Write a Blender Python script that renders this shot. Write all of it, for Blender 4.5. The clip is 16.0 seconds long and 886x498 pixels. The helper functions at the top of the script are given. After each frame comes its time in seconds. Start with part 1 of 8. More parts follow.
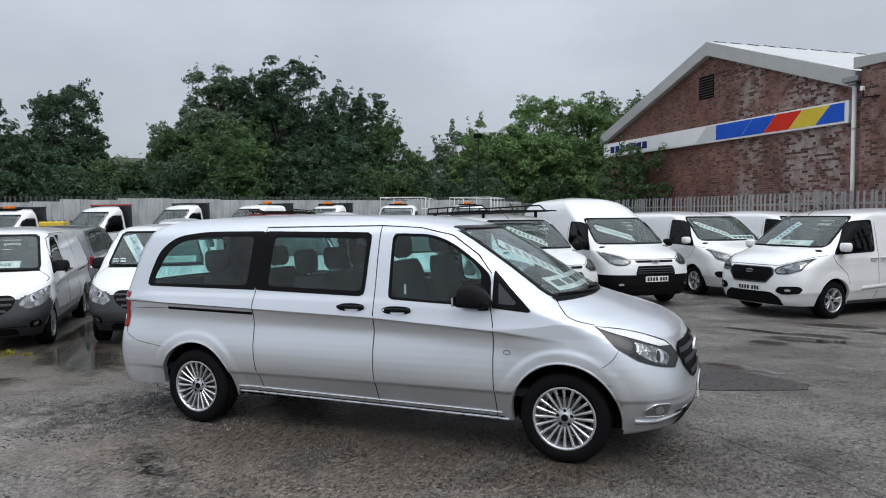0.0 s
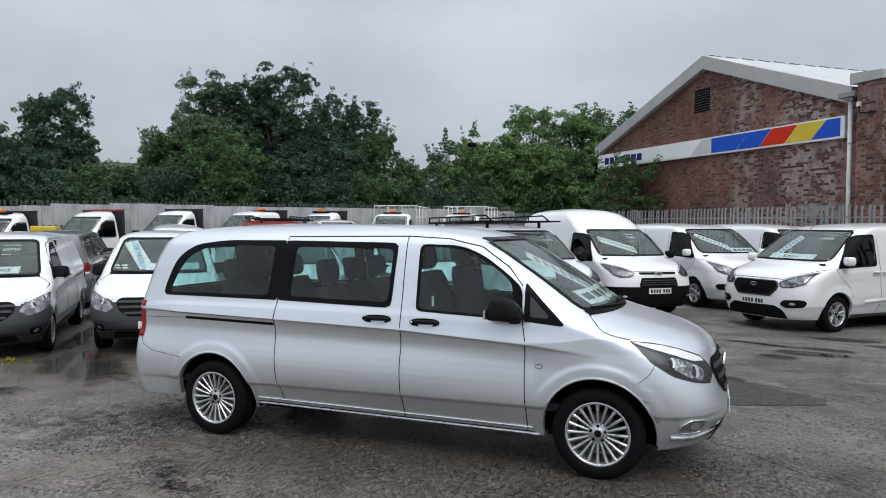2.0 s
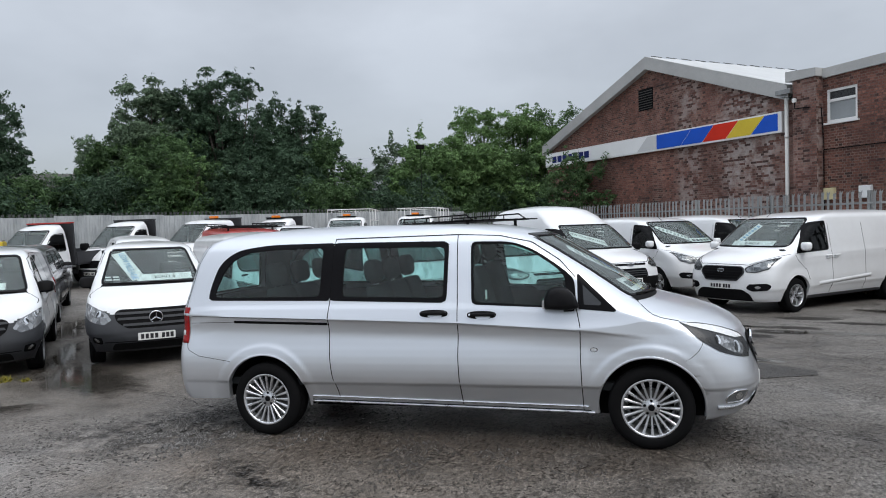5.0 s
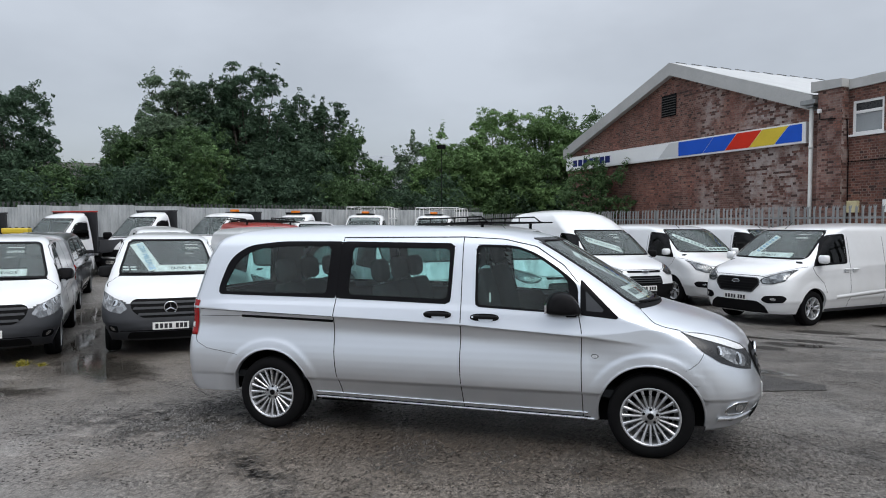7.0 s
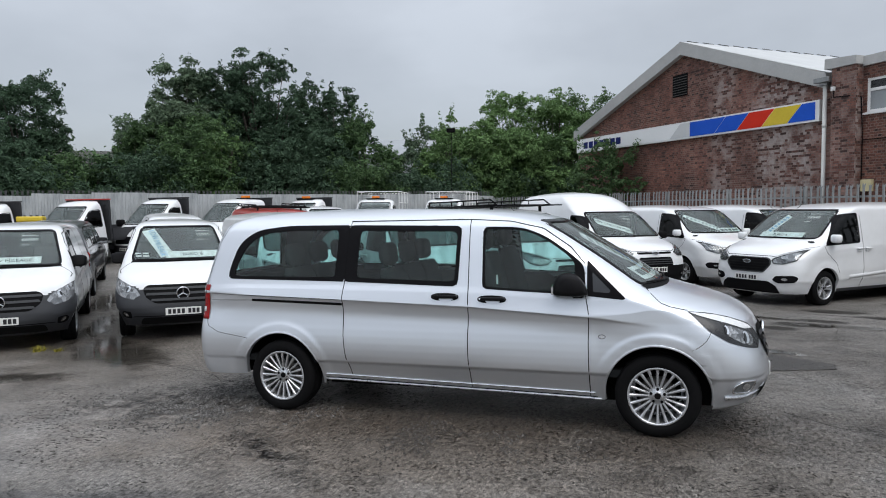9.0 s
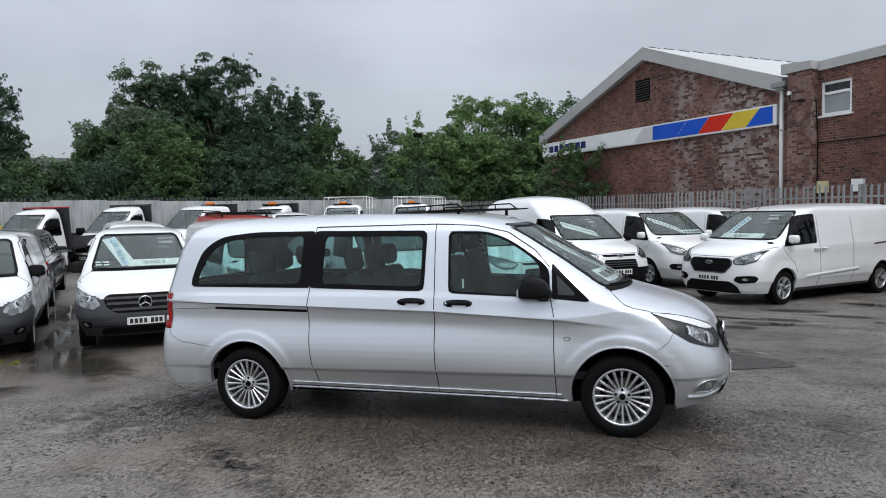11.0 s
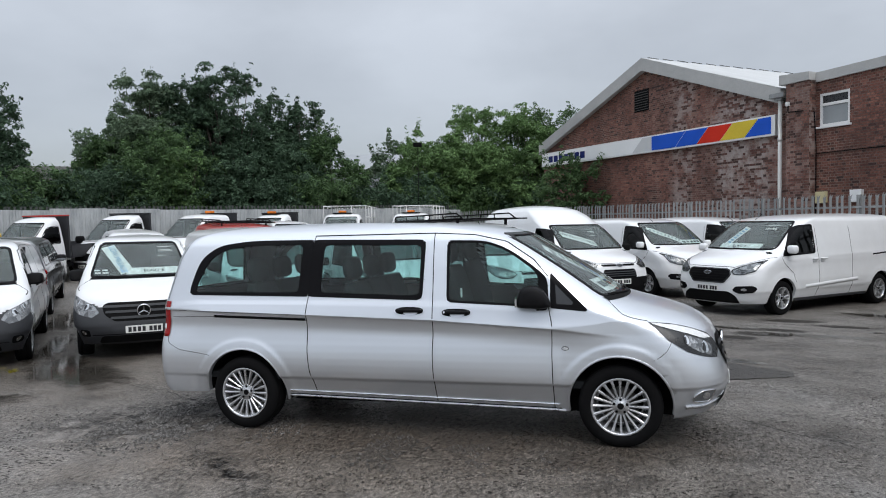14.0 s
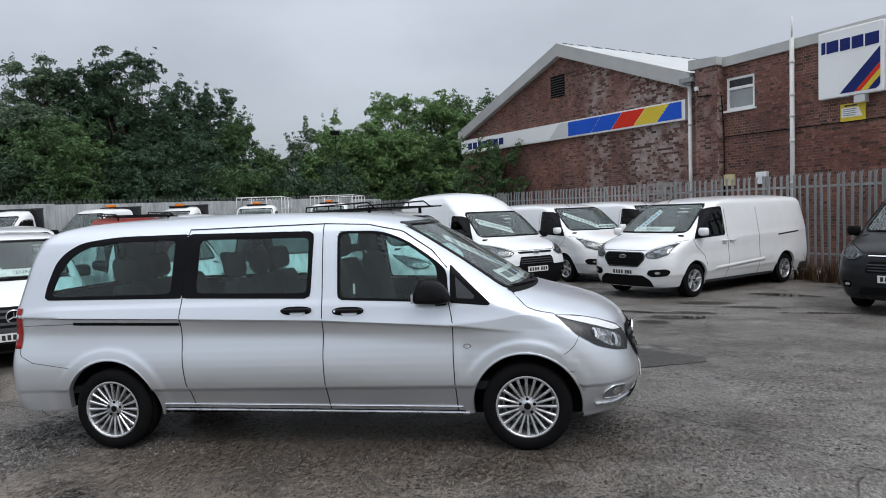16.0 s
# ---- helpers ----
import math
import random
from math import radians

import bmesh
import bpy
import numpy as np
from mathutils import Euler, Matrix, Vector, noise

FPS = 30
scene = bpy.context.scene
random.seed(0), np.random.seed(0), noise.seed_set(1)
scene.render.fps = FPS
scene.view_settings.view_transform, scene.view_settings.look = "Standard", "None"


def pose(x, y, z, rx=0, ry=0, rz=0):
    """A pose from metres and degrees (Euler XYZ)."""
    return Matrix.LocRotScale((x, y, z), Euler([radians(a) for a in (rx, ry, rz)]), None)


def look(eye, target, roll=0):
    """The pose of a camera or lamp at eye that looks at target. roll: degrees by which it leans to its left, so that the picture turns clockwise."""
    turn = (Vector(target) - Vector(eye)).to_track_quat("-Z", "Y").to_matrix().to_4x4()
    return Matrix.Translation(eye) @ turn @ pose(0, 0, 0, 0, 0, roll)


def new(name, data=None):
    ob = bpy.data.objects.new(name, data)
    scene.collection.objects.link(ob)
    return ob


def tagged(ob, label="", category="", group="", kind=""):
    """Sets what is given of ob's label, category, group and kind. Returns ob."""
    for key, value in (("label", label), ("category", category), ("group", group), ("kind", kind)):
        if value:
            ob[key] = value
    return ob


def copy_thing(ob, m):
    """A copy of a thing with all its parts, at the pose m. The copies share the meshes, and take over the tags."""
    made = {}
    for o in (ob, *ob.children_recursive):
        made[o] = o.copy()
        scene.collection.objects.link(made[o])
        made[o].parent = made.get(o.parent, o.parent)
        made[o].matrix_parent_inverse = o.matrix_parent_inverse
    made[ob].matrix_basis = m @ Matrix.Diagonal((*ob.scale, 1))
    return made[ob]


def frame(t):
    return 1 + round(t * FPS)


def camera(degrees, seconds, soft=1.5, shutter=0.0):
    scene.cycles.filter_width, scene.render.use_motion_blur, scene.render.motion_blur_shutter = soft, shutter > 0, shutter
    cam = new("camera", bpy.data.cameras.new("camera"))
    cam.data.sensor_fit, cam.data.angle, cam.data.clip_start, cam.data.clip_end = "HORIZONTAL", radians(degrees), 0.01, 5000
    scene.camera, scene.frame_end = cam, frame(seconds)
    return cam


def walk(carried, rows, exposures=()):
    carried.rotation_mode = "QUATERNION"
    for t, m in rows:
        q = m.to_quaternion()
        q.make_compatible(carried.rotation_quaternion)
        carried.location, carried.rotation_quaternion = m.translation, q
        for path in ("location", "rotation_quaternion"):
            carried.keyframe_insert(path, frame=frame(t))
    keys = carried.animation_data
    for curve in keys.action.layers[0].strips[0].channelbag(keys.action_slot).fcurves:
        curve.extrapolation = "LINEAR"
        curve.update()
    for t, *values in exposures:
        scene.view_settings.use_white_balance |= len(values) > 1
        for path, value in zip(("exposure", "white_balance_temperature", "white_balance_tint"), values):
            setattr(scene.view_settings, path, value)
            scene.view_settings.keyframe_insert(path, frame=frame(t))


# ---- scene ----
cam = camera(66.0, 16.0, soft=1.0)
PATH = [
    (0, (2.744, -4.929, 1.842), (1.9981, -3.0764, 1.7439), -0.35),
    (0.5, (2.735, -4.928, 1.841), (2.0143, -3.0654, 1.7427), -0.29),
    (1, (2.622, -4.959, 1.841), (1.9505, -3.0772, 1.7562), 0.32),
    (1.5, (2.472, -5.014, 1.854), (1.8564, -3.1115, 1.7979), -0.39),
    (2, (2.396, -4.986, 1.863), (1.6865, -3.1172, 1.7897), 0.34),
    (2.5, (2.252, -4.997, 1.841), (1.4665, -3.1591, 1.7695), 0.17),
    (3, (1.974, -5.101, 1.840), (1.4349, -3.1748, 1.8354), -2.09),
    (3.5, (1.881, -5.336, 1.840), (1.4207, -3.3901, 1.8227), 0.51),
    (4, (1.794, -5.495, 1.859), (1.2943, -3.5623, 1.7422), -0.47),
    (4.5, (1.547, -5.603, 1.846), (1.0226, -3.6745, 1.7674), -1.69),
    (7, (1.689, -5.634, 1.865), (1.1077, -3.7218, 1.7948), 0.21),
    (7.5, (1.716, -5.598, 1.857), (1.0672, -3.7098, 1.7451), 0.51),
    (8, (1.704, -5.632, 1.851), (1.0333, -3.7538, 1.7002), -0.17),
    (8.5, (1.716, -5.641, 1.849), (1.0766, -3.7517, 1.7059), -0.37),
    (9, (1.735, -5.647, 1.853), (1.1219, -3.7465, 1.7364), -0.44),
    (11.5, (1.763, -5.639, 1.853), (1.2555, -3.7074, 1.7546), -0.76),
    (12, (1.762, -5.644, 1.849), (1.2643, -3.7084, 1.7638), -0.45),
    (12.5, (1.755, -5.644, 1.854), (1.2414, -3.7133, 1.7647), -0.64),
    (13, (1.750, -5.639, 1.855), (1.2206, -3.7123, 1.7697), -0.93),
    (13.5, (1.756, -5.644, 1.853), (1.2168, -3.7201, 1.7694), -0.61),
    (14, (1.773, -5.648, 1.851), (1.2493, -3.7192, 1.7743), -0.82),
    (14.5, (1.795, -5.619, 1.845), (1.3066, -3.6831, 1.7347), -1.08),
    (15, (1.795, -5.468, 1.831), (1.3685, -3.5168, 1.7208), -0.15),
    (15.5, (1.788, -5.266, 1.847), (1.5400, -3.2832, 1.7572), -1.35),
    (16, (1.921, -5.069, 1.836), (1.6061, -3.0976, 1.7223), -1.99),
]
walk(cam, [(t, look(eye, target, roll)) for t, eye, target, roll in PATH])

# ---- world and light: a bright overcast sky ----
world = bpy.data.worlds.new("overcast_sky")
scene.world = world
world.use_nodes = True
wn, wl = world.node_tree.nodes, world.node_tree.links
wn.clear()
w_out = wn.new("ShaderNodeOutputWorld")
w_bg = wn.new("ShaderNodeBackground")
w_sky = wn.new("ShaderNodeTexSky")
w_sky.sky_type, w_sky.sun_disc = "NISHITA", False
w_sky.sun_elevation, w_sky.sun_rotation = radians(53), radians(140)
w_geo = wn.new("ShaderNodeTexCoord")
w_sep = wn.new("ShaderNodeSeparateXYZ")
wl.new(w_geo.outputs["Generated"], w_sep.inputs[0])
# an overcast sky: several times brighter overhead than at the horizon
w_cie = wn.new("ShaderNodeMapRange")
w_cie.inputs["From Min"].default_value, w_cie.inputs["From Max"].default_value = 0.0, 1.0
w_cie.inputs["To Min"].default_value, w_cie.inputs["To Max"].default_value = 0.425, 1.68
w_sq = wn.new("ShaderNodeMath")
w_sq.operation, w_sq.inputs[1].default_value = "POWER", 1.8
w_abs = wn.new("ShaderNodeMath")
w_abs.operation = "ABSOLUTE"
wl.new(w_sep.outputs["Z"], w_abs.inputs[0])
wl.new(w_abs.outputs[0], w_sq.inputs[0])
wl.new(w_sq.outputs[0], w_cie.inputs["Value"])
w_noise = wn.new("ShaderNodeTexNoise")
w_noise.inputs["Scale"].default_value, w_noise.inputs["Detail"].default_value = 1.9, 5.0
w_noise.inputs["Roughness"].default_value = 0.52
w_map = wn.new("ShaderNodeMapping")
w_map.inputs["Scale"].default_value = (1.0, 1.0, 2.2)
wl.new(w_geo.outputs["Generated"], w_map.inputs[0])
wl.new(w_map.outputs[0], w_noise.inputs["Vector"])
w_cloud = wn.new("ShaderNodeMapRange")
w_cloud.inputs["From Min"].default_value, w_cloud.inputs["From Max"].default_value = 0.3, 0.7
w_cloud.inputs["To Min"].default_value, w_cloud.inputs["To Max"].default_value = 0.80, 1.20
wl.new(w_noise.outputs["Fac"], w_cloud.inputs["Value"])
w_mul = wn.new("ShaderNodeMath")
w_mul.operation = "MULTIPLY"
wl.new(w_cie.outputs[0], w_mul.inputs[0])
wl.new(w_cloud.outputs[0], w_mul.inputs[1])
w_col = wn.new("ShaderNodeMix")
w_col.data_type, w_col.blend_type = "RGBA", "MULTIPLY"
w_col.inputs["Factor"].default_value = 1.0
w_col.inputs["A"].default_value = (0.888, 0.947, 1.036, 1)
wl.new(w_mul.outputs[0], w_col.inputs["B"])
w_mix = wn.new("ShaderNodeMix")
w_mix.data_type, w_mix.blend_type = "RGBA", "ADD"
w_mix.inputs["Factor"].default_value = 0.02
wl.new(w_col.outputs["Result"], w_mix.inputs["A"])
wl.new(w_sky.outputs[0], w_mix.inputs["B"])
wl.new(w_mix.outputs["Result"], w_bg.inputs["Color"])
wl.new(w_bg.outputs[0], w_out.inputs[0])
w_bg.inputs["Strength"].default_value = 1.0

sun = new("sun", bpy.data.lights.new("sun", "SUN"))
sun.data.energy, sun.data.angle, sun.data.color = 1.45, radians(40), (1.0, 0.97, 0.93)
sun.matrix_world = look((0, 0, 60), (-30, 34, 0))

# ---- materials ----
def nodes_of(name):
    m = bpy.data.materials.new(name)
    m.use_nodes = True
    return m, m.node_tree.nodes, m.node_tree.links, m.node_tree.nodes["Principled BSDF"]


def noise_node(n, l, scale, detail=4.0, rough=0.55, vec=None):
    t = n.new("ShaderNodeTexNoise")
    t.inputs["Scale"].default_value, t.inputs["Detail"].default_value, t.inputs["Roughness"].default_value = scale, detail, rough
    l.new(vec if vec else coord_node(n), t.inputs["Vector"])
    return t.outputs["Fac"]


def coord_node(n, which="Object"):
    return n.new("ShaderNodeTexCoord").outputs[which]


def ramp_node(n, l, fac, stops):
    r = n.new("ShaderNodeValToRGB")
    while len(r.color_ramp.elements) < len(stops):
        r.color_ramp.elements.new(0.5)
    for e, (at, c) in zip(r.color_ramp.elements, stops):
        e.position = at
        e.color = (c, c, c, 1) if isinstance(c, (int, float)) else (*c, 1)
    l.new(fac, r.inputs[0])
    return r.outputs[0]


def mix_node(n, l, fac, a, b, how="MIX"):
    m = n.new("ShaderNodeMix")
    m.data_type, m.blend_type = "RGBA", how
    for key, v in (("Factor", fac), ("A", a), ("B", b)):
        if isinstance(v, (int, float)):
            m.inputs[key].default_value = v if key == "Factor" else (v, v, v, 1)
        elif isinstance(v, tuple):
            m.inputs[key].default_value = (*v, 1)
        else:
            l.new(v, m.inputs[key])
    return m.outputs["Result"]


def bump_node(n, l, height, strength, distance, bsdf):
    b = n.new("ShaderNodeBump")
    b.inputs["Strength"].default_value, b.inputs["Distance"].default_value = strength, distance
    l.new(height, b.inputs["Height"])
    l.new(b.outputs[0], bsdf.inputs["Normal"])


def plain(name, c, rough=0.5, metal=0.0, vary=0.12, scale=6.0, coat=0.0, bump=0.0, bscale=60.0, rvar=0.1, spec=0.5):
    """A surface of one colour with faint stains and grain."""
    m, n, l, b = nodes_of(name)
    big, fine = noise_node(n, l, scale, 3.0), noise_node(n, l, scale * 14, 3.0)
    both = mix_node(n, l, 0.35, big, fine)
    lo, hi = tuple(v * (1 - vary) for v in c), tuple(min(1.0, v * (1 + vary)) for v in c)
    l.new(ramp_node(n, l, both, [(0.3, lo), (0.7, hi)]), b.inputs["Base Color"])
    l.new(ramp_node(n, l, both, [(0.3, max(0.02, rough - rvar)), (0.7, min(1.0, rough + rvar))]), b.inputs["Roughness"])
    b.inputs["Metallic"].default_value, b.inputs["Coat Weight"].default_value = metal, coat
    b.inputs["Coat Roughness"].default_value, b.inputs["Specular IOR Level"].default_value = 0.05, spec
    if bump:
        bump_node(n, l, noise_node(n, l, bscale, 4.0), bump, 0.01, b)
    return m


def car_paint(name, c, metal=0.0, rough=0.35, dirt=0.05):
    """Lacquered paint with road film and a light orange peel."""
    m, n, l, b = nodes_of(name)
    film = noise_node(n, l, 2.2, 5.0, 0.6)
    c2 = tuple(v * (1 - dirt * 2) + d * dirt for v, d in zip(c, (0.3, 0.27, 0.22)))
    l.new(ramp_node(n, l, film, [(0.4, c), (0.75, c2)]), b.inputs["Base Color"])
    l.new(ramp_node(n, l, noise_node(n, l, 9.0, 4.0), [(0.3, rough - 0.015), (0.7, rough + 0.02)]), b.inputs["Roughness"])
    b.inputs["Metallic"].default_value, b.inputs["Coat Weight"].default_value, b.inputs["Coat Roughness"].default_value = metal, 0.8, 0.06
    return m


def pane_glass(name, tint, gloss=1.0):
    """A thin pane: it lets tinted light through and mirrors at grazing angles, with dried drops on it."""
    m, n, l, b = nodes_of(name)
    n.remove(b)
    clear, shine, mix, fres = n.new("ShaderNodeBsdfTransparent"), n.new("ShaderNodeBsdfGlossy"), n.new("ShaderNodeMixShader"), n.new("ShaderNodeFresnel")
    run = n.new("ShaderNodeMapping")
    run.inputs["Scale"].default_value = (1.0, 1.0, 0.15)
    l.new(coord_node(n), run.inputs[0])
    l.new(ramp_node(n, l, noise_node(n, l, 16.0, 4.0, 0.6, run.outputs[0]), [(0.35, tuple(v * 0.78 for v in tint)), (0.6, tint)]), clear.inputs[0])
    shine.inputs["Roughness"].default_value, fres.inputs["IOR"].default_value = 0.02, 1.52 * gloss
    l.new(fres.outputs[0], mix.inputs[0])
    l.new(clear.outputs[0], mix.inputs[1])
    l.new(shine.outputs[0], mix.inputs[2])
    l.new(mix.outputs[0], n["Material Output"].inputs[0])
    return m


M = {}
M["silver"] = car_paint("silver_metallic_paint", (0.71, 0.74, 0.785), 0.76, 0.30, 0.0)
M["silver"].node_tree.nodes["Principled BSDF"].inputs["Coat Roughness"].default_value = 0.12
M["silver"].node_tree.nodes["Principled BSDF"].inputs["Coat Weight"].default_value = 0.6
M["white"] = car_paint("white_paint", (0.76, 0.772, 0.785), 0.0, 0.3, 0.045)
M["white2"] = car_paint("white_paint_dull", (0.73, 0.74, 0.75), 0.0, 0.38, 0.09)
M["grey"] = car_paint("grey_metallic_paint", (0.16, 0.165, 0.175), 0.6, 0.35, 0.08)
M["red"] = car_paint("red_paint", (0.45, 0.03, 0.025), 0.0, 0.35, 0.05)
M["blackpaint"] = car_paint("charcoal_metallic_paint", (0.012, 0.0125, 0.014), 0.2, 0.3, 0.02)
M["blackpaint"].node_tree.nodes["Principled BSDF"].inputs["Coat Weight"].default_value = 0.1
M["blackpaint"].node_tree.nodes["Principled BSDF"].inputs["Specular IOR Level"].default_value = 0.22
M["plastic"] = plain("dark_grey_bumper_plastic", (0.031, 0.033, 0.038), 0.55, 0, 0.15, 4, bump=0.15, bscale=300)
M["black"] = plain("black_gloss_trim", (0.008, 0.008, 0.009), 0.2, 0, 0.2, 5, spec=0.04)
M["gloss"] = plain("black_satin_plastic", (0.010, 0.010, 0.011), 0.36, 0, 0.2, 5, spec=0.07)
M["matt"] = plain("black_matt_plastic", (0.006, 0.006, 0.0065), 0.6, 0, 0.2, 9, spec=0.07)
M["seam"] = plain("shut_line_dark", (0.010, 0.010, 0.011), 0.9, spec=0.1)
M["rubber"] = plain("tyre_rubber", (0.006, 0.006, 0.0065), 0.8, 0, 0.3, 12, bump=0.2, bscale=90, spec=0.09)
M["alloy"] = plain("silver_alloy", (0.62, 0.63, 0.65), 0.3, 0.85, 0.06, 8)
M["chrome"] = plain("chrome_trim", (0.75, 0.76, 0.78), 0.1, 1.0, 0.04, 8)
M["steelwheel"] = plain("grey_wheel_trim", (0.35, 0.36, 0.37), 0.4, 0.5, 0.1, 8)
M["brake"] = plain("brake_disc_iron", (0.10, 0.095, 0.09), 0.5, 0.8, 0.3, 20)
M["liner"] = plain("cabin_lining", (0.022, 0.024, 0.026), 0.85, 0, 0.2, 5, spec=0.06)
M["headliner"] = plain("pale_roof_lining", (0.20, 0.20, 0.195), 0.9, 0, 0.1, 5)
M["seat"] = plain("charcoal_seat_cloth", (0.030, 0.032, 0.034), 0.95, 0, 0.3, 20, spec=0.1)
M["taillamp"] = plain("red_lamp_lens", (0.26, 0.005, 0.006), 0.15, 0, 0.45, 22, coat=0.3, spec=0.2)
M["amber"] = plain("orange_beacon_lens", (0.85, 0.22, 0.02), 0.2, 0, 0.15, 14, coat=0.6)
M["lampinner"] = plain("lamp_reflector", (0.72, 0.74, 0.76), 0.14, 0.9, 0.25, 30)
M["lampdark"] = plain("lamp_bezel", (0.022, 0.023, 0.025), 0.3, 0.2, 0.4, 18, coat=0.15)
M["darkglass"] = pane_glass("dark_side_glass", (0.05, 0.06, 0.063), 0.86)
def wet_glass(name, tint, film, gloss=1.0):
    """Windscreen glass under rain: clear and glossy, with a thin scattering film of drops that doubles as painted sky
    haze.
    """
    m = pane_glass(name, tint, gloss)
    n, l = m.node_tree.nodes, m.node_tree.links
    old = n["Material Output"].inputs[0].links[0].from_socket
    milk, mix = n.new("ShaderNodeBsdfDiffuse"), n.new("ShaderNodeMixShader")
    milk.inputs[0].default_value = (0.58, 0.72, 0.70, 1)
    drops = noise_node(n, l, 3.0, 3.0, 0.6)
    run = n.new("ShaderNodeMapping")
    run.inputs["Scale"].default_value = (1.0, 1.0, 0.16)
    l.new(coord_node(n), run.inputs[0])
    streak = noise_node(n, l, 22.0, 3.0, 0.6, run.outputs[0])
    both = mix_node(n, l, 0.5, drops, streak)
    l.new(ramp_node(n, l, both, [(0.38, film * 0.4), (0.62, film * 1.6)]), mix.inputs[0])
    l.new(old, mix.inputs[1])
    l.new(milk.outputs[0], mix.inputs[2])
    l.new(mix.outputs[0], n["Material Output"].inputs[0])
    return m


M["wetglass"] = wet_glass("rain_spotted_windscreen", (0.68, 0.80, 0.79), 0.08, 1.0)
M["tintglass"] = plain("smoked_glass", (0.035, 0.037, 0.041), 0.06, 0, 0.1, 5, rvar=0.02)
# on side glass the pale film also paints in a faint sky reflection
M["privacy"] = wet_glass("rain_streaked_hazed_privacy_glass", (0.55, 0.78, 0.76), 0.018, 0.98)
M["glass"] = wet_glass("rain_streaked_hazed_green_glass", (0.60, 0.83, 0.81), 0.02, 0.96)
M["lampgrey"] = plain("clear_lamp_housing", (0.20, 0.21, 0.22), 0.22, 0.4, 0.4, 22)
def facet_mat():
    """A lamp's inside behind clear plastic: bright cut reflectors between dark gaps."""
    m, n, l, b = nodes_of("faceted_lamp_reflector")
    t = n.new("ShaderNodeTexVoronoi")
    t.inputs["Scale"].default_value = 12.0
    l.new(coord_node(n), t.inputs["Vector"])
    l.new(ramp_node(n, l, t.outputs["Color"], [(0.22, (0.10, 0.105, 0.11)), (0.55, (0.24, 0.245, 0.25)), (0.85, (0.46, 0.47, 0.48))]), b.inputs["Base Color"])
    b.inputs["Metallic"].default_value, b.inputs["Roughness"].default_value = 0.7, 0.22
    bump_node(n, l, t.outputs["Distance"], 0.35, 0.02, b)
    b.inputs["Coat Weight"].default_value, b.inputs["Coat Roughness"].default_value = 1.0, 0.03
    return m


M["facet"] = facet_mat()
def fine_facet():
    m = M["facet"].copy()
    m.name = "small_cut_reflector"
    for n in m.node_tree.nodes:
        if n.bl_idname == "ShaderNodeTexVoronoi":
            n.inputs["Scale"].default_value = 34.0
    return m


M["facet2"] = fine_facet()
M["drl"] = plain("white_light_guide", (0.70, 0.71, 0.72), 0.25, 0, 0.06, 20)
M["clear"] = pane_glass("clear_lens", (0.9, 0.92, 0.93), 0.9)
M["plate"] = plain("number_plate_white", (0.72, 0.72, 0.70), 0.35, 0, 0.04, 20)
M["ink"] = plain("black_ink", (0.015, 0.015, 0.018), 0.5)
M["midgrey"] = plain("grey_sign_print", (0.30, 0.30, 0.30), 0.5)
M["paper"] = plain("white_card", (0.86, 0.88, 0.88), 0.7, 0, 0.04, 8)
M["bluepaper"] = plain("blue_printed_card", (0.22, 0.42, 0.62), 0.6, 0, 0.1, 8)
M["chalk"] = plain("white_window_marker", (0.8, 0.82, 0.82), 0.8)
M["galv"] = plain("galvanised_steel", (0.30, 0.31, 0.31), 0.5, 0.6, 0.25, 5, bump=0.1, bscale=80)
M["bodysteel"] = plain("dark_tipper_steel", (0.03, 0.031, 0.035), 0.6, 0.2, 0.3, 6)
M["yellow"] = plain("yellow_paint", (0.62, 0.45, 0.03), 0.5, 0, 0.1, 6)
M["dullsteel"] = plain("weathered_dark_steel", (0.11, 0.115, 0.115), 0.6, 0.4, 0.25, 4)
M["capping"] = plain("grey_fascia_metal", (0.44, 0.44, 0.43), 0.45, 0.1, 0.12, 1.5, bump=0.05)
M["upvc"] = plain("white_upvc", (0.78, 0.78, 0.77), 0.35, 0, 0.05, 4)
M["pipe"] = plain("white_drainpipe", (0.60, 0.60, 0.58), 0.5, 0, 0.15, 2)
M["signwhite"] = plain("white_sign_face", (0.84, 0.85, 0.85), 0.4, 0, 0.04, 1.2)
M["signgrey"] = plain("pale_grey_sign_face", (0.62, 0.63, 0.63), 0.4, 0, 0.06, 1.2)
M["signblue"] = plain("blue_sign_vinyl", (0.014, 0.095, 0.55), 0.45, 0, 0.1, 1.5, spec=0.2)
M["signnavy"] = plain("navy_sign_vinyl", (0.010, 0.02, 0.13), 0.45, 0, 0.1, 1.5, spec=0.2)
M["signred"] = plain("red_sign_vinyl", (0.62, 0.03, 0.012), 0.45, 0, 0.1, 1.5, spec=0.2)
M["signyellow"] = plain("yellow_sign_vinyl", (0.66, 0.50, 0.05), 0.45, 0, 0.1, 1.5, spec=0.2)
M["bark"] = plain("bark", (0.07, 0.06, 0.05), 0.9, 0, 0.4, 8, bump=0.6, bscale=30)
M["shedroof"] = plain("brown_shed_roof", (0.075, 0.072, 0.070), 0.8, 0, 0.2, 1)
M["greyroof"] = plain("pale_grey_shed", (0.30, 0.32, 0.34), 0.7, 0, 0.1, 0.5)
M["roofsheet"] = plain("pale_roof_sheet", (0.50, 0.51, 0.51), 0.5, 0.0, 0.15, 0.8, bump=0.1)


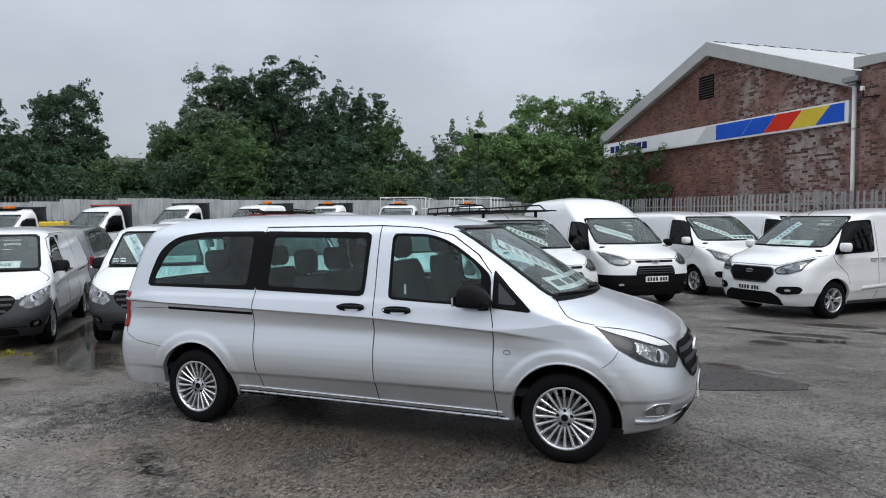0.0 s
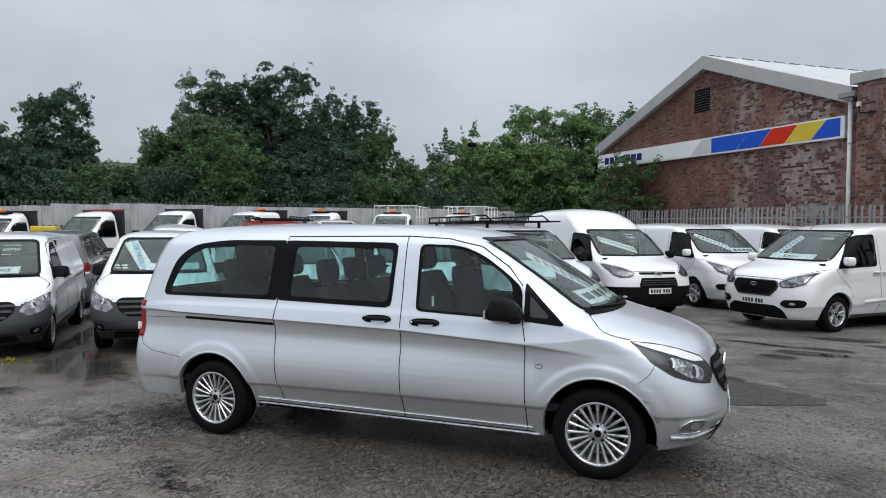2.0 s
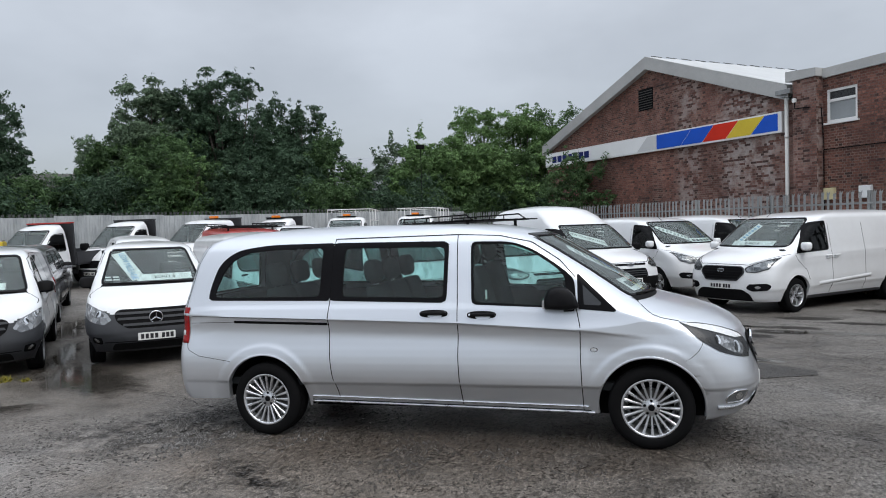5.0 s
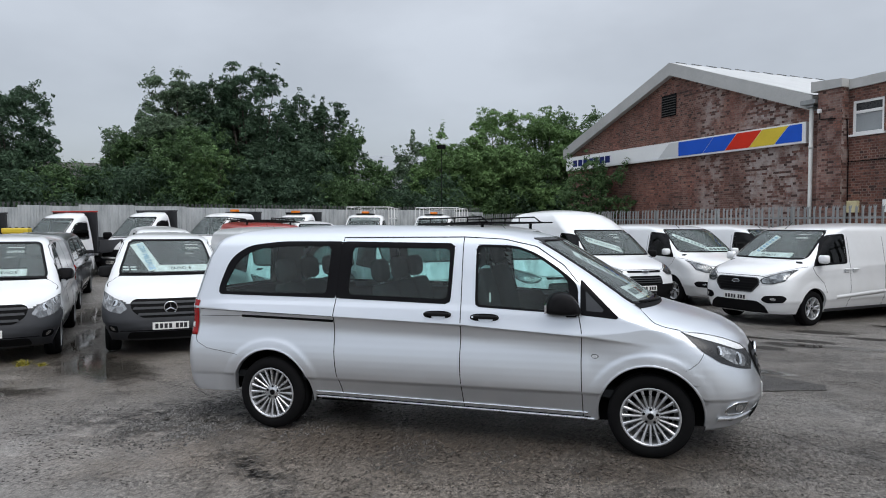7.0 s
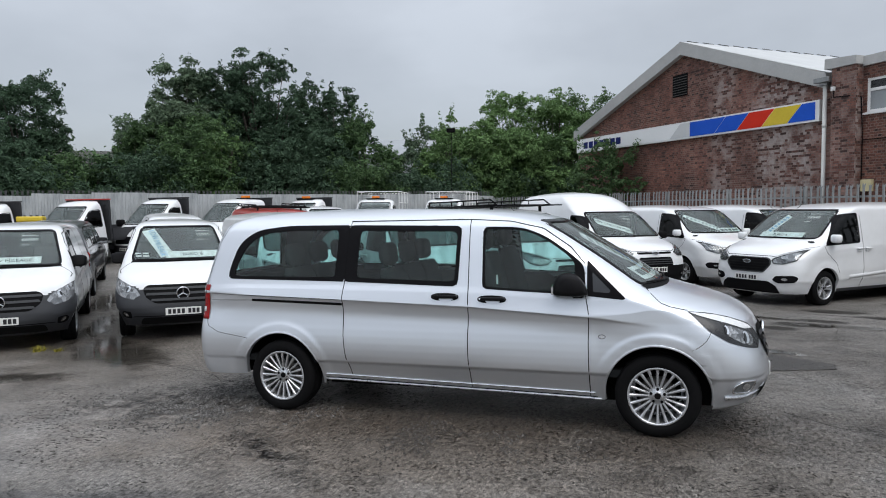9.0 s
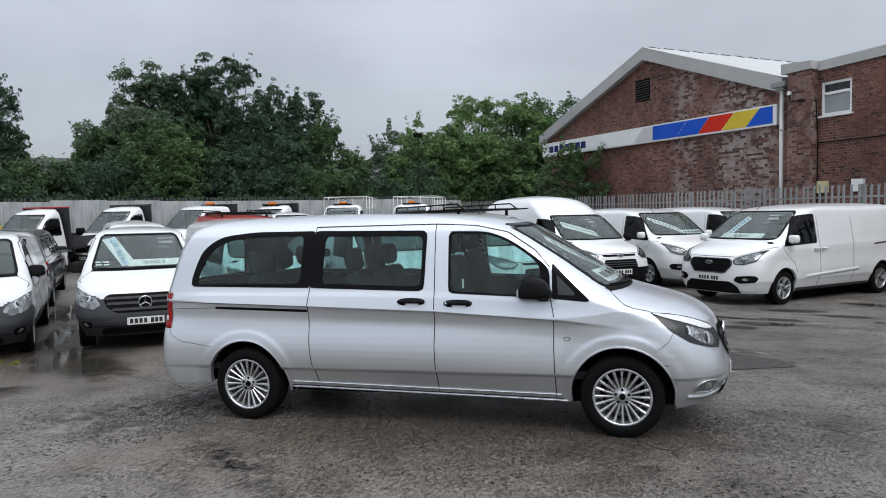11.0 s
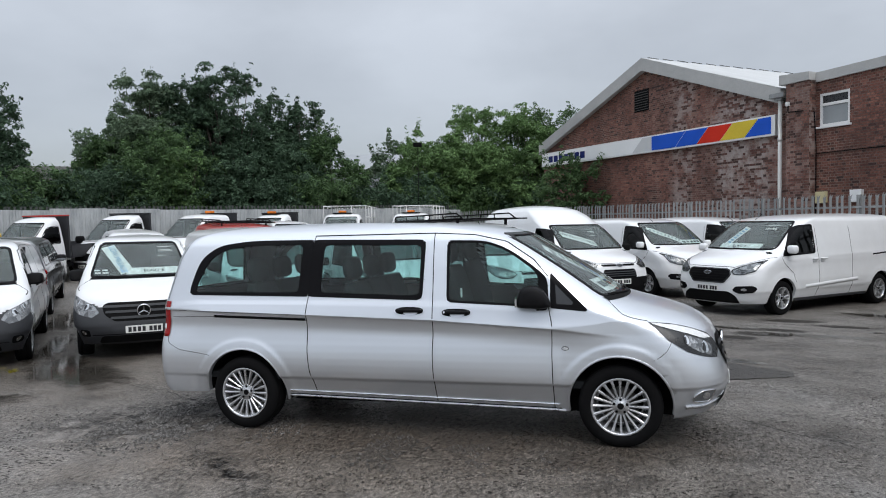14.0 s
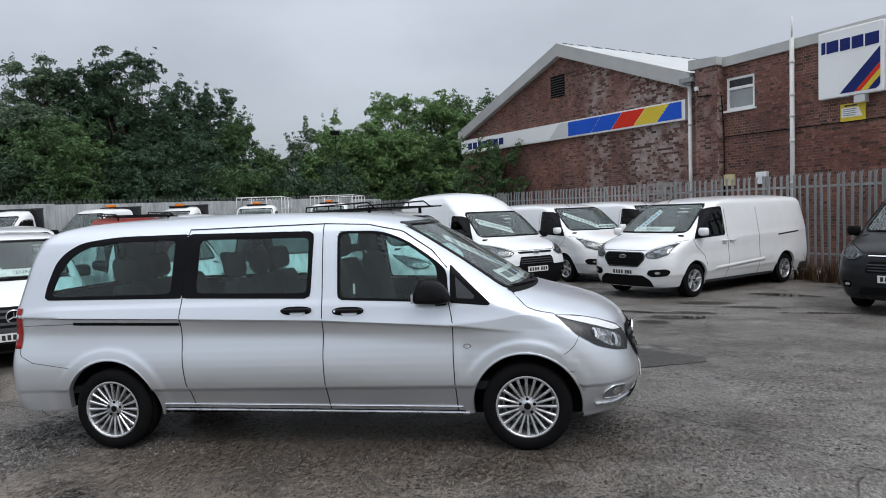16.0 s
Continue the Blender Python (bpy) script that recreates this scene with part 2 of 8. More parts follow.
def leaf_mat(name, dark, light):
    """Leaves: each one its own green, a little light through them."""
    m, n, l, b = nodes_of(name)
    g = n.new("ShaderNodeNewGeometry")
    patch = noise_node(n, l, 0.45, 3.0)
    tone = mix_node(n, l, 0.55, g.outputs["Random Per Island"], patch)
    l.new(ramp_node(n, l, tone, [(0.2, dark), (0.62, light), (0.95, tuple(v * 1.4 for v in light))]), b.inputs["Base Color"])
    b.inputs["Roughness"].default_value = 0.6
    b.inputs["Specular IOR Level"].default_value = 0.12
    thin, mix = n.new("ShaderNodeBsdfTranslucent"), n.new("ShaderNodeMixShader")
    thin.inputs[0].default_value = (*(v * 1.2 for v in light), 1)
    mix.inputs[0].default_value = 0.22
    l.new(b.outputs[0], mix.inputs[1])
    l.new(thin.outputs[0], mix.inputs[2])
    l.new(mix.outputs[0], n["Material Output"].inputs[0])
    return m


M["leaf_dark"] = leaf_mat("dark_green_leaves", (0.0095, 0.0200, 0.0144), (0.0694, 0.1176, 0.0710))
M["leaf_mid"] = leaf_mat("mid_green_leaves", (0.0142, 0.0310, 0.0156), (0.0918, 0.1560, 0.0653))
M["leaf_pale"] = leaf_mat("fresh_green_leaves", (0.0209, 0.0460, 0.0180), (0.1530, 0.2518, 0.0970))
M["leaf_ash"] = leaf_mat("grey_green_leaves", (0.0190, 0.0350, 0.0240), (0.1344, 0.1920, 0.1207))


def brick_mat(name, salts=False):
    """Old red brickwork: uneven reds, odd burnt bricks, sooty patches, and salts bloomed in upright bands."""
    m, n, l, b = nodes_of(name)
    uv = n.new("ShaderNodeUVMap").outputs[0]

    def courses(joint, c1, c2, mortar):
        t = n.new("ShaderNodeTexBrick")
        l.new(uv, t.inputs["Vector"])
        t.inputs["Scale"].default_value = 1.0
        t.inputs["Brick Width"].default_value, t.inputs["Row Height"].default_value = 0.225, 0.075
        t.inputs["Mortar Size"].default_value, t.inputs["Mortar Smooth"].default_value = joint, 0.15
        t.squash, t.squash_frequency = 0.5, 2
        for key, c in (("Color1", c1), ("Color2", c2), ("Mortar", mortar)):
            t.inputs[key].default_value = (*c, 1)
        return t

    t = courses(0.0065, (0, 0, 0), (1, 1, 1), (0, 0, 0))
    own = courses(0.0, (0, 0, 0), (1, 1, 1), (0, 0, 0)).outputs["Color"]
    c = ramp_node(n, l, own, [(0.04, (0.070, 0.036, 0.030)), (0.16, (0.140, 0.058, 0.044)), (0.60, (0.195, 0.080, 0.058)), (0.94, (0.250, 0.112, 0.080))])
    soot = ramp_node(n, l, noise_node(n, l, 0.45, 6.0, 0.65, uv), [(0.36, 0.55), (0.64, 1.15)])
    c = mix_node(n, l, 1.0, c, soot, "MULTIPLY")
    grain = ramp_node(n, l, noise_node(n, l, 16.0, 5.0, 0.7, uv), [(0.36, 0.62), (0.62, 1.28)])
    c = mix_node(n, l, 1.0, c, grain, "MULTIPLY")
    lime = mix_node(n, l, ramp_node(n, l, noise_node(n, l, 0.8, 4.0, 0.6, uv), [(0.38, 0.0), (0.62, 1.0)]), (0.085, 0.062, 0.054), (0.240, 0.180, 0.150))
    c = mix_node(n, l, t.outputs["Fac"], c, lime)
    if salts:
        sep, rng = n.new("ShaderNodeSeparateXYZ"), n.new("ShaderNodeMapRange")
        l.new(uv, sep.inputs[0])
        rng.inputs["From Min"].default_value, rng.inputs["From Max"].default_value = -5.4, 0.6
        shift = n.new("ShaderNodeMath")
        shift.operation, shift.inputs[1].default_value = "MULTIPLY_ADD", 0.9
        l.new(noise_node(n, l, 0.7, 4.0, 0.6, uv), shift.inputs[0])
        l.new(sep.outputs["X"], shift.inputs[2])
        l.new(shift.outputs[0], rng.inputs["Value"])
        band = ramp_node(n, l, rng.outputs[0], [(0.20, 0.06), (0.30, 0.62), (0.40, 0.62), (0.45, 0.10), (0.56, 0.16), (0.64, 0.85), (0.90, 0.9), (1.0, 0.25)])
        fade = ramp_node(n, l, noise_node(n, l, 1.6, 6.0, 0.7, uv), [(0.38, 0.05), (0.56, 1.0)])
        each = ramp_node(n, l, own, [(0.20, 0.0), (0.45, 0.85), (1.0, 1.0)])
        bloom = mix_node(n, l, 1.0, mix_node(n, l, 1.0, band, fade, "MULTIPLY"), each, "MULTIPLY")
        c = mix_node(n, l, mix_node(n, l, 1.0, bloom, 0.85, "MULTIPLY"), c, (0.43, 0.395, 0.375))
    l.new(c, b.inputs["Base Color"])
    b.inputs["Roughness"].default_value = 0.85
    bump_node(n, l, t.outputs["Fac"], 0.6, -0.008, b)
    return m


M["brick"] = brick_mat("red_brick")
M["brickold"] = brick_mat("whitened_red_brick", True)


def hoarding_mat():
    m, n, l, b = nodes_of("weathered_white_sheet")
    vm = n.new("ShaderNodeMapping")
    vm.inputs["Scale"].default_value = (1.0, 1.0, 0.25)
    l.new(coord_node(n), vm.inputs[0])
    stain = noise_node(n, l, 0.9, 8.0, 0.72, vm.outputs[0])
    l.new(ramp_node(n, l, stain, [(0.3, (0.15, 0.165, 0.17)), (0.46, (0.34, 0.36, 0.37)), (0.54, (0.44, 0.46, 0.47)), (0.75, (0.60, 0.62, 0.62))]), b.inputs["Base Color"])
    b.inputs["Roughness"].default_value = 0.6
    return m


M["hoarding"] = hoarding_mat()


def voronoi_node(n, l, scale, vec, feature="F1", out="Distance", wild=1.0):
    t = n.new("ShaderNodeTexVoronoi")
    t.feature = feature
    t.inputs["Scale"].default_value, t.inputs["Randomness"].default_value = scale, wild
    l.new(vec, t.inputs["Vector"])
    return t.outputs[out]


def zone_node(n, l, co, x, y, rx, ry, turn, ragged, soft=0.35):
    """A patch of ground about a point, with a torn outline: 1 inside, 0 outside."""
    mp, ln, add, rng = n.new("ShaderNodeMapping"), n.new("ShaderNodeVectorMath"), n.new("ShaderNodeMath"), n.new("ShaderNodeMapRange")
    mp.vector_type = "TEXTURE"
    mp.inputs["Location"].default_value, mp.inputs["Rotation"].default_value, mp.inputs["Scale"].default_value = (x, y, 0), (0, 0, radians(turn)), (rx, ry, 1000)
    l.new(co, mp.inputs[0])
    ln.operation = "LENGTH"
    l.new(mp.outputs[0], ln.inputs[0])
    add.operation, add.inputs[1].default_value = "MULTIPLY_ADD", 1.6
    l.new(ragged, add.inputs[0])
    l.new(ln.outputs["Value"], add.inputs[2])
    rng.inputs["From Min"].default_value, rng.inputs["From Max"].default_value = 1.8 - soft, 1.8 + soft
    rng.inputs["To Min"].default_value, rng.inputs["To Max"].default_value = 1.0, 0.0
    l.new(add.outputs[0], rng.inputs["Value"])
    return rng.outputs[0]


def yard_mat():
    """Worn wet tarmac: smooth grey in places, torn to gravel in others, brown and soaked where vehicles turn, with
    shade painted in under the carrier.
    """
    m, n, l, b = nodes_of("wet_worn_tarmac")
    co = coord_node(n)
    flat = n.new("ShaderNodeMapping")
    flat.inputs["Scale"].default_value = (1, 1, 0)
    l.new(co, flat.inputs[0])
    co = flat.outputs[0]
    drag = n.new("ShaderNodeMapping")
    drag.inputs["Rotation"].default_value, drag.inputs["Scale"].default_value = (0, 0, 0.30), (0.85, 1.15, 1)
    l.new(co, drag.inputs[0])
    deep = n.new("ShaderNodeMapping")
    deep.inputs["Rotation"].default_value, deep.inputs["Scale"].default_value = (0, 0, -0.30), (1.25, 0.62, 1)
    l.new(co, deep.inputs[0])
    rag = noise_node(n, l, 1.3, 8.0, 0.68, co)
    big = noise_node(n, l, 0.33, 4.0, 0.55, co)
    mid = noise_node(n, l, 2.1, 8.0, 0.70, drag.outputs[0])
    grit = noise_node(n, l, 40.0, 5.0, 0.80, deep.outputs[0])
    dust = noise_node(n, l, 150.0, 2.0, 0.8, co)
    c = ramp_node(n, l, big, [(0.32, (0.115, 0.105, 0.095)), (0.50, (0.158, 0.148, 0.137)), (0.68, (0.200, 0.191, 0.181))])
    c = mix_node(n, l, 1.0, c, ramp_node(n, l, mid, [(0.32, 0.50), (0.44, 0.86), (0.50, 1.0), (0.66, 1.22)]), "MULTIPLY")
    c = mix_node(n, l, 1.0, c, ramp_node(n, l, grit, [(0.38, 0.30), (0.47, 0.95), (0.58, 1.65)]), "MULTIPLY")
    fleck = noise_node(n, l, 24.0, 7.0, 0.82, deep.outputs[0])
    c = mix_node(n, l, 0.85, c, ramp_node(n, l, fleck, [(0.35, 0.15), (0.425, 0.70), (0.50, 1.05), (0.62, 1.60)]), "MULTIPLY")
    c = mix_node(n, l, 0.8, c, ramp_node(n, l, dust, [(0.38, 0.30), (0.50, 1.0), (0.62, 2.1)]), "MULTIPLY")
    # smooth paler stretch
    pale = zone_node(n, l, co, -3.1, -0.75, 2.5, 1.15, 24, rag, 0.55)
    c = mix_node(n, l, pale, c, mix_node(n, l, 1.0, mix_node(n, l, 0.35, c, (0.150, 0.143, 0.137)), (1.62, 1.64, 1.67), "MULTIPLY"))
    # a smoother dark repair with a crisp edge
    tar = zone_node(n, l, co, -1.75, -2.35, 1.0, 0.42, 8, rag, 0.08)
    c = mix_node(n, l, tar, c, mix_node(n, l, 1.0, c, (0.66, 0.67, 0.70), "MULTIPLY"))
    # soaked brown stretch along the vehicle's flank, and damp ground by the standing water
    mud = zone_node(n, l, co, -0.2, -0.6, 2.6, 0.95, 6, rag, 0.55)
    c = mix_node(n, l, mud, c, mix_node(n, l, 1.0, c, (0.93, 0.85, 0.77), "MULTIPLY"))
    wetlane = zone_node(n, l, co, -8.6, 5.2, 4.2, 1.1, 130, rag, 0.5)
    churn = ramp_node(n, l, noise_node(n, l, 19.0, 8.0, 0.84, deep.outputs[0]), [(0.40, 1.0), (0.475, 0.0)])
    where = ramp_node(n, l, noise_node(n, l, 2.4, 6.0, 0.72, drag.outputs[0]), [(0.46, 0.1), (0.60, 1.0)])
    # shade under the carrier's near edge, painted into the ground colour
    van_shade = zone_node(n, l, co, 0.1, 0.25, 2.6, 0.75, 3, rag, 0.55)
    churn = mix_node(n, l, 1.0, churn, mix_node(n, l, 1.0, mix_node(n, l, 1.0, mix_node(n, l, 1.0, mud, where, "MULTIPLY"), van_shade, "LIGHTEN"), wetlane, "LIGHTEN"), "MULTIPLY")
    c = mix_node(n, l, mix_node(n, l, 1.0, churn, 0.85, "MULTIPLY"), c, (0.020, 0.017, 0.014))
    c = mix_node(n, l, van_shade, c, mix_node(n, l, 1.0, c, (0.58, 0.54, 0.50), "MULTIPLY"))
    worn = zone_node(n, l, co, 4.6, 4.4, 3.2, 4.2, 10, rag, 0.8)
    c = mix_node(n, l, worn, c, mix_node(n, l, 1.0, c, (0.75, 0.74, 0.73), "MULTIPLY"))
    damp = zone_node(n, l, co, -5.6, 1.9, 3.2, 1.7, -32, rag, 0.7)
    c = mix_node(n, l, damp, c, mix_node(n, l, 1.0, c, (0.82, 0.77, 0.72), "MULTIPLY"))
    c = mix_node(n, l, wetlane, c, mix_node(n, l, 1.0, c, (0.62, 0.60, 0.58), "MULTIPLY"))
    # gravel where the surface is torn up: stones with dark gaps
    torn = zone_node(n, l, co, -2.6, 0.5, 1.5, 0.78, 38, rag, 0.45)
    torn2 = zone_node(n, l, co, -1.25, -1.0, 0.80, 0.15, -38, rag, 0.6)
    torn3 = zone_node(n, l, co, -1.2, -2.5, 1.0, 0.5, 10, rag, 0.7)
    here = ramp_node(n, l, noise_node(n, l, 0.9, 5.0, 0.65, drag.outputs[0]), [(0.58, 0.0), (0.68, 0.6)])
    for z in (torn, torn2, torn3):
        here = mix_node(n, l, 1.0, here, z, "LIGHTEN")
    stone = voronoi_node(n, l, 27.0, co)
    each = voronoi_node(n, l, 27.0, co, "F1", "Color")
    peb = mix_node(n, l, ramp_node(n, l, stone, [(0.30, 0.0), (0.62, 1.0)]), ramp_node(n, l, each, [(0.25, (0.040, 0.036, 0.032)), (0.55, (0.098, 0.090, 0.082)), (0.85, (0.215, 0.202, 0.190))]), (0.009, 0.008, 0.0075))
    here = mix_node(n, l, 1.0, here, ramp_node(n, l, noise_node(n, l, 6.0, 5.0, 0.7, co), [(0.42, 0.15), (0.56, 1.0)]), "MULTIPLY")
    c = mix_node(n, l, here, c, peb)
    # hairline cracks, broken off here and there, and pits
    warp = mix_node(n, l, 0.28, co, n_vec(n, l, co, 1.7), "ADD")
    split = ramp_node(n, l, voronoi_node(n, l, 0.75, warp, "DISTANCE_TO_EDGE"), [(0.003, 0.9), (0.009, 0.0)])
    some = ramp_node(n, l, noise_node(n, l, 0.8, 3.0, 0.6, co), [(0.56, 0.0), (0.64, 0.8)])
    split = mix_node(n, l, 1.0, split, some, "MULTIPLY")
    crowd = ramp_node(n, l, noise_node(n, l, 1.3, 4.0, 0.6, drag.outputs[0]), [(0.46, 0.0), (0.60, 1.0)])
    holes = mix_node(n, l, 1.0, crowd, ramp_node(n, l, noise_node(n, l, 26.0, 3.0, 0.6, drag.outputs[0]), [(0.565, 0.0), (0.60, 1.0)]), "MULTIPLY")
    pits = ramp_node(n, l, noise_node(n, l, 8.5, 6.0, 0.66, co), [(0.61, 0.0), (0.645, 1.0)])
    holes = mix_node(n, l, 1.0, holes, mix_node(n, l, 1.0, pits, mix_node(n, l, 1.0, worn, ramp_node(n, l, noise_node(n, l, 0.7, 4.0, 0.6, co), [(0.40, 0.0), (0.52, 1.0)]), "MULTIPLY"), "MULTIPLY"), "LIGHTEN")
    for x, y, rx, ry in ((3.45, 5.85, 0.26, 0.20), (3.85, 6.3, 0.42, 0.22), (4.65, 7.9, 0.50, 0.22), (4.2, 6.75, 0.40, 0.16), (5.3, 7.3, 0.45, 0.15)):
        holes = mix_node(n, l, 1.0, holes, zone_node(n, l, co, x, y, rx, ry, -12, noise_node(n, l, 5.0, 6.0, 0.7, co), 0.2), "LIGHTEN")
    scar = mix_node(n, l, 1.0, split, holes, "LIGHTEN")
    # cracks and pits go near black, the pits' shade put into the colour
    c = mix_node(n, l, mix_node(n, l, 1.0, scar, 0.85, "MULTIPLY"), c, (0.016, 0.0145, 0.013))
    # thin films of water
    wet = ramp_node(n, l, noise_node(n, l, 0.8, 6.0, 0.64, drag.outputs[0]), [(0.42, 0.0), (0.58, 1.0)])
    wet = mix_node(n, l, 1.0, wet, mix_node(n, l, 1.0, mud, damp, "LIGHTEN"), "LIGHTEN")
    c = mix_node(n, l, wet, c, mix_node(n, l, 1.0, c, (0.80, 0.78, 0.76), "MULTIPLY"))
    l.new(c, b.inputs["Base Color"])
    r = mix_node(n, l, wet, ramp_node(n, l, grit, [(0.35, 0.42), (0.65, 0.70)]), ramp_node(n, l, grit, [(0.35, 0.24), (0.65, 0.46)]))
    l.new(mix_node(n, l, here, r, 0.42), b.inputs["Roughness"])
    up = mix_node(n, l, 0.35, mix_node(n, l, 0.45, grit, fleck), mid)
    up = mix_node(n, l, here, up, ramp_node(n, l, stone, [(0.1, 1.0), (0.6, 0.0)]))
    deepest = mix_node(n, l, 1.0, scar, churn, "LIGHTEN")
    # hollows hold mud and painted-in shade and do not shine; raised wet grains do
    shine = mix_node(n, l, deepest, ramp_node(n, l, fleck, [(0.38, 0.10), (0.47, 0.42), (0.60, 0.60)]), 0.04)
    l.new(mix_node(n, l, here, shine, ramp_node(n, l, stone, [(0.25, 0.5), (0.60, 0.03)])), b.inputs["Specular IOR Level"])
    up = mix_node(n, l, deepest, up, 0.0)
    bump_node(n, l, up, 1.0, 0.045, b)
    return m


def n_vec(n, l, co, scale):
    t = n.new("ShaderNodeTexNoise")
    t.inputs["Scale"].default_value = scale
    l.new(co, t.inputs["Vector"])
    return t.outputs["Color"]


M["yard"] = yard_mat()

# ---- building tools ----
def thing(name, m, label, category, group="", kind=""):
    ob = new(name)
    ob.matrix_world = m
    ob.empty_display_size = 0.2
    return tagged(ob, label, category, group, kind)


def raw(name, verts, faces, material, parent=None, label="", smooth=True, mats=None):
    me = bpy.data.meshes.new(name)
    me.from_pydata([tuple(v) for v in verts], [], faces)
    me.materials.append(material)
    if smooth:
        me.polygons.foreach_set("use_smooth", [True] * len(me.polygons))
    me.update()
    ob = new(name, me)
    if parent:
        ob.parent = parent
    if label:
        ob["label"] = label
    return ob


def part(name, bm, material, parent=None, label="", smooth=False, bevel=0.0):
    """Links a bmesh as one mesh object under a thing or a part."""
    if bevel:
        bmesh.ops.bevel(bm, geom=list(bm.edges), offset=bevel, segments=2, affect="EDGES", profile=0.6, clamp_overlap=True)
    me = bpy.data.meshes.new(name)
    bm.to_mesh(me)
    bm.free()
    me.materials.append(material)
    if smooth:
        me.polygons.foreach_set("use_smooth", [True] * len(me.polygons))
    ob = new(name, me)
    if parent:
        ob.parent = parent
    if label:
        ob["label"] = label
    return ob


def box(bm, x0, x1, y0, y1, z0, z1, m=None):
    made = bmesh.ops.create_cube(bm, size=1.0)["verts"]
    for v in made:
        v.co = Vector((x0 + (v.co.x + 0.5) * (x1 - x0), y0 + (v.co.y + 0.5) * (y1 - y0), z0 + (v.co.z + 0.5) * (z1 - z0)))
        if m:
            v.co = m @ v.co
    return made


def boxes(*rows):
    bm = bmesh.new()
    for r in rows:
        box(bm, *r)
    return bm


def tube(bm, a, b, r0, r1=None, seg=8):
    """A round bar from a to b."""
    a, b = Vector(a), Vector(b)
    r1 = r0 if r1 is None else r1
    q = (b - a).to_track_quat("Z", "Y").to_matrix()
    rings = []
    for p, r in ((a, r0), (b, r1)):
        rings.append([bm.verts.new(p + q @ Vector((r * math.cos(i * math.tau / seg), r * math.sin(i * math.tau / seg), 0))) for i in range(seg)])
    for i in range(seg):
        bm.faces.new((rings[0][i], rings[0][(i + 1) % seg], rings[1][(i + 1) % seg], rings[1][i]))
    bm.faces.new(rings[0][::-1])
    bm.faces.new(rings[1])


def pipe_run(bm, pts, r, seg=8):
    """One unbroken round rod through the points."""
    p = [Vector(q) for q in pts]
    rings, side = [], None
    for i, q in enumerate(p):
        d = (p[min(i + 1, len(p) - 1)] - p[max(i - 1, 0)]).normalized()
        side = (side - d * side.dot(d)).normalized() if side else d.orthogonal().normalized()
        up = d.cross(side)
        rings.append([bm.verts.new(q + (side * math.cos(k * math.tau / seg) + up * math.sin(k * math.tau / seg)) * r) for k in range(seg)])
    for a, b in zip(rings[:-1], rings[1:]):
        for k in range(seg):
            bm.faces.new((a[k], a[(k + 1) % seg], b[(k + 1) % seg], b[k]))
    bm.faces.new(rings[0][::-1])
    bm.faces.new(rings[-1])


def lathe(profile, seg=40, axis="Y"):
    """Spins (radius, depth) pairs about the y axis."""
    verts, faces = [], []
    k = len(profile)
    for i in range(seg):
        a = i * math.tau / seg
        for r, d in profile:
            verts.append((r * math.cos(a), d, r * math.sin(a)))
    for i in range(seg):
        j = (i + 1) % seg
        for q in range(k - 1):
            faces.append((i * k + q, i * k + q + 1, j * k + q + 1, j * k + q))
    return verts, faces


def rounded(pts, r, n=5):
    """The polygon with its corners rounded by r (one number or one for each corner)."""
    out = []
    k = len(pts)
    rs = r if isinstance(r, (list, tuple)) else [r] * k
    for i in range(k):
        p0, p, p1 = (np.array(pts[j % k], float) for j in (i - 1, i, i + 1))
        a, b = p0 - p, p1 - p
        la, lb = np.linalg.norm(a), np.linalg.norm(b)
        d = min(rs[i], la * 0.45, lb * 0.45)
        s, e = p + a / la * d, p + b / lb * d
        for t in np.linspace(0, 1, n):
            out.append(tuple((1 - t) ** 2 * s + 2 * t * (1 - t) * p + t * t * e))
    return out


def resample(poly, n):
    p = np.array(list(poly) + [poly[0]], float)
    d = np.concatenate([[0], np.cumsum(np.linalg.norm(np.diff(p, axis=0), axis=1))])
    t = np.linspace(0, d[-1], n, endpoint=False)
    return np.stack([np.interp(t, d, p[:, 0]), np.interp(t, d, p[:, 1])], 1)


def shrink(poly, d):
    """Moves the outline inwards by d."""
    p = np.array(poly, float)
    area = 0.5 * np.sum(p[:, 0] * np.roll(p[:, 1], -1) - np.roll(p[:, 0], -1) * p[:, 1])
    t = np.roll(p, -1, 0) - np.roll(p, 1, 0)
    t /= np.linalg.norm(t, axis=1)[:, None] + 1e-9
    nrm = np.stack([-t[:, 1], t[:, 0]], 1) * (1 if area > 0 else -1)
    return p + nrm * d


def inside(poly, x, y):
    p = np.array(poly, float)
    q = np.roll(p, -1, 0)
    hit = np.zeros(np.shape(x), bool)
    for (x0, y0), (x1, y1) in zip(p, q):
        if y0 == y1:
            continue
        c = (y0 > y) != (y1 > y)
        hit ^= c & (x < (x1 - x0) * (y - y0) / (y1 - y0) + x0)
    return hit


def rows_of(poly, rows, cols):
    """A grid of points filling an outline that every level line crosses once."""
    p = np.array(poly, float)
    lo, hi = p[:, 1].min(), p[:, 1].max()
    vs = lo + (hi - lo) * (0.5 - 0.5 * np.cos(np.linspace(0.02, math.pi - 0.02, rows)))
    out = []
    q = np.roll(p, -1, 0)
    for v in vs:
        xs = []
        for (x0, y0), (x1, y1) in zip(p, q):
            if (y0 > v) != (y1 > v):
                xs.append((x1 - x0) * (v - y0) / (y1 - y0) + x0)
        out.append([(x, v) for x in np.linspace(min(xs), max(xs), cols)])
    return out


def grid_faces(rows, cols):
    return [(r * cols + c, r * cols + c + 1, (r + 1) * cols + c + 1, (r + 1) * cols + c) for r in range(rows - 1) for c in range(cols - 1)]


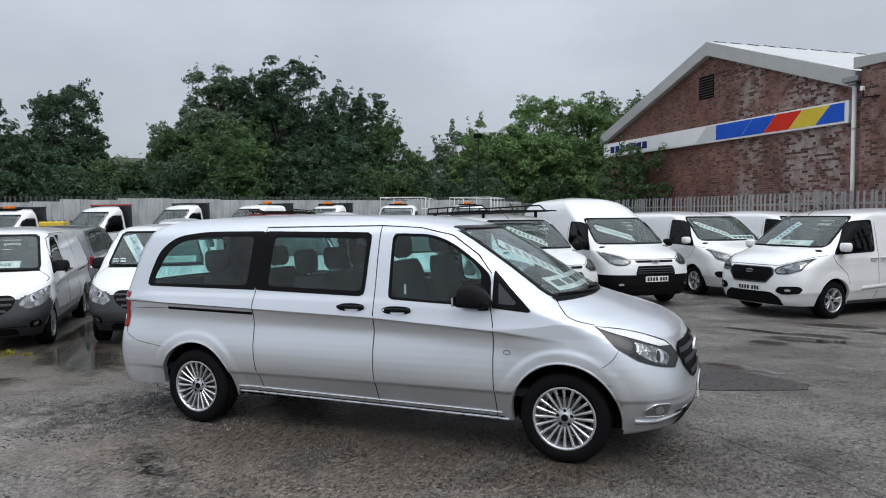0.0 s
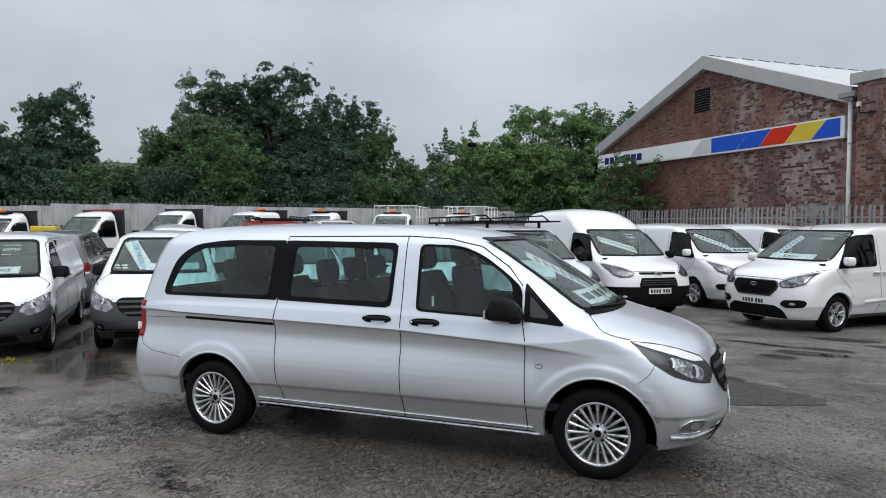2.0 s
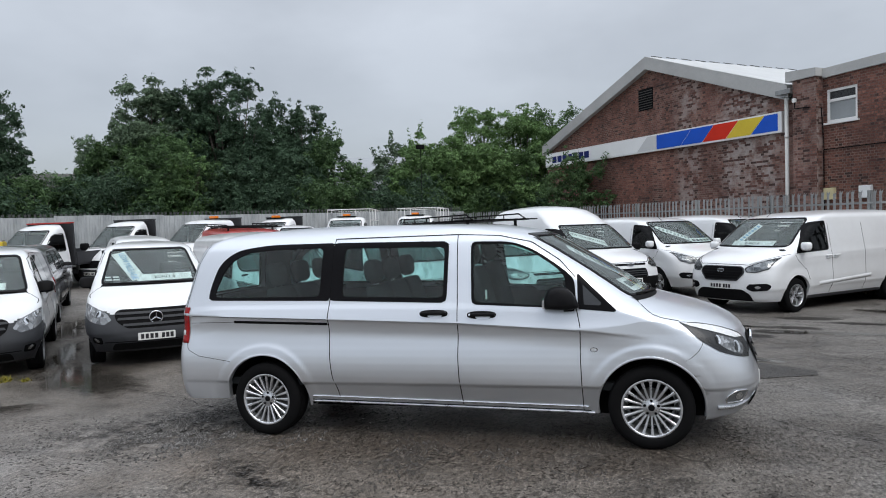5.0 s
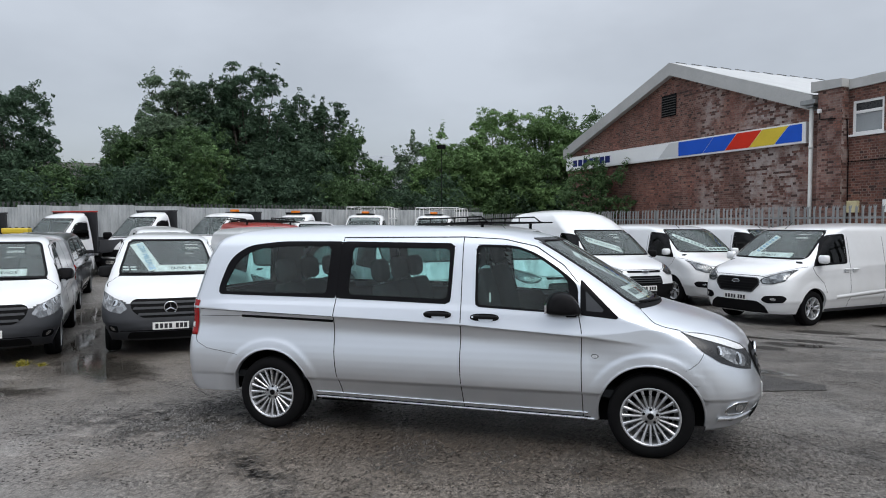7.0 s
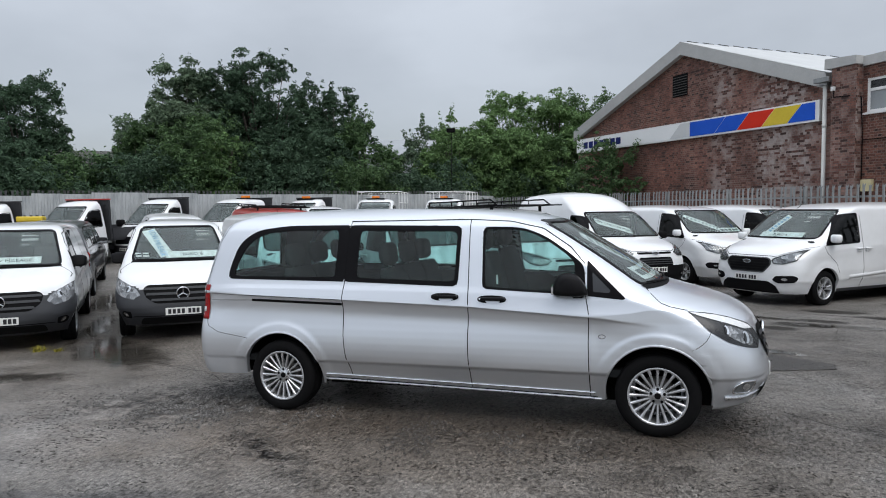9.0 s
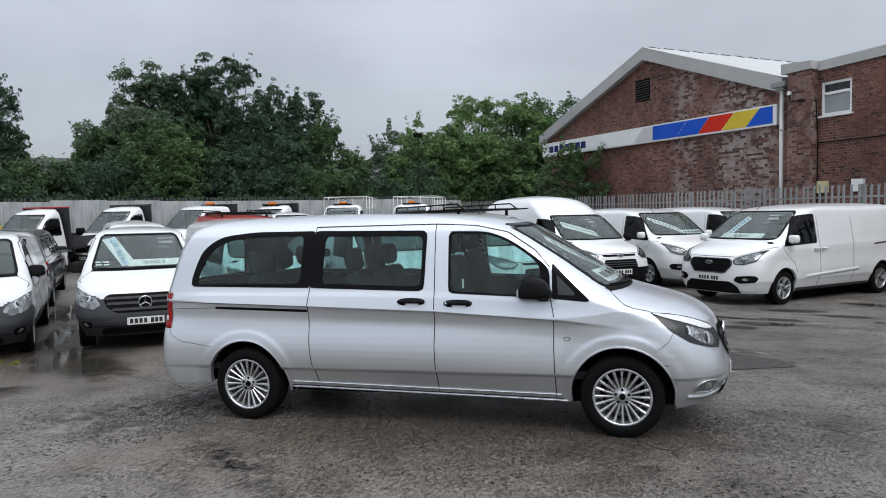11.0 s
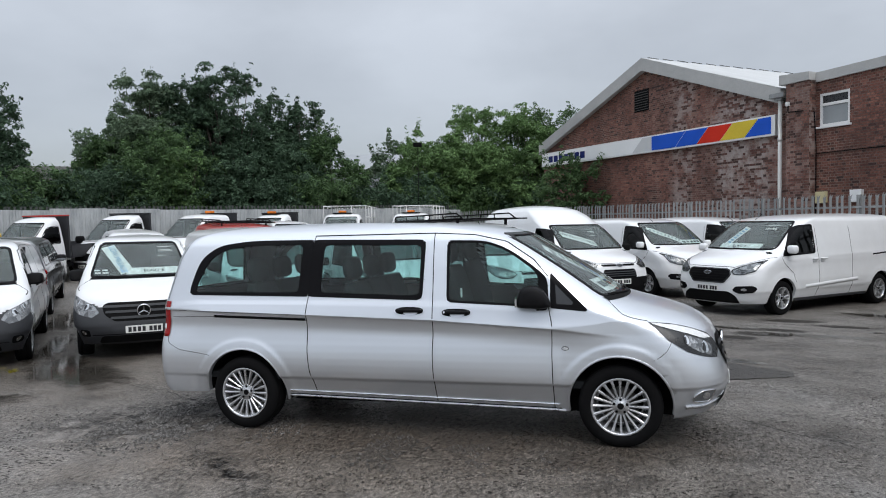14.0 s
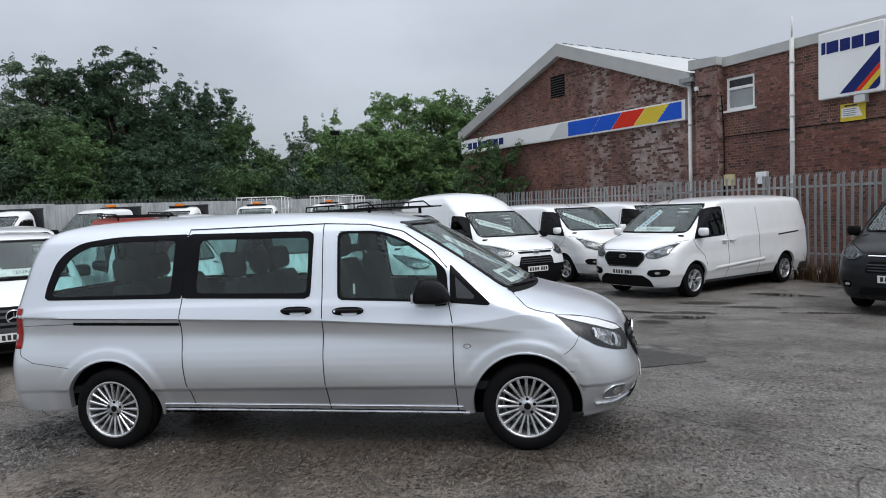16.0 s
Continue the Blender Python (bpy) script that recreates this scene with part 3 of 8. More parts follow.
def words(text, size, material, parent, m, label=""):
    cu = bpy.data.curves.new("writing", "FONT")
    cu.body, cu.size, cu.align_x, cu.align_y, cu.extrude = text, size, "CENTER", "CENTER", 0.001
    cu.materials.append(material)
    ob = new("writing", cu)
    ob.parent = parent
    ob.matrix_local = m
    if label:
        ob["label"] = label
    return ob

# ---- vans ----
class Shape:
    """A van's outer skin as level outlines: nose and tail, half width and corner roundness at each height."""

    def __init__(self, front, rear, half, cap, power, rear_cap=0.22, rear_power=3.0, crease=None, arches=(), arch_r=0.42, zbot=0.22):
        self.front, self.rear, self.half, self.cap, self.power = (np.array(v, float) for v in (front, rear, half, cap, power))
        self.rc, self.rp, self.crease, self.arches, self.arch_r, self.zbot = rear_cap, rear_power, crease, arches, arch_r, zbot
        self.ztop = self.half[-1, 0]
        self.ref = 1.035

    def at(self, table, z):
        return np.interp(z, table[:, 0], table[:, 1])

    def dent(self, x, z):
        """Body lines: a sharp shoulder that fades below, a lower crease and swollen wheel arches."""
        d = np.zeros(np.broadcast(x, z).shape)
        if self.crease:
            line, depth, fade, low = self.crease
            s = np.interp(x, [p[0] for p in line], [p[1] for p in line]) - z
            f = np.clip((fade - x) / 0.5, 0, 1)
            fall = 1 - (1 - np.clip(s / 0.17, 0, 1)) ** 2
            d = d - depth * f * (0.18 * np.clip(s / 0.012, 0, 1) + 0.82 * fall) * (1 - 0.75 * (0.5 - 0.5 * np.cos(np.clip((s - 0.10) / 0.42, 0, 1) * math.pi)))
            s2 = low - z
            d = d - (0.015 * np.clip(s2 / 0.012, 0, 1) + 0.058 * np.clip(s2 / 0.22, 0, 1)) * (0.25 + 0.75 * np.clip((x + 2.30) / 0.20, 0, 1))
        for ax, az in self.arches:
            r = np.hypot(x - ax, z - az)
            d = d + 0.009 * np.clip((self.arch_r + 0.115 - r) / 0.035, 0, 1) ** 1.5 * (z < 1.0)
        return d

    def lift(self, x, z):
        """How far the shoulder runs above or below its middle height there."""
        if not self.crease:
            return np.zeros(np.broadcast(x, z).shape)
        line, _, fade, _ = self.crease
        up = (np.interp(x, [p[0] for p in line], [p[1] for p in line]) - self.ref) * np.cos(np.clip((z - self.ref) / 0.22, -1, 1) * math.pi / 2) ** 2
        return up * np.clip((fade - 0.1 - x) / 0.5, 0, 1) * np.clip((x - self.at(self.rear, self.ref) - 0.32) / 0.25, 0, 1)

    def W(self, x, z):
        x, z = np.asarray(x, float), np.asarray(z, float)
        w, xf, xr, a, p = self.at(self.half, z - self.lift(x, z)), self.at(self.front, z), self.at(self.rear, z), self.at(self.cap, z), self.at(self.power, z)
        u = np.clip((x - xf + a) / a, 0, 1)
        k = (1 - u ** p) ** (1 / p)
        u2 = np.clip((xr + self.rc - x) / self.rc, 0, 1)
        k = k * (1 - u2 ** self.rp) ** (1 / self.rp)
        return w * k + self.dent(x, z) * (k > 0.5)

    def X(self, y, z):
        y, z = np.asarray(y, float), np.asarray(z, float)
        w, xf, a, p = self.at(self.half, z), self.at(self.front, z), self.at(self.cap, z), self.at(self.power, z)
        u = np.clip(np.abs(y) / w, 0, 0.9999)
        return xf - a + a * (1 - u ** p) ** (1 / p)

    def loft(self, zs, nside, ncap, inset=0.0):
        """Both skins as a grid of points: rows of level outlines from tail round the right side, nose and left side."""
        rows = []
        for z in zs:
            w, xf, xr, a, p = (float(self.at(t, z)) for t in (self.half, self.front, self.rear, self.cap, self.power))
            th = np.linspace(0, math.pi / 2, ncap)
            cx, cy = xf - a + a * np.sin(th) ** (2 / p), w * np.cos(th) ** (2 / p)
            rx, ry = xr + self.rc - self.rc * np.sin(th[::-1][:max(4, ncap // 2) * 0 + ncap]) ** (2 / self.rp), w * np.cos(th[::-1]) ** (2 / self.rp)
            sx = np.linspace(xr + self.rc, xf - a, nside + 2)[1:-1]
            x = np.concatenate([rx, sx, cx])
            y = np.concatenate([ry, np.full(nside, w), cy])
            near = y > 0.5 * w
            y = y + np.where(near, self.dent(x, z), 0)
            if inset:
                x = np.clip(x, xr + inset, xf - inset)
                y = np.maximum(y - inset, 0)
            x = np.concatenate([x, x[::-1][1:-1]])
            y = np.concatenate([-y, y[::-1][1:-1]])
            zz = np.full(len(x), z - (inset if z > 1.2 else 0))
            if self.crease and not inset and abs(z - self.ref) < 0.22:
                # the rows near the shoulder run along it, so that it stays a sharp edge
                up = self.lift(x, np.full(len(x), z))
                flank = np.abs(up) > 1e-6
                zz = zz + up
                y = np.where(flank, np.sign(y) * self.W(x, zz), y)
            rows.append(np.stack([x, y, zz], 1))
        return np.array(rows)


def skin(shape, zs, nside, ncap, cut, region, inset=0.0, low_edge=None):
    """Faces of the skin sorted into named pieces; cut() takes openings out. Returns name -> (verts, faces)."""
    g = shape.loft(zs, nside, ncap, inset)
    nz, nu = g.shape[:2]
    idx = np.arange(nz * nu).reshape(nz, nu)
    a, b, c, d = idx[:-1], np.roll(idx, -1, 1)[:-1], np.roll(idx, -1, 1)[1:], idx[1:]
    quads = np.stack([a, b, c, d], -1).reshape(-1, 4)
    pts = g.reshape(-1, 3)
    mid = pts[quads].mean(1)
    keep = ~cut(mid)
    # true edges: what lies inside a wheel opening or under the sill goes, and the rest is drawn to the edge
    for ax, az in shape.arches:
        rad = np.hypot(pts[:, 0] - ax, pts[:, 2] - az)
        r0 = shape.arch_r + (0.010 if not inset else 0.03)
        inn = (rad < r0) & (np.abs(pts[:, 1]) > 0.45)
        keep &= ~inn[quads].all(1)
        k = r0 / np.maximum(rad[inn], 0.02)
        pts[inn, 0], pts[inn, 2] = ax + (pts[inn, 0] - ax) * k, az + (pts[inn, 2] - az) * k
    if low_edge:
        edge = low_edge[1] + low_edge[2] * (low_edge[0] - pts[:, 0]) / (2 * low_edge[0])
        inn = (np.abs(pts[:, 0]) < low_edge[0]) & (pts[:, 2] < edge)
        keep &= ~inn[quads].all(1)
        pts[inn, 2] = edge[inn]
        inn = (pts[:, 0] < -1.95) & (pts[:, 2] < 0.325)
        keep &= ~inn[quads].all(1)
        pts[inn, 2] = 0.325
    quads, mid = quads[keep], mid[keep]
    names = region(mid)
    out = {}
    for nm in np.unique(names):
        q = quads[names == nm]
        used, inv = np.unique(q, return_inverse=True)
        out[nm] = (pts[used], [tuple(int(v) for v in f) for f in inv.reshape(-1, 4)])
    # the roof's last level is closed by a cap
    out["roof_cap"] = (g[-1], [tuple(range(nu))])
    return out


def facing(v, faces, axis, sign):
    """The faces turned so that they look outwards along an axis."""
    v = np.asarray(v)
    f = np.array(faces)
    n = np.cross(v[f[:, 1]] - v[f[:, 0]], v[f[:, 2]] - v[f[:, 0]])[:, axis].sum()
    return faces if n * sign > 0 else [tuple(q[::-1]) for q in faces]


def side_grid(shape, poly, off, side, rows=20, cols=14):
    g = rows_of(poly, rows, cols)
    pts = np.array(g).reshape(-1, 2)
    y = shape.W(pts[:, 0], pts[:, 1]) + off
    v = np.stack([pts[:, 0], side * y, pts[:, 1]], 1)
    return v, facing(v, grid_faces(rows, cols), 1, side)


def side_ring(shape, outer, inner, off, side, n=72, lip=0.012):
    """A flat band between two outlines on the flank, with its outer edge turned in to the skin."""
    o, i = resample(outer, n), resample(inner, n)
    k = int(np.argmin(np.sum((i - o[0]) ** 2, 1)))
    i = np.roll(i, -k, 0)
    steps = [(o, -lip), (o, off), (o * 0.5 + i * 0.5, off), (i, off), (i, -lip)]
    verts = []
    for p, f in steps:
        verts.append(np.stack([p[:, 0], side * (shape.W(p[:, 0], p[:, 1]) + f), p[:, 1]], 1))
    verts = np.concatenate(verts)
    faces = [(s * n + j, s * n + (j + 1) % n, (s + 1) * n + (j + 1) % n, (s + 1) * n + j) for s in range(len(steps) - 1) for j in range(n)]
    return verts, faces


def front_grid(shape, poly, off, rows=16, cols=24):
    g = rows_of(poly, rows, cols)
    pts = np.array(g).reshape(-1, 2)
    v = np.stack([shape.X(pts[:, 0], pts[:, 1]) + off, pts[:, 0], pts[:, 1]], 1)
    return v, facing(v, grid_faces(rows, cols), 0, 1)


def front_ring(shape, outer, inner, off, n=80, lip=0.015):
    o, i = resample(outer, n), resample(inner, n)
    k = int(np.argmin(np.sum((i - o[0]) ** 2, 1)))
    i = np.roll(i, -k, 0)
    verts = []
    steps = [(o, -lip), (o, off), (o * 0.5 + i * 0.5, off), (i, off), (i, -lip)]
    for p, f in steps:
        verts.append(np.stack([shape.X(p[:, 0], p[:, 1]) + f, p[:, 0], p[:, 1]], 1))
    faces = [(s * n + j, s * n + (j + 1) % n, (s + 1) * n + (j + 1) % n, (s + 1) * n + j) for s in range(len(steps) - 1) for j in range(n)]
    return np.concatenate(verts), faces


def line_on_side(shape, pts, width, off, side, step=0.03):
    """A thin raised or dark strip that follows a line on the flank."""
    p = np.array(pts, float)
    d = np.concatenate([[0], np.cumsum(np.linalg.norm(np.diff(p, axis=0), axis=1))])
    n = max(3, int(d[-1] / step))
    t = np.linspace(0, d[-1], n)
    q = np.stack([np.interp(t, d, p[:, 0]), np.interp(t, d, p[:, 1])], 1)
    tan = np.gradient(q, axis=0)
    tan /= np.linalg.norm(tan, axis=1)[:, None]
    nrm = np.stack([-tan[:, 1], tan[:, 0]], 1) * width / 2
    rows = []
    for r, f in ((q - nrm, -0.004), (q - nrm, off), (q + nrm, off), (q + nrm, -0.004)):
        rows.append(np.stack([r[:, 0], side * (shape.W(r[:, 0], r[:, 1]) + f), r[:, 1]], 1))
    faces = [(s * n + j, s * n + j + 1, (s + 1) * n + j + 1, (s + 1) * n + j) for s in range(3) for j in range(n - 1)]
    return np.concatenate(rows), faces


def line_on_front(shape, pts, width, off, step=0.03):
    """A thin dark strip that follows a line across the nose."""
    p = np.array(pts, float)
    d = np.concatenate([[0], np.cumsum(np.linalg.norm(np.diff(p, axis=0), axis=1))])
    n = max(3, int(d[-1] / step))
    t = np.linspace(0, d[-1], n)
    q = np.stack([np.interp(t, d, p[:, 0]), np.interp(t, d, p[:, 1])], 1)
    tan = np.gradient(q, axis=0)
    tan /= np.linalg.norm(tan, axis=1)[:, None]
    nrm = np.stack([-tan[:, 1], tan[:, 0]], 1) * width / 2
    rows = [np.stack([shape.X(r[:, 0], r[:, 1]) + f, r[:, 0], r[:, 1]], 1) for r, f in ((q - nrm, -0.004), (q - nrm, off), (q + nrm, off), (q + nrm, -0.004))]
    faces = [(s * n + j, s * n + j + 1, (s + 1) * n + j + 1, (s + 1) * n + j) for s in range(3) for j in range(n - 1)]
    return np.concatenate(rows), faces


def make_wheel(style, radius, rim):
    """One road wheel standing upright about the y axis, its face towards -y. Returns a list of (name, verts, faces, material, label)."""
    width = 0.215
    r, w = radius, width
    tyre = lathe([(rim - 0.004, 0.012), (rim + 0.006, 0.002), (rim + 0.03, -0.006), (r - 0.035, -0.004), (r - 0.012, 0.010), (r - 0.002, 0.03), (r, 0.06), (r - 0.006, 0.062),
                  (r - 0.006, 0.070), (r, 0.072), (r, w - 0.06), (r - 0.004, w - 0.02), (r - 0.03, w), (rim, w)], 56)
    barrel = lathe([(rim + 0.002, 0.0), (rim - 0.008, -0.004), (rim - 0.016, 0.004), (rim - 0.022, 0.03), (rim - 0.03, 0.12), (rim - 0.04, w), (rim - 0.05, w)], 56)
    disc = lathe([(0.15, 0.10), (0.15, 0.095), (0.07, 0.09), (0.0, 0.09)], 32)
    v, f = [], []

    def spoke(angle, a0, a1, r0, r1, w0, w1, d0, d1, thick):
        base = len(v)
        for rr, ww, dd, ang in ((r0, w0, d0, a0), ((r0 + r1) / 2, (w0 + w1) / 2 * 0.85, d0 * 0.45 + d1 * 0.55, (a0 + a1) / 2), (r1, w1, d1, a1)):
            ca, sa = math.cos(angle + ang), math.sin(angle + ang)
            for sgn, dep in ((-1, 0.006), (-0.4, 0.0), (0.4, 0.0), (1, 0.006), (1, thick), (-1, thick)):
                v.append((rr * ca - sgn * ww / 2 * sa, dd + dep, rr * sa + sgn * ww / 2 * ca))
        for s in range(2):
            for q in range(6):
                f.append((base + s * 6 + q, base + s * 6 + (q + 1) % 6, base + s * 6 + 6 + (q + 1) % 6, base + s * 6 + 6 + q))

    if style == "multi":
        for i in range(20):
            spoke(i * math.tau / 20, 0, 0.0, 0.066, rim - 0.012, 0.016, 0.025, 0.024, 0.004, 0.03)
    elif style == "five":
        for i in range(5):
            for s in (-1, 1):
                spoke(i * math.tau / 5, s * 0.10, s * 0.20, 0.05, rim - 0.012, 0.04, 0.035, 0.03, 0.006, 0.035)
    else:
        for i in range(10):
            spoke(i * math.tau / 10, 0, 0, 0.06, rim - 0.012, 0.05, 0.085, 0.02, 0.008, 0.02)
    hub = lathe([(0.076, 0.05), (0.075, 0.032), (0.068, 0.029), (0.040, 0.029), (0.036, 0.024), (0.030, 0.023), (0.0, 0.023)], 32)
    nuts = bmesh.new()
    for i in range(5):
        a = i * math.tau / 5 + 0.3
        tube(nuts, (0.056 * math.cos(a), 0.030, 0.056 * math.sin(a)), (0.056 * math.cos(a), 0.0265, 0.056 * math.sin(a)), 0.012, seg=10)
    tube(nuts, (0, 0.026, 0), (0, 0.0215, 0), 0.026, seg=18)
    return tyre, barrel, disc, (v, f), hub, nuts


class WheelKit:
    """Meshes of one wheel, shared by all the wheels of that kind."""

    def __init__(self, style, radius, rim, metal):
        self.rows, self.metal, self.nuts = make_wheel(style, radius, rim), metal, None
        self.made = None

    def fit(self, parent, x, y, z, side):
        tyre, barrel, disc, spokes, hub, nuts = self.rows
        turn = pose(x, side * y, z, 0, 0, 0 if side < 0 else 180)
        if self.made:
            w = copy_thing(self.made, turn)
            w.parent = parent
            return w
        w = raw("wheel", *hub, self.metal, parent)
        w.matrix_local = turn
        raw("tyre", *tyre, M["rubber"], w, "black rubber tyre")
        raw("rim", *barrel, self.metal, w)
        raw("spokes", *spokes, self.metal, w, smooth=False)
        raw("brake_disc", *disc, M["brake"], w)
        part("wheel_nuts", nuts, M["matt"], w)
        self.made = w
        return w


def seat_parts(parent, x, y, z, width=0.5, rest=True, tall=0.62):
    """A van seat: cushion, raked back and headrest on posts."""
    s = raw("seat", *soft_box(x, y, z, 0.5, width, 0.16, 0.05), M["seat"], parent)
    raw("backrest", *soft_box(x - 0.26, y, z + 0.10, 0.14, width, tall, 0.05, lean=-0.22), M["seat"], s)
    if rest:
        hx = x - 0.26 - 0.22 * tall - 0.02
        raw("headrest", *soft_box(hx, y, z + tall + 0.12, 0.11, 0.30, 0.22, 0.07, lean=-0.1), M["seat"], s)
        bm = bmesh.new()
        for d in (-0.06, 0.06):
            tube(bm, (hx, y + d, z + tall + 0.05), (hx, y + d, z + tall + 0.18), 0.008)
        part("headrest_posts", bm, M["chrome"], s)
    return s


def soft_box(cx, cy, z0, lx, ly, lz, r, lean=0.0, n=6):
    """A cushion: a box with generously rounded edges, leaning along x."""
    verts, faces = [], []
    k = 4 * n
    levels = [(0, 0.35), (0.12, 0.8), (0.3, 1), (0.7, 1), (0.88, 0.85), (1, 0.4)]
    for t, s in levels:
        inset = (1 - s) * r
        hx, hy = lx / 2 - inset, ly / 2 - inset
        for q, (sx, sy) in enumerate(((1, 1), (-1, 1), (-1, -1), (1, -1))):
            for i in range(n):
                a = (q + i / (n - 1)) * math.pi / 2
                rr = min(r, hx * 0.98, hy * 0.98)
                verts.append((cx + sx * (hx - rr) + rr * math.cos(a) + lean * lz * t, cy + sy * (hy - rr) + rr * math.sin(a), z0 + lz * t))
    for s in range(len(levels) - 1):
        for i in range(k):
            j = (i + 1) % k
            faces.append((s * k + i, s * k + j, (s + 1) * k + j, (s + 1) * k + i))
    faces.append(tuple(range(k))[::-1])
    faces.append(tuple(range((len(levels) - 1) * k, len(levels) * k)))
    return verts, faces


def arch_parts(shape, van, paint, x, z, r, side, paint_name="arch_lip"):
    """The rolled lip round a wheel opening and the dark well behind it."""
    n = 40
    a0, a1 = math.radians(-9), math.radians(189 if x > 0 else 180)
    ang = np.linspace(a0, a1, n)
    rows = []
    for rr, off in ((r + 0.016, -0.004), (r + 0.012, 0.0008), (r + 0.004, 0.0015), (r - 0.002, 0.001), (r - 0.005, -0.006), (r - 0.004, -0.05)):
        px, pz = x + rr * np.cos(ang), z + rr * np.sin(ang)
        rx, rz = x + (r + 0.02) * np.cos(ang), z + (r + 0.02) * np.sin(ang)
        y = np.minimum(shape.W(px, pz), shape.W(rx, rz) + 0.01) + off
        rows.append(np.stack([px, side * y, pz], 1))
    v = np.concatenate(rows)
    f = [(s * n + i, s * n + i + 1, (s + 1) * n + i + 1, (s + 1) * n + i) for s in range(5) for i in range(n - 1)]
    raw(paint_name, v, f, paint, van)
    rows = []
    for dep in (0.04, 0.42):
        px, pz = x + (r + 0.008) * np.cos(ang), z + (r + 0.008) * np.sin(ang)
        rows.append(np.stack([px, side * (np.minimum(float(shape.W(x, z + r)), shape.W(px, pz)) - dep), pz], 1))
    v = np.concatenate(rows)
    f = [(i, i + 1, n + i + 1, n + i) for i in range(n - 1)] + [tuple(range(n, 2 * n))]
    raw("wheel_arch_liner", v, f, M["matt"], van)


def window_parts(shape, van, name, outer, inner, glass, side, label="", sunk=-0.002):
    w = raw(name, *side_ring(shape, outer, inner, 0.004, side), M["black"], van, label, smooth=False)
    g = raw("pane", *side_grid(shape, shrink(resample(inner, 90), -0.006), sunk, side), glass, w)
    g.visible_shadow = False
    return w


def plate_parts(van, x, y, z, lean=0.0, yaw=0.0, bars=(3.2, 0.0, 1)):
    """A number plate: white reflective board whose characters are plain bars."""
    bm = boxes((-0.004, 0.004, -0.26, 0.26, -0.056, 0.056))
    p = part("number_plate", bm, M["plate"], van, "white number plate", bevel=0.003)
    p.matrix_local = pose(x, y, z, 0, lean, yaw)
    for cy in (-0.2, -0.135, -0.07, -0.005, 0.09, 0.15, 0.21):
        part("bar", boxes((0.0045, 0.0065, cy - 0.022, cy + 0.022, -0.036, 0.036)), M["ink"], p)
    return p


def mirror_loft(side):
    """A carrier's mirror housing: flat below, its top swept up from the rear edge and down to the arm."""
    sec = rounded([(-0.142, -0.080), (-0.148, -0.030), (-0.108, 0.078), (-0.030, 0.104), (0.060, 0.086), (0.118, 0.010), (0.150, -0.076), (0.06, -0.096)], [0.02, 0.03, 0.04, 0.05, 0.05, 0.04, 0.02, 0.05], 4)
    k = len(sec)
    v = [(x * w + 0.02 * (1 - w), side * (y - 0.12), z * w) for y, w in ((0.0, 0.70), (0.03, 0.90), (0.09, 1.0), (0.17, 0.97), (0.215, 0.86), (0.235, 0.62)) for x, z in sec]
    f = [(r * k + i, r * k + (i + 1) % k, (r + 1) * k + (i + 1) % k, (r + 1) * k + i) for r in range(5) for i in range(k)]
    return v, f + [tuple(range(k)), tuple(range(5 * k, 6 * k))]


def mirror_parts(shape, van, x, z, side, paint, size=1.0, outw=0.06, swept=False):
    y = float(shape.W(x, z)) + outw
    lx, ly, lz = 0.13 * size, 0.24 * size, 0.19 * size
    if swept:
        vs, fs = mirror_loft(side)
    else:
        vs, fs = soft_box(0, 0, -lz / 2, lx, ly, lz, 0.06 * size)
        vs = [(px + (0.05 if px > 0 else 0) * (1 - abs(py) / ly), py, pz) for px, py, pz in vs]
    m = raw("door_mirror", vs, fs, paint, van)
    m.matrix_local = pose(x, side * (y + ly * 0.42), z, 0, 0, -side * 8)
    bm = bmesh.new()
    box(bm, -0.03, 0.06 if swept else 0.03, -0.09, 0.02, -0.03, 0.015)
    part("mirror_arm", bm, M["matt"], m, bevel=0.006).matrix_local = pose(0.05 if swept else 0, side * -ly * 0.5, -lz * 0.42)
    back = -0.150 if swept else -lx / 2
    part("mirror_glass", boxes((back - 0.004, back + 0.012, -ly * 0.38, ly * 0.38, -lz * 0.34, 0.0 if swept else lz * 0.38)), M["chrome"], m)
    return m


def oval(cx, cz, rx, rz, n=28, p=2.0):
    return [(cx + rx * math.copysign(abs(math.cos(a)) ** (2 / p), math.cos(a)), cz + rz * math.copysign(abs(math.sin(a)) ** (2 / p), math.sin(a))) for a in np.linspace(0, math.tau, n, endpoint=False)]


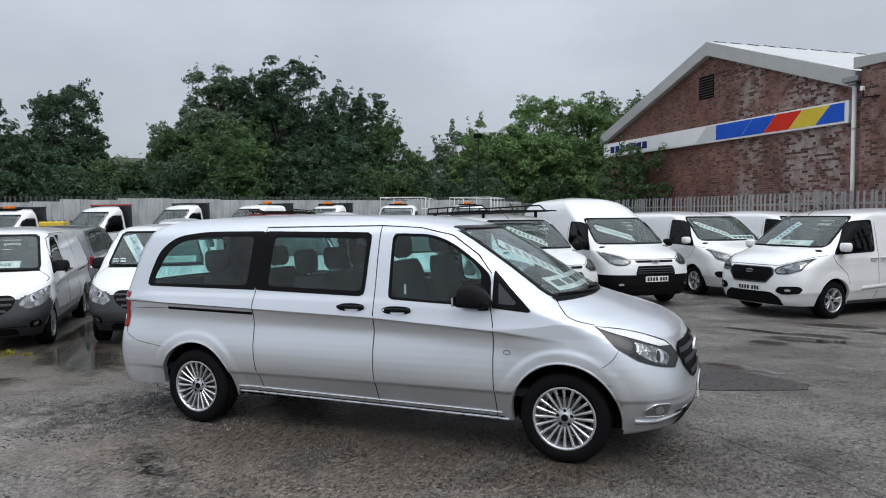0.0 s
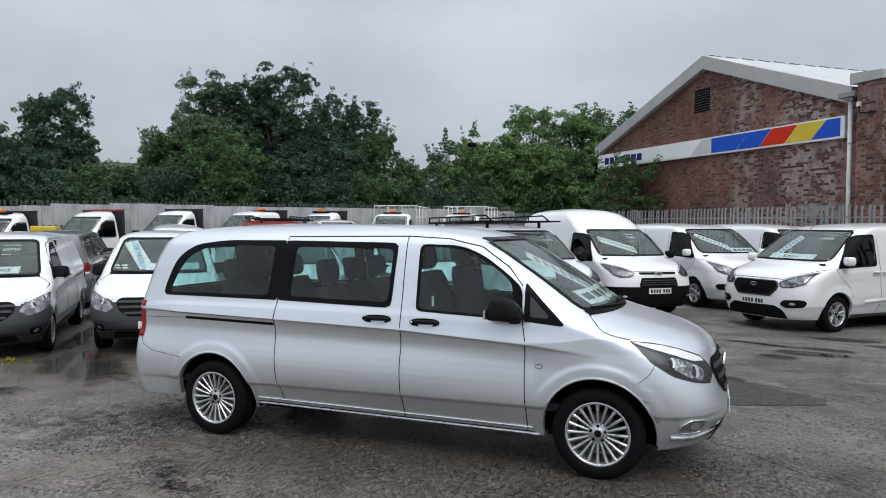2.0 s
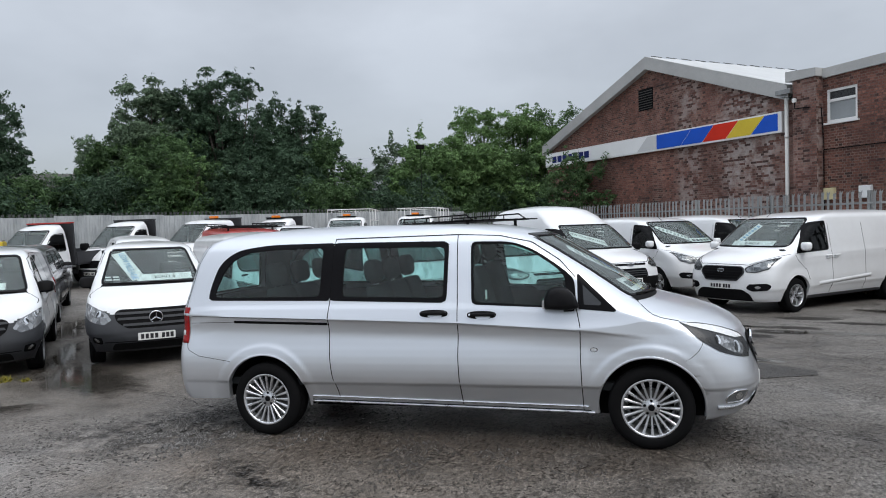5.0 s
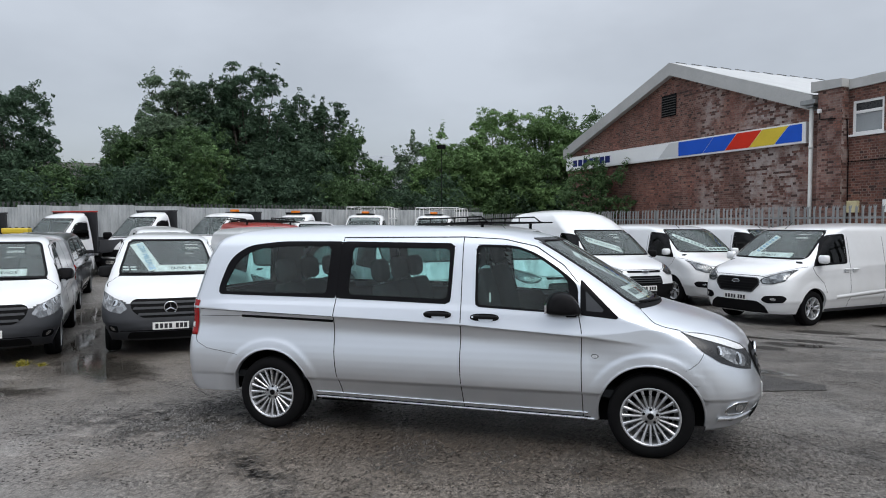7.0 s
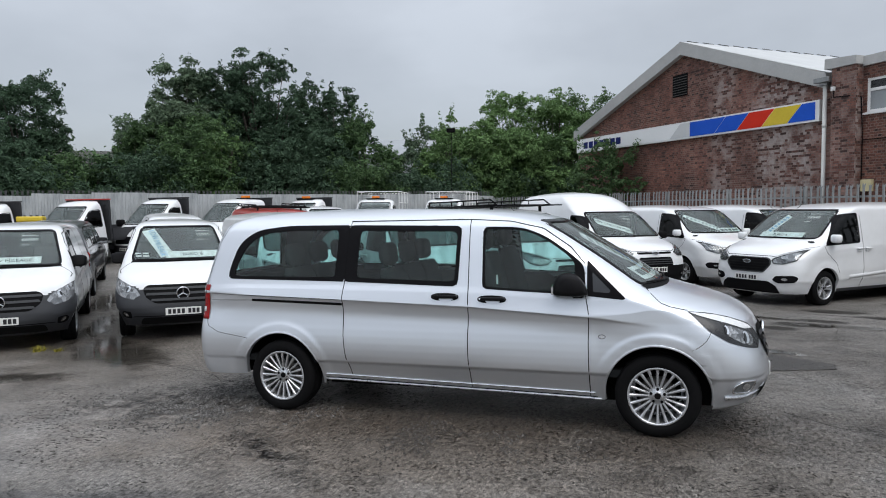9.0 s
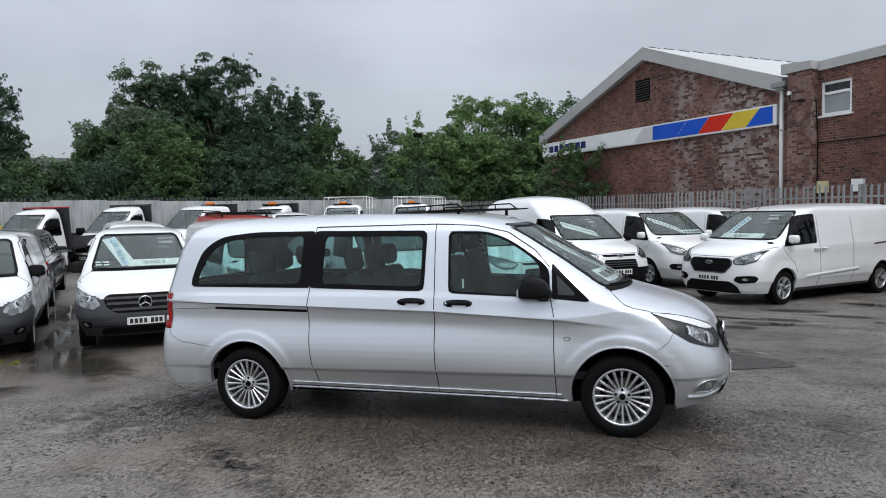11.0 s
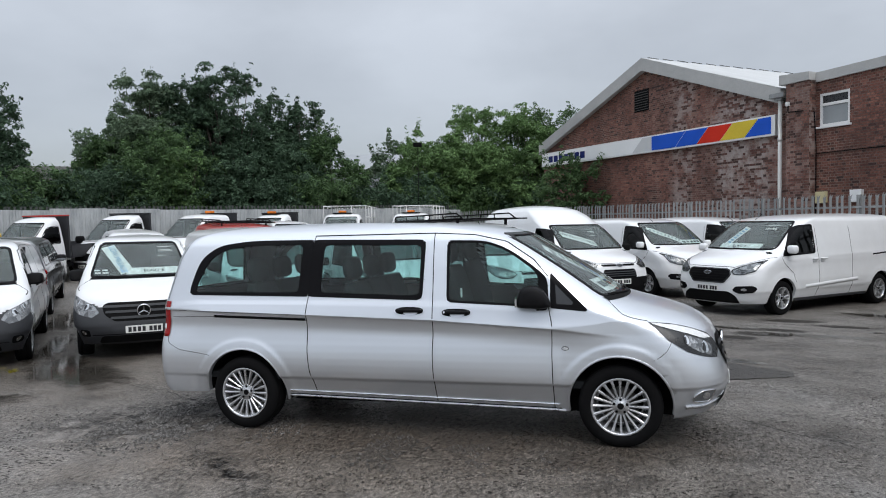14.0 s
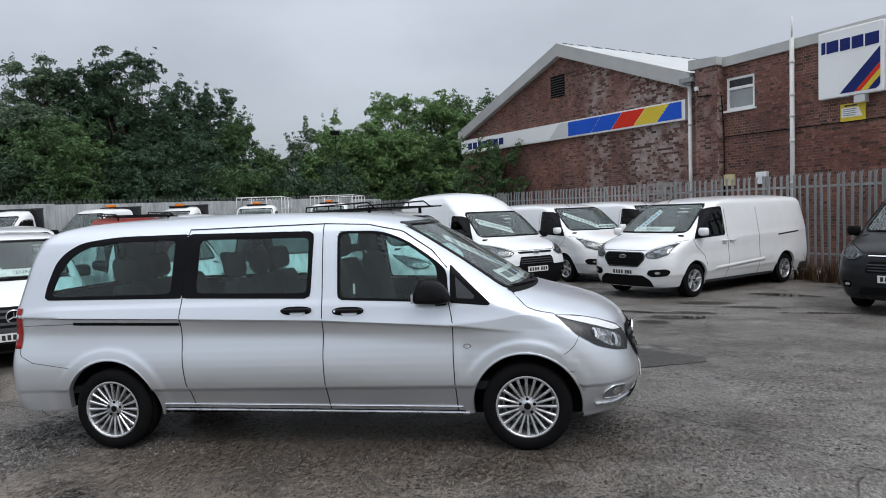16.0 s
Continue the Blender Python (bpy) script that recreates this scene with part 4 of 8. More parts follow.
def handle_parts(shape, van, x, z, side, paint, length=0.24, colour=None, lock=False):
    """A door handle: a bar held off the skin over a hollow cup."""
    y = float(shape.W(x, z))
    v, f = soft_box(0, 0, -0.019, length, 0.034, 0.038, 0.016)
    v = [(px, py, pz * (1 - 0.35 * abs(2 * px / length) ** 3) - 0.006 * (2 * px / length) ** 2) for px, py, pz in v]
    h = raw("door_handle", v, f, colour or M["gloss"], van, "" if colour else "black door handle")
    h.matrix_local = pose(x, side * (y + 0.026), z + 0.006)
    if not colour:
        raw("handle_plate", *side_grid(shape, oval(x, z - 0.004, length * 0.53, 0.033, p=2.6), 0.0035, side, 10, 12), M["matt"], van)
        raw("handle_cup", *side_grid(shape, oval(x + 0.012, z - 0.022, length * 0.27, 0.019), 0.008, side, 8, 10), paint, van)
        if lock:
            raw("door_lock", *side_grid(shape, oval(x - length * 0.40, z + 0.004, 0.009, 0.009), 0.046, side, 5, 6), M["chrome"], van)
    else:
        v, f = soft_box(0, 0, -0.048, length * 0.62, 0.03, 0.07, 0.014)
        raw("handle_cup", v, f, paint, van).matrix_local = pose(x + 0.01, side * (y + 0.004), z - 0.018)


def levels(shape, fine, coarse):
    z0, z1 = shape.zbot, shape.ztop
    a = np.arange(z0, 1.2, fine)
    b = np.arange(1.2, z1 - 0.16, coarse)
    c = z1 - 0.16 * (1 - np.linspace(0, 1, 12)) ** 1.6
    if shape.crease and fine < 0.02:
        a = a[np.abs(a - shape.ref + 0.006) > 0.011]
        a = np.sort(np.concatenate([a, shape.ref + np.array([0.003, 0.0, -0.004, -0.012])]))
    return np.concatenate([a, b, c])


def shell(shape, van, paint, lower, side_cuts, screen, arch_pts, region, fine=0.025, coarse=0.03, nside=110, ncap=18, lining=True, names=None, low_edge=None, tail=None, margin=0.022):
    """Outer skin in its pieces and a dark inner lining, with the openings left out."""
    r = shape.arch_r

    def cutter(grow):
        def cut(mid):
            x, y, z = mid.T
            gone = np.zeros(len(x), bool)
            for sides, poly in side_cuts:
                hit = inside(shrink(resample(poly, 100), margin - grow), x, z) & (np.abs(y) > 0.4)
                gone |= hit & np.isin(np.sign(y), sides)
            if tail is not None:
                gone |= inside(shrink(resample(tail, 100), 0.02 - grow), y, z) & (x < shape.at(shape.rear, z) + 0.3)
            if screen is not None:
                gone |= inside(shrink(resample(screen, 120), 0.025 - grow), y, z) & (x > shape.at(shape.front, z) - 0.75)
            return gone
        return cut

    out = skin(shape, levels(shape, fine, coarse), nside, ncap, cutter(0.0), region, low_edge=low_edge)
    for nm, (v, f) in out.items():
        mat = lower.get(nm, paint)
        raw(str(nm), v, f, mat, van, (names or {}).get(nm, ""))
    if lining:
        ins = skin(shape, levels(shape, 0.05, 0.05), nside // 2, max(10, ncap // 2), cutter(0.025), lambda m: np.where(m[:, 2] > shape.ztop - 0.2, "roof_lining", "inner_lining"), 0.045, low_edge)
        raw("inner_lining", *ins["inner_lining"], M["liner"], van)
        raw("roof_lining", *ins["roof_lining"], M["headliner"], van)


def mirror_y(poly):
    return [(-y, z) for y, z in poly][::-1]


def screen_parts(shape, van, poly, glass, band=0.035):
    inner = shrink(resample(poly, 120), band)
    w = raw("windscreen", *front_ring(shape, resample(poly, 120), inner, 0.004), M["black"], van, "black-edged windscreen")
    g = raw("pane", *front_grid(shape, shrink(inner, -0.006), -0.002, 18, 26), glass, w)
    g.visible_shadow = False
    return w


def wiper_parts(shape, van, y0, y1, z0, z1):
    bm = bmesh.new()
    ys = np.linspace(y0, y1, 9)
    zs = np.linspace(z0, z1, 9)
    pts = [(float(shape.X(a, b)) + 0.025, a, b) for a, b in zip(ys, zs)]
    pipe_run(bm, pts, 0.008, 6)
    part("wiper", bm, M["matt"], van)


def card_on_screen(shape, van, poly, material, label, back=0.03):
    v, f = front_grid(shape, poly, -back, 6, 8)
    return raw("windscreen_card", v, f, material, van, label)


def screen_words(shape, van, text, y, z, size, material, tilt=0.0, back=0.024):
    e = 0.05
    p = Vector((float(shape.X(y, z)) - back, y, z))
    ty = (Vector((float(shape.X(y + e, z)) - back, y + e, z)) - p).normalized()
    tz = (Vector((float(shape.X(y, z + e)) - back, y, z + e)) - p).normalized()
    n = ty.cross(tz).normalized()
    tz = n.cross(ty)
    m = Matrix((ty, tz, n)).transposed().to_4x4()
    return words(text, size, material, van, Matrix.Translation(p) @ m @ pose(0, 0, 0, 0, 0, tilt))


def bars_on_screen(shape, van, y0, y1, z, h, n, material, back=0.024):
    """Writing that cannot be made out, as plain bars across a card or the glass."""
    ys = np.linspace(y0, y1, n + 1)
    for a, b in zip(ys[:-1], ys[1:]):
        raw("bar", *front_grid(shape, [(a, z), (b - (b - a) * 0.25, z), (b - (b - a) * 0.25, z + h), (a, z + h)], -back, 3, 3), material, van)


# ---- the long people carrier and its panel van sisters ----
def vito_shape():
    front = [(0.20, 2.38), (0.25, 2.52), (0.35, 2.585), (0.45, 2.62), (0.55, 2.62), (0.65, 2.60), (0.75, 2.575), (0.85, 2.545), (0.92, 2.505), (0.97, 2.45), (1.02, 2.36), (1.07, 2.22), (1.11, 2.08), (1.15, 1.93), (1.18, 1.82),
             (1.25, 1.71), (1.45, 1.41), (1.65, 1.09), (1.75, 0.91), (1.79, 0.80), (1.83, 0.60), (1.86, 0.34), (1.885, -0.10), (1.90, -0.6), (1.912, -1.1)]
    rear = [(0.25, -2.66), (0.32, -2.72), (0.37, -2.75), (0.45, -2.765), (0.80, -2.76), (1.20, -2.72), (1.60, -2.635), (1.75, -2.57), (1.80, -2.51), (1.83, -2.44), (1.86, -2.33), (1.885, -2.12), (1.90, -1.85), (1.912, -1.5)]
    half = [(0.20, 0.91), (0.30, 0.930), (0.50, 0.950), (0.56, 0.961), (0.62, 0.9685), (0.68, 0.973), (0.74, 0.974), (0.80, 0.971), (0.86, 0.964), (0.93, 0.953), (1.035, 0.944), (1.15, 0.911), (1.20, 0.890), (1.35, 0.842), (1.50, 0.797), (1.65, 0.745), (1.73, 0.712), (1.79, 0.668), (1.83, 0.61),
            (1.86, 0.53), (1.885, 0.41), (1.90, 0.27), (1.912, 0.10)]
    cap = [(0.2, 0.55), (0.5, 0.55), (0.8, 0.60), (1.0, 0.62), (1.12, 0.60), (1.18, 0.46), (1.3, 0.40), (1.7, 0.36), (1.83, 0.40), (1.912, 0.4)]
    power = [(0.2, 2.6), (0.6, 2.6), (0.9, 2.4), (1.12, 2.1), (1.2, 2.2), (1.912, 2.3)]
    return Shape(front, rear, half, cap, power, 0.24, 2.6, ([(-2.6, 1.125), (-1.0, 1.075), (0.15, 1.035), (1.2, 0.965), (1.65, 0.915)], 0.052, 1.75, 0.50),
                 ((1.715, 0.335), (-1.715, 0.335)), 0.415, 0.23)


VITO = vito_shape()
VITO_SCREEN = rounded([(-0.765, 1.20), (0.765, 1.20), (0.60, 1.775), (-0.60, 1.775)], 0.08)
TAIL_WIN = rounded([(-0.70, 1.24), (0.70, 1.24), (0.58, 1.70), (-0.58, 1.70)], 0.08)
VITO_ARCH = ((1.715, 0.335), (-1.715, 0.335))
FRONT_WIN = rounded([(0.252, 1.722), (0.60, 1.712), (0.80, 1.640), (1.02, 1.490), (1.14, 1.385), (1.155, 1.142), (0.270, 1.188)], [0.05, 0.15, 0.15, 0.1, 0.05, 0.03, 0.04])
FRONT_GLASS = rounded([(0.275, 1.702), (0.60, 1.690), (0.79, 1.620), (1.00, 1.472), (1.06, 1.410), (1.075, 1.165), (0.292, 1.206)], [0.04, 0.15, 0.15, 0.1, 0.04, 0.03, 0.03])
QUARTER = rounded([(1.162, 1.432), (1.474, 1.124), (1.455, 1.112), (1.166, 1.138)], [0.015, 0.02, 0.02, 0.015])
QUARTER_GLASS = rounded([(1.205, 1.335), (1.355, 1.185), (1.345, 1.165), (1.215, 1.172)], 0.012)
SLIDE_WIN = rounded([(-1.048, 1.757), (0.055, 1.733), (0.048, 1.204), (-1.048, 1.238)], [0.01, 0.05, 0.05, 0.01])
SLIDE_GLASS = rounded([(-0.935, 1.702), (0.016, 1.682), (0.016, 1.246), (-0.935, 1.274)], 0.045)
REAR_WIN = rounded([(-2.315, 1.258), (-2.305, 1.36), (-2.235, 1.60), (-2.06, 1.722), (-1.72, 1.763), (-1.0495, 1.757), (-1.0495, 1.238)], [0.05, 0.2, 0.2, 0.2, 0.3, 0.01, 0.01])
REAR_GLASS = rounded([(-2.258, 1.284), (-2.215, 1.43), (-2.125, 1.605), (-1.94, 1.694), (-1.62, 1.716), (-1.155, 1.712), (-1.155, 1.276)], [0.05, 0.2, 0.15, 0.15, 0.2, 0.04, 0.04])
LAMP = [(1.945, 1.030), (2.10, 1.012), (2.25, 0.975), (2.40, 0.915), (2.455, 0.86), (2.505, 0.78), (2.485, 0.712), (2.40, 0.735), (2.25, 0.79), (2.10, 0.885), (2.0, 0.985)]


def vito(m, paint, label, dark_bumper, glazed, fine, wheels, group=""):
    s = VITO
    van = thing("people_carrier" if glazed else "panel_van", m, label, "van", group)
    cuts = [((-1, 1), FRONT_WIN)]
    if glazed:
        cuts += [((-1, 1), SLIDE_WIN), ((-1, 1), REAR_WIN)]

    def region(mid):
        x, y, z = mid.T
        out = np.full(len(x), "body", dtype="U20")
        out = np.where((x > 0.55 + (1.79 - z) * 2.0) & (z > 1.0) & (z < 1.2) & (x > 1.62) & (np.abs(y) < 0.80), "bonnet", out)
        out = np.where((x > 1.98) & (z < (0.70 if not dark_bumper else 0.69 + 0.16 * np.clip((np.abs(y) - 0.30) / 0.4, 0, 1) - 0.12 * np.clip((2.25 - x) / 0.25, 0, 1))), "front_bumper", out)
        out = np.where((x < -2.02) & (z < 0.70), "rear_bumper", out)
        out = np.where((x > -1.3) & (x < 1.3) & (z < 0.30), np.where(y > 0, "sill_left", "sill_right"), out)
        return out

    low = {"front_bumper": M["plastic"], "rear_bumper": M["plastic"], "sill_left": M["plastic"], "sill_right": M["plastic"]} if dark_bumper else {}
    if fine:
        shell(s, van, paint, low, cuts, VITO_SCREEN, VITO_ARCH, region, 0.0115, 0.02, 210, 34, low_edge=(1.31, 0.262, 0.05), tail=TAIL_WIN, margin=0.008)
    else:
        shell(s, van, paint, low, cuts, VITO_SCREEN, VITO_ARCH, region, 0.025, 0.03, 130, 26, tail=TAIL_WIN if glazed else None)
    for side in (-1, 1):
        for ax in (1.715, -1.715):
            arch_parts(s, van, paint, ax, 0.335, 0.415, side)
            wheels.fit(van, ax, 0.932, 0.335, side)
        window_parts(s, van, "front_door_window", FRONT_WIN, FRONT_GLASS, M["glass"] if glazed else M["darkglass"], side)
        window_parts(s, van, "quarter_window", QUARTER, QUARTER_GLASS, M["tintglass"], side, sunk=0.003)
        if glazed:
            window_parts(s, van, "sliding_door_window", SLIDE_WIN, SLIDE_GLASS, M["privacy"], side)
            window_parts(s, van, "rear_window", REAR_WIN, REAR_GLASS, M["privacy"], side)
        lines = [[(0.128, 1.79), (0.145, 1.2), (0.148, 1.05), (0.140, 0.75), (0.150, 0.42), (0.156, 0.31)],
                 [(1.150, 1.15), (1.178, 1.0), (1.172, 0.75), (1.180, 0.29)],
                 [(-1.046, 1.795), (-1.049, 1.225), (-1.056, 1.10), (-1.056, 0.95), (-1.050, 0.75), (-1.03, 0.55), (-1.00, 0.42), (-0.995, 0.37)],
                 [(-1.045, 1.792), (0.128, 1.788), (0.50, 1.765), (0.78, 1.70), (1.02, 1.54), (1.145, 1.40)],
                 [(1.600, 1.225), (1.66, 1.16), (1.74, 1.09), (1.82, 1.06), (1.945, 1.034)],
                 [(2.12, 0.875), (2.09, 0.81), (2.03, 0.755), (1.98, 0.73)],
                 [(-2.06, 0.69), (-2.40, 0.74), (-2.52, 0.80), (-2.555, 0.95), (-2.545, 1.25), (-2.475, 1.60), (-2.39, 1.78)],
                 [(-2.48, 1.115), (-1.07, 1.075)], [(-2.49, 1.048), (-2.02, 1.056)]]
        if not glazed:
            lines = lines[:6]
        for k, ln in enumerate(lines):
            raw("shut_line", *line_on_side(s, ln, (0.0075 if k < 4 else 0.004) if fine else 0.006, 0.0012 if fine else 0.002, side), M["seam"], van)
        raw("slide_rail", *line_on_side(s, [(-2.02, 1.058), (-1.064, 1.032)], 0.024, 0.003, side), M["matt"], van, "black sliding door rail")
        raw("sill_strip", *line_on_side(s, [(-1.26, 0.366), (1.22, 0.322)], 0.012, 0.010, side), M["chrome"] if not dark_bumper else M["matt"], van, "bright sill strip")
        raw("sill_gap", *line_on_side(s, [(-1.27, 0.332), (1.24, 0.286)], 0.009, 0.002, side), M["seam"], van)
        if fine:
            raw("sill_edge", *line_on_side(s, [(-1.25, 0.316), (1.27, 0.268)], 0.014, 0.012, side), M["alloy"], van)
        handle_parts(s, van, -0.062, 1.12, side, paint)
        handle_parts(s, van, 0.36, 1.105, side, paint, lock=True)
        mirror_parts(s, van, 1.035, 1.232, side, M["matt"] if dark_bumper else M["gloss"], 1.06, -0.03, True)
        # headlamp: dark bezel, bright bowls and a clear lens over them
        low_by = 0.055 if dark_bumper else 0.0
        hl = raw("headlamp", *side_grid(s, [(x, z - low_by) for x, z in LAMP], 0.008, side, 22, 16), M["facet"] if dark_bumper else M["lampdark"], van, "clear headlamp")
        raw("running_light", *side_grid(s, [(1.960, 1.026), (2.12, 1.004), (2.25, 0.970), (2.40, 0.908), (2.44, 0.868), (2.38, 0.876), (2.23, 0.936), (2.10, 0.976), (1.985, 1.010)], 0.014 if fine else -0.05, side, 8, 14), M["drl"], hl)
        raw("reflector", *side_grid(s, [(2.24, 0.915), (2.38, 0.865), (2.45, 0.80), (2.43, 0.745), (2.33, 0.785), (2.24, 0.845)], 0.011, side, 8, 8), M["facet2"], hl)
        for cx, cz, r in ((2.235, 0.885, 0.030), (2.385, 0.815, 0.042)):
            ring = [(cx + 0.55 * r * math.cos(a) - 0.3 * r * math.sin(a), cz + 1.1 * r * math.sin(a)) for a in np.linspace(0, math.tau, 24, endpoint=False)]
            raw("lamp_bowl", *side_grid(s, ring, 0.014, side, 10, 10), M["lampinner"], hl)
            raw("lamp_bulb", *side_grid(s, [(cx + (p[0] - cx) * 0.5 - 0.008, cz + (p[1] - cz) * 0.8) for p in ring], 0.017, side, 6, 6), M["lampdark"], hl)
        tl = [(-2.735, 0.85), (-2.520, 0.86), (-2.500, 1.20), (-2.705, 1.20)] if fine else [(-2.640, 0.92), (-2.56, 0.92), (-2.545, 1.20), (-2.625, 1.20)]
        raw("tail_lamp", *side_grid(s, tl, 0.006 if fine else 0.02, side, 10, 8), M["taillamp"], van, "red tail lamp")
        raw("reverse_lamp", *side_grid(s, [(-2.64, 0.925), (-2.56, 0.93), (-2.56, 0.985), (-2.64, 0.98)], 0.009 if fine else 0.023, side, 5, 5), M["drl"], van)
        # indicator repeater on the wing
        ring = [(1.282 + 0.026 * math.cos(a), 0.807 + 0.014 * math.sin(a)) for a in np.linspace(0, math.tau, 18, endpoint=False)]
        raw("repeater_seat", *side_grid(s, oval(1.282, 0.807, 0.032, 0.019), 0.003, side, 6, 6), M["lampgrey"], van)
        raw("side_repeater", *side_grid(s, ring, 0.008, side, 6, 6), M["lampinner"], van)
        fog = [(2.27, 0.37), (2.42, 0.36), (2.47, 0.47), (2.36, 0.48), (2.28, 0.43)]
        raw("fog_lamp", *side_grid(s, rounded(fog, 0.03), 0.003, side, 10, 8), M["lampgrey"] if not dark_bumper else M["black"], van, "fog lamp")
        if not dark_bumper:
            raw("fog_surround", *side_ring(s, resample(rounded(fog, 0.03), 60), shrink(resample(rounded(fog, 0.03), 60), 0.012), 0.010, side, 60), M["chrome"], van)
        ring = [(2.385 + 0.03 * math.cos(a), 0.425 + 0.034 * math.sin(a)) for a in np.linspace(0, math.tau, 18, endpoint=False)]
        raw("fog_bowl", *side_grid(s, ring, 0.010, side, 6, 6), M["lampinner"], van)
        if not dark_bumper:
            raw("bumper_lip", *line_on_side(s, [(2.22, 0.335), (2.36, 0.325), (2.50, 0.345), (2.56, 0.38)], 0.032, 0.016, side), M["alloy"], van)
    if glazed:
        inner = shrink(resample(TAIL_WIN, 90), 0.04)
        n = 90
        o = resample(TAIL_WIN, 90)
        rx = lambda p: s.at(s.rear, p[:, 1]) + s.rc - s.rc * (1 - np.clip(np.abs(p[:, 0]) / s.at(s.half, p[:, 1]), 0, 0.999) ** s.rp) ** (1 / s.rp) - 0.006
        ring = np.concatenate([np.stack([rx(p), p[:, 0], p[:, 1]], 1) for p in (o, inner)])
        tw = raw("tailgate_window", ring, [(j, (j + 1) % n, n + (j + 1) % n, n + j) for j in range(n)], M["black"], van)
        g = np.array(rows_of(inner, 12, 14)).reshape(-1, 2)
        raw("pane", np.stack([rx(g) + 0.003, g[:, 0], g[:, 1]], 1), grid_faces(12, 14), M["privacy"], tw).visible_shadow = False
    # nose
    gr = rounded([(-0.40, 0.590), (0.40, 0.590), (0.54, 0.69), (0.575, 0.82), (0.50, 0.872), (-0.50, 0.872), (-0.575, 0.82), (-0.54, 0.69)], 0.04)
    gg = raw("grille", *front_grid(s, gr, 0.005, 14, 24), M["matt"], van, "dark slatted grille")
    for z in (0.645, 0.735, 0.815):
        h = float(np.interp(z, [0.59, 0.69, 0.82], [0.40, 0.525, 0.56]))
        raw("slat", *front_grid(s, [(-h, z - 0.018), (h, z - 0.018), (h - 0.02, z + 0.018), (-h + 0.02, z + 0.018)], 0.018, 4, 20), M["plastic"], gg)
    v, f = lathe([(0.100, 0.004), (0.100, -0.010), (0.092, -0.016), (0.084, -0.010), (0.084, 0.004)], 36)
    b = raw("badge", v, f, M["chrome"], van, "round chrome badge")
    raw("badge_field", *lathe([(0.086, 0.0), (0.0, 0.0)], 32), M["matt"], b)
    b.matrix_local = pose(float(s.X(0, 0.735)) + (0.004 if fine else 0.022), 0, 0.735, 0, 0, 90) @ pose(0, 0, 0, 8, 0, 0)
    spokes = bmesh.new()
    for i in range(3):
        a = i * math.tau / 3 + math.pi / 2
        tube(spokes, (0, -0.010, 0), (0.086 * math.cos(a), -0.010, 0.086 * math.sin(a)), 0.015, 0.005, 6)
    part("badge_bars", spokes, M["chrome"], b)
    lowg = rounded([(-0.62, 0.265), (0.62, 0.265), (0.58, 0.375), (-0.58, 0.375)], 0.04)
    raw("lower_intake", *front_grid(s, lowg, 0.004, 8, 24), M["matt"], van)
    raw("bumper_groove", *front_grid(s, [(-0.72, 0.385), (0.72, 0.385), (0.70, 0.40), (-0.70, 0.40)], 0.004, 3, 24), M["seam"], van)
    plate_parts(van, float(s.X(0, 0.46)) + 0.006, 0, 0.46)
    screen_parts(s, van, VITO_SCREEN, M["wetglass"])
    cowl = [(-0.74, 1.185), (0.74, 1.185), (0.745, 1.215), (-0.745, 1.215)]
    raw("cowl", *front_grid(s, cowl, 0.006, 4, 24), M["matt"], van)
    wiper_parts(s, van, 0.62, -0.05, 1.205, 1.235)
    wiper_parts(s, van, 0.02, -0.66, 1.205, 1.235)
    part("underbody", boxes((-2.25, -1.35, -0.62, 0.62, 0.31, 0.47), (-1.30, 1.28, -0.71, 0.71, 0.245, 0.47), (1.28, 2.2, -0.60, 0.60, 0.20, 0.47)), M["matt"], van)
    # cabin
    part("cabin_floor", boxes((-2.5, 1.55, -0.86, 0.86, 0.46, 0.52)), M["liner"], van)
    v, f = soft_box(1.42, 0, 0.85, 0.55, 1.62, 0.30, 0.10)
    raw("dashboard", v, f, M["liner"], van)
    wheel_ring = [(0.185 + 0.016 * math.cos(a), 0.016 * math.sin(a)) for a in np.linspace(0, math.tau, 9)]
    raw("steering_wheel", *lathe(wheel_ring, 28), M["matt"], van).matrix_local = pose(1.02, -0.40, 1.06, -62 + 90, 0, 90)
    for y in (-0.43, 0.43):
        seat_parts(van, 0.62, y, 0.72, 0.50, tall=0.66)
    if glazed:
        for x in (-0.34, -1.36):
            for y in (-0.5, 0.0, 0.5):
                seat_parts(van, x, y, 0.66, 0.48, tall=0.58)
        part("belt_tag", boxes((0.375, 0.39, -0.80, -0.79, 1.22, 1.30)), M["paper"], van)
    else:
        part("bulkhead", boxes((0.02, 0.06, -0.75, 0.75, 0.5, 1.75)), M["liner"], van)
    return van


def z_roof(shape, x, y):
    """The skin's height over a point of the plan."""
    zs = np.linspace(1.2, shape.ztop, 160)
    ok = (shape.W(np.full(160, x), zs) >= abs(y)) & (shape.at(shape.front, zs) > x)
    return float(zs[ok].max()) if ok.any() else 1.2


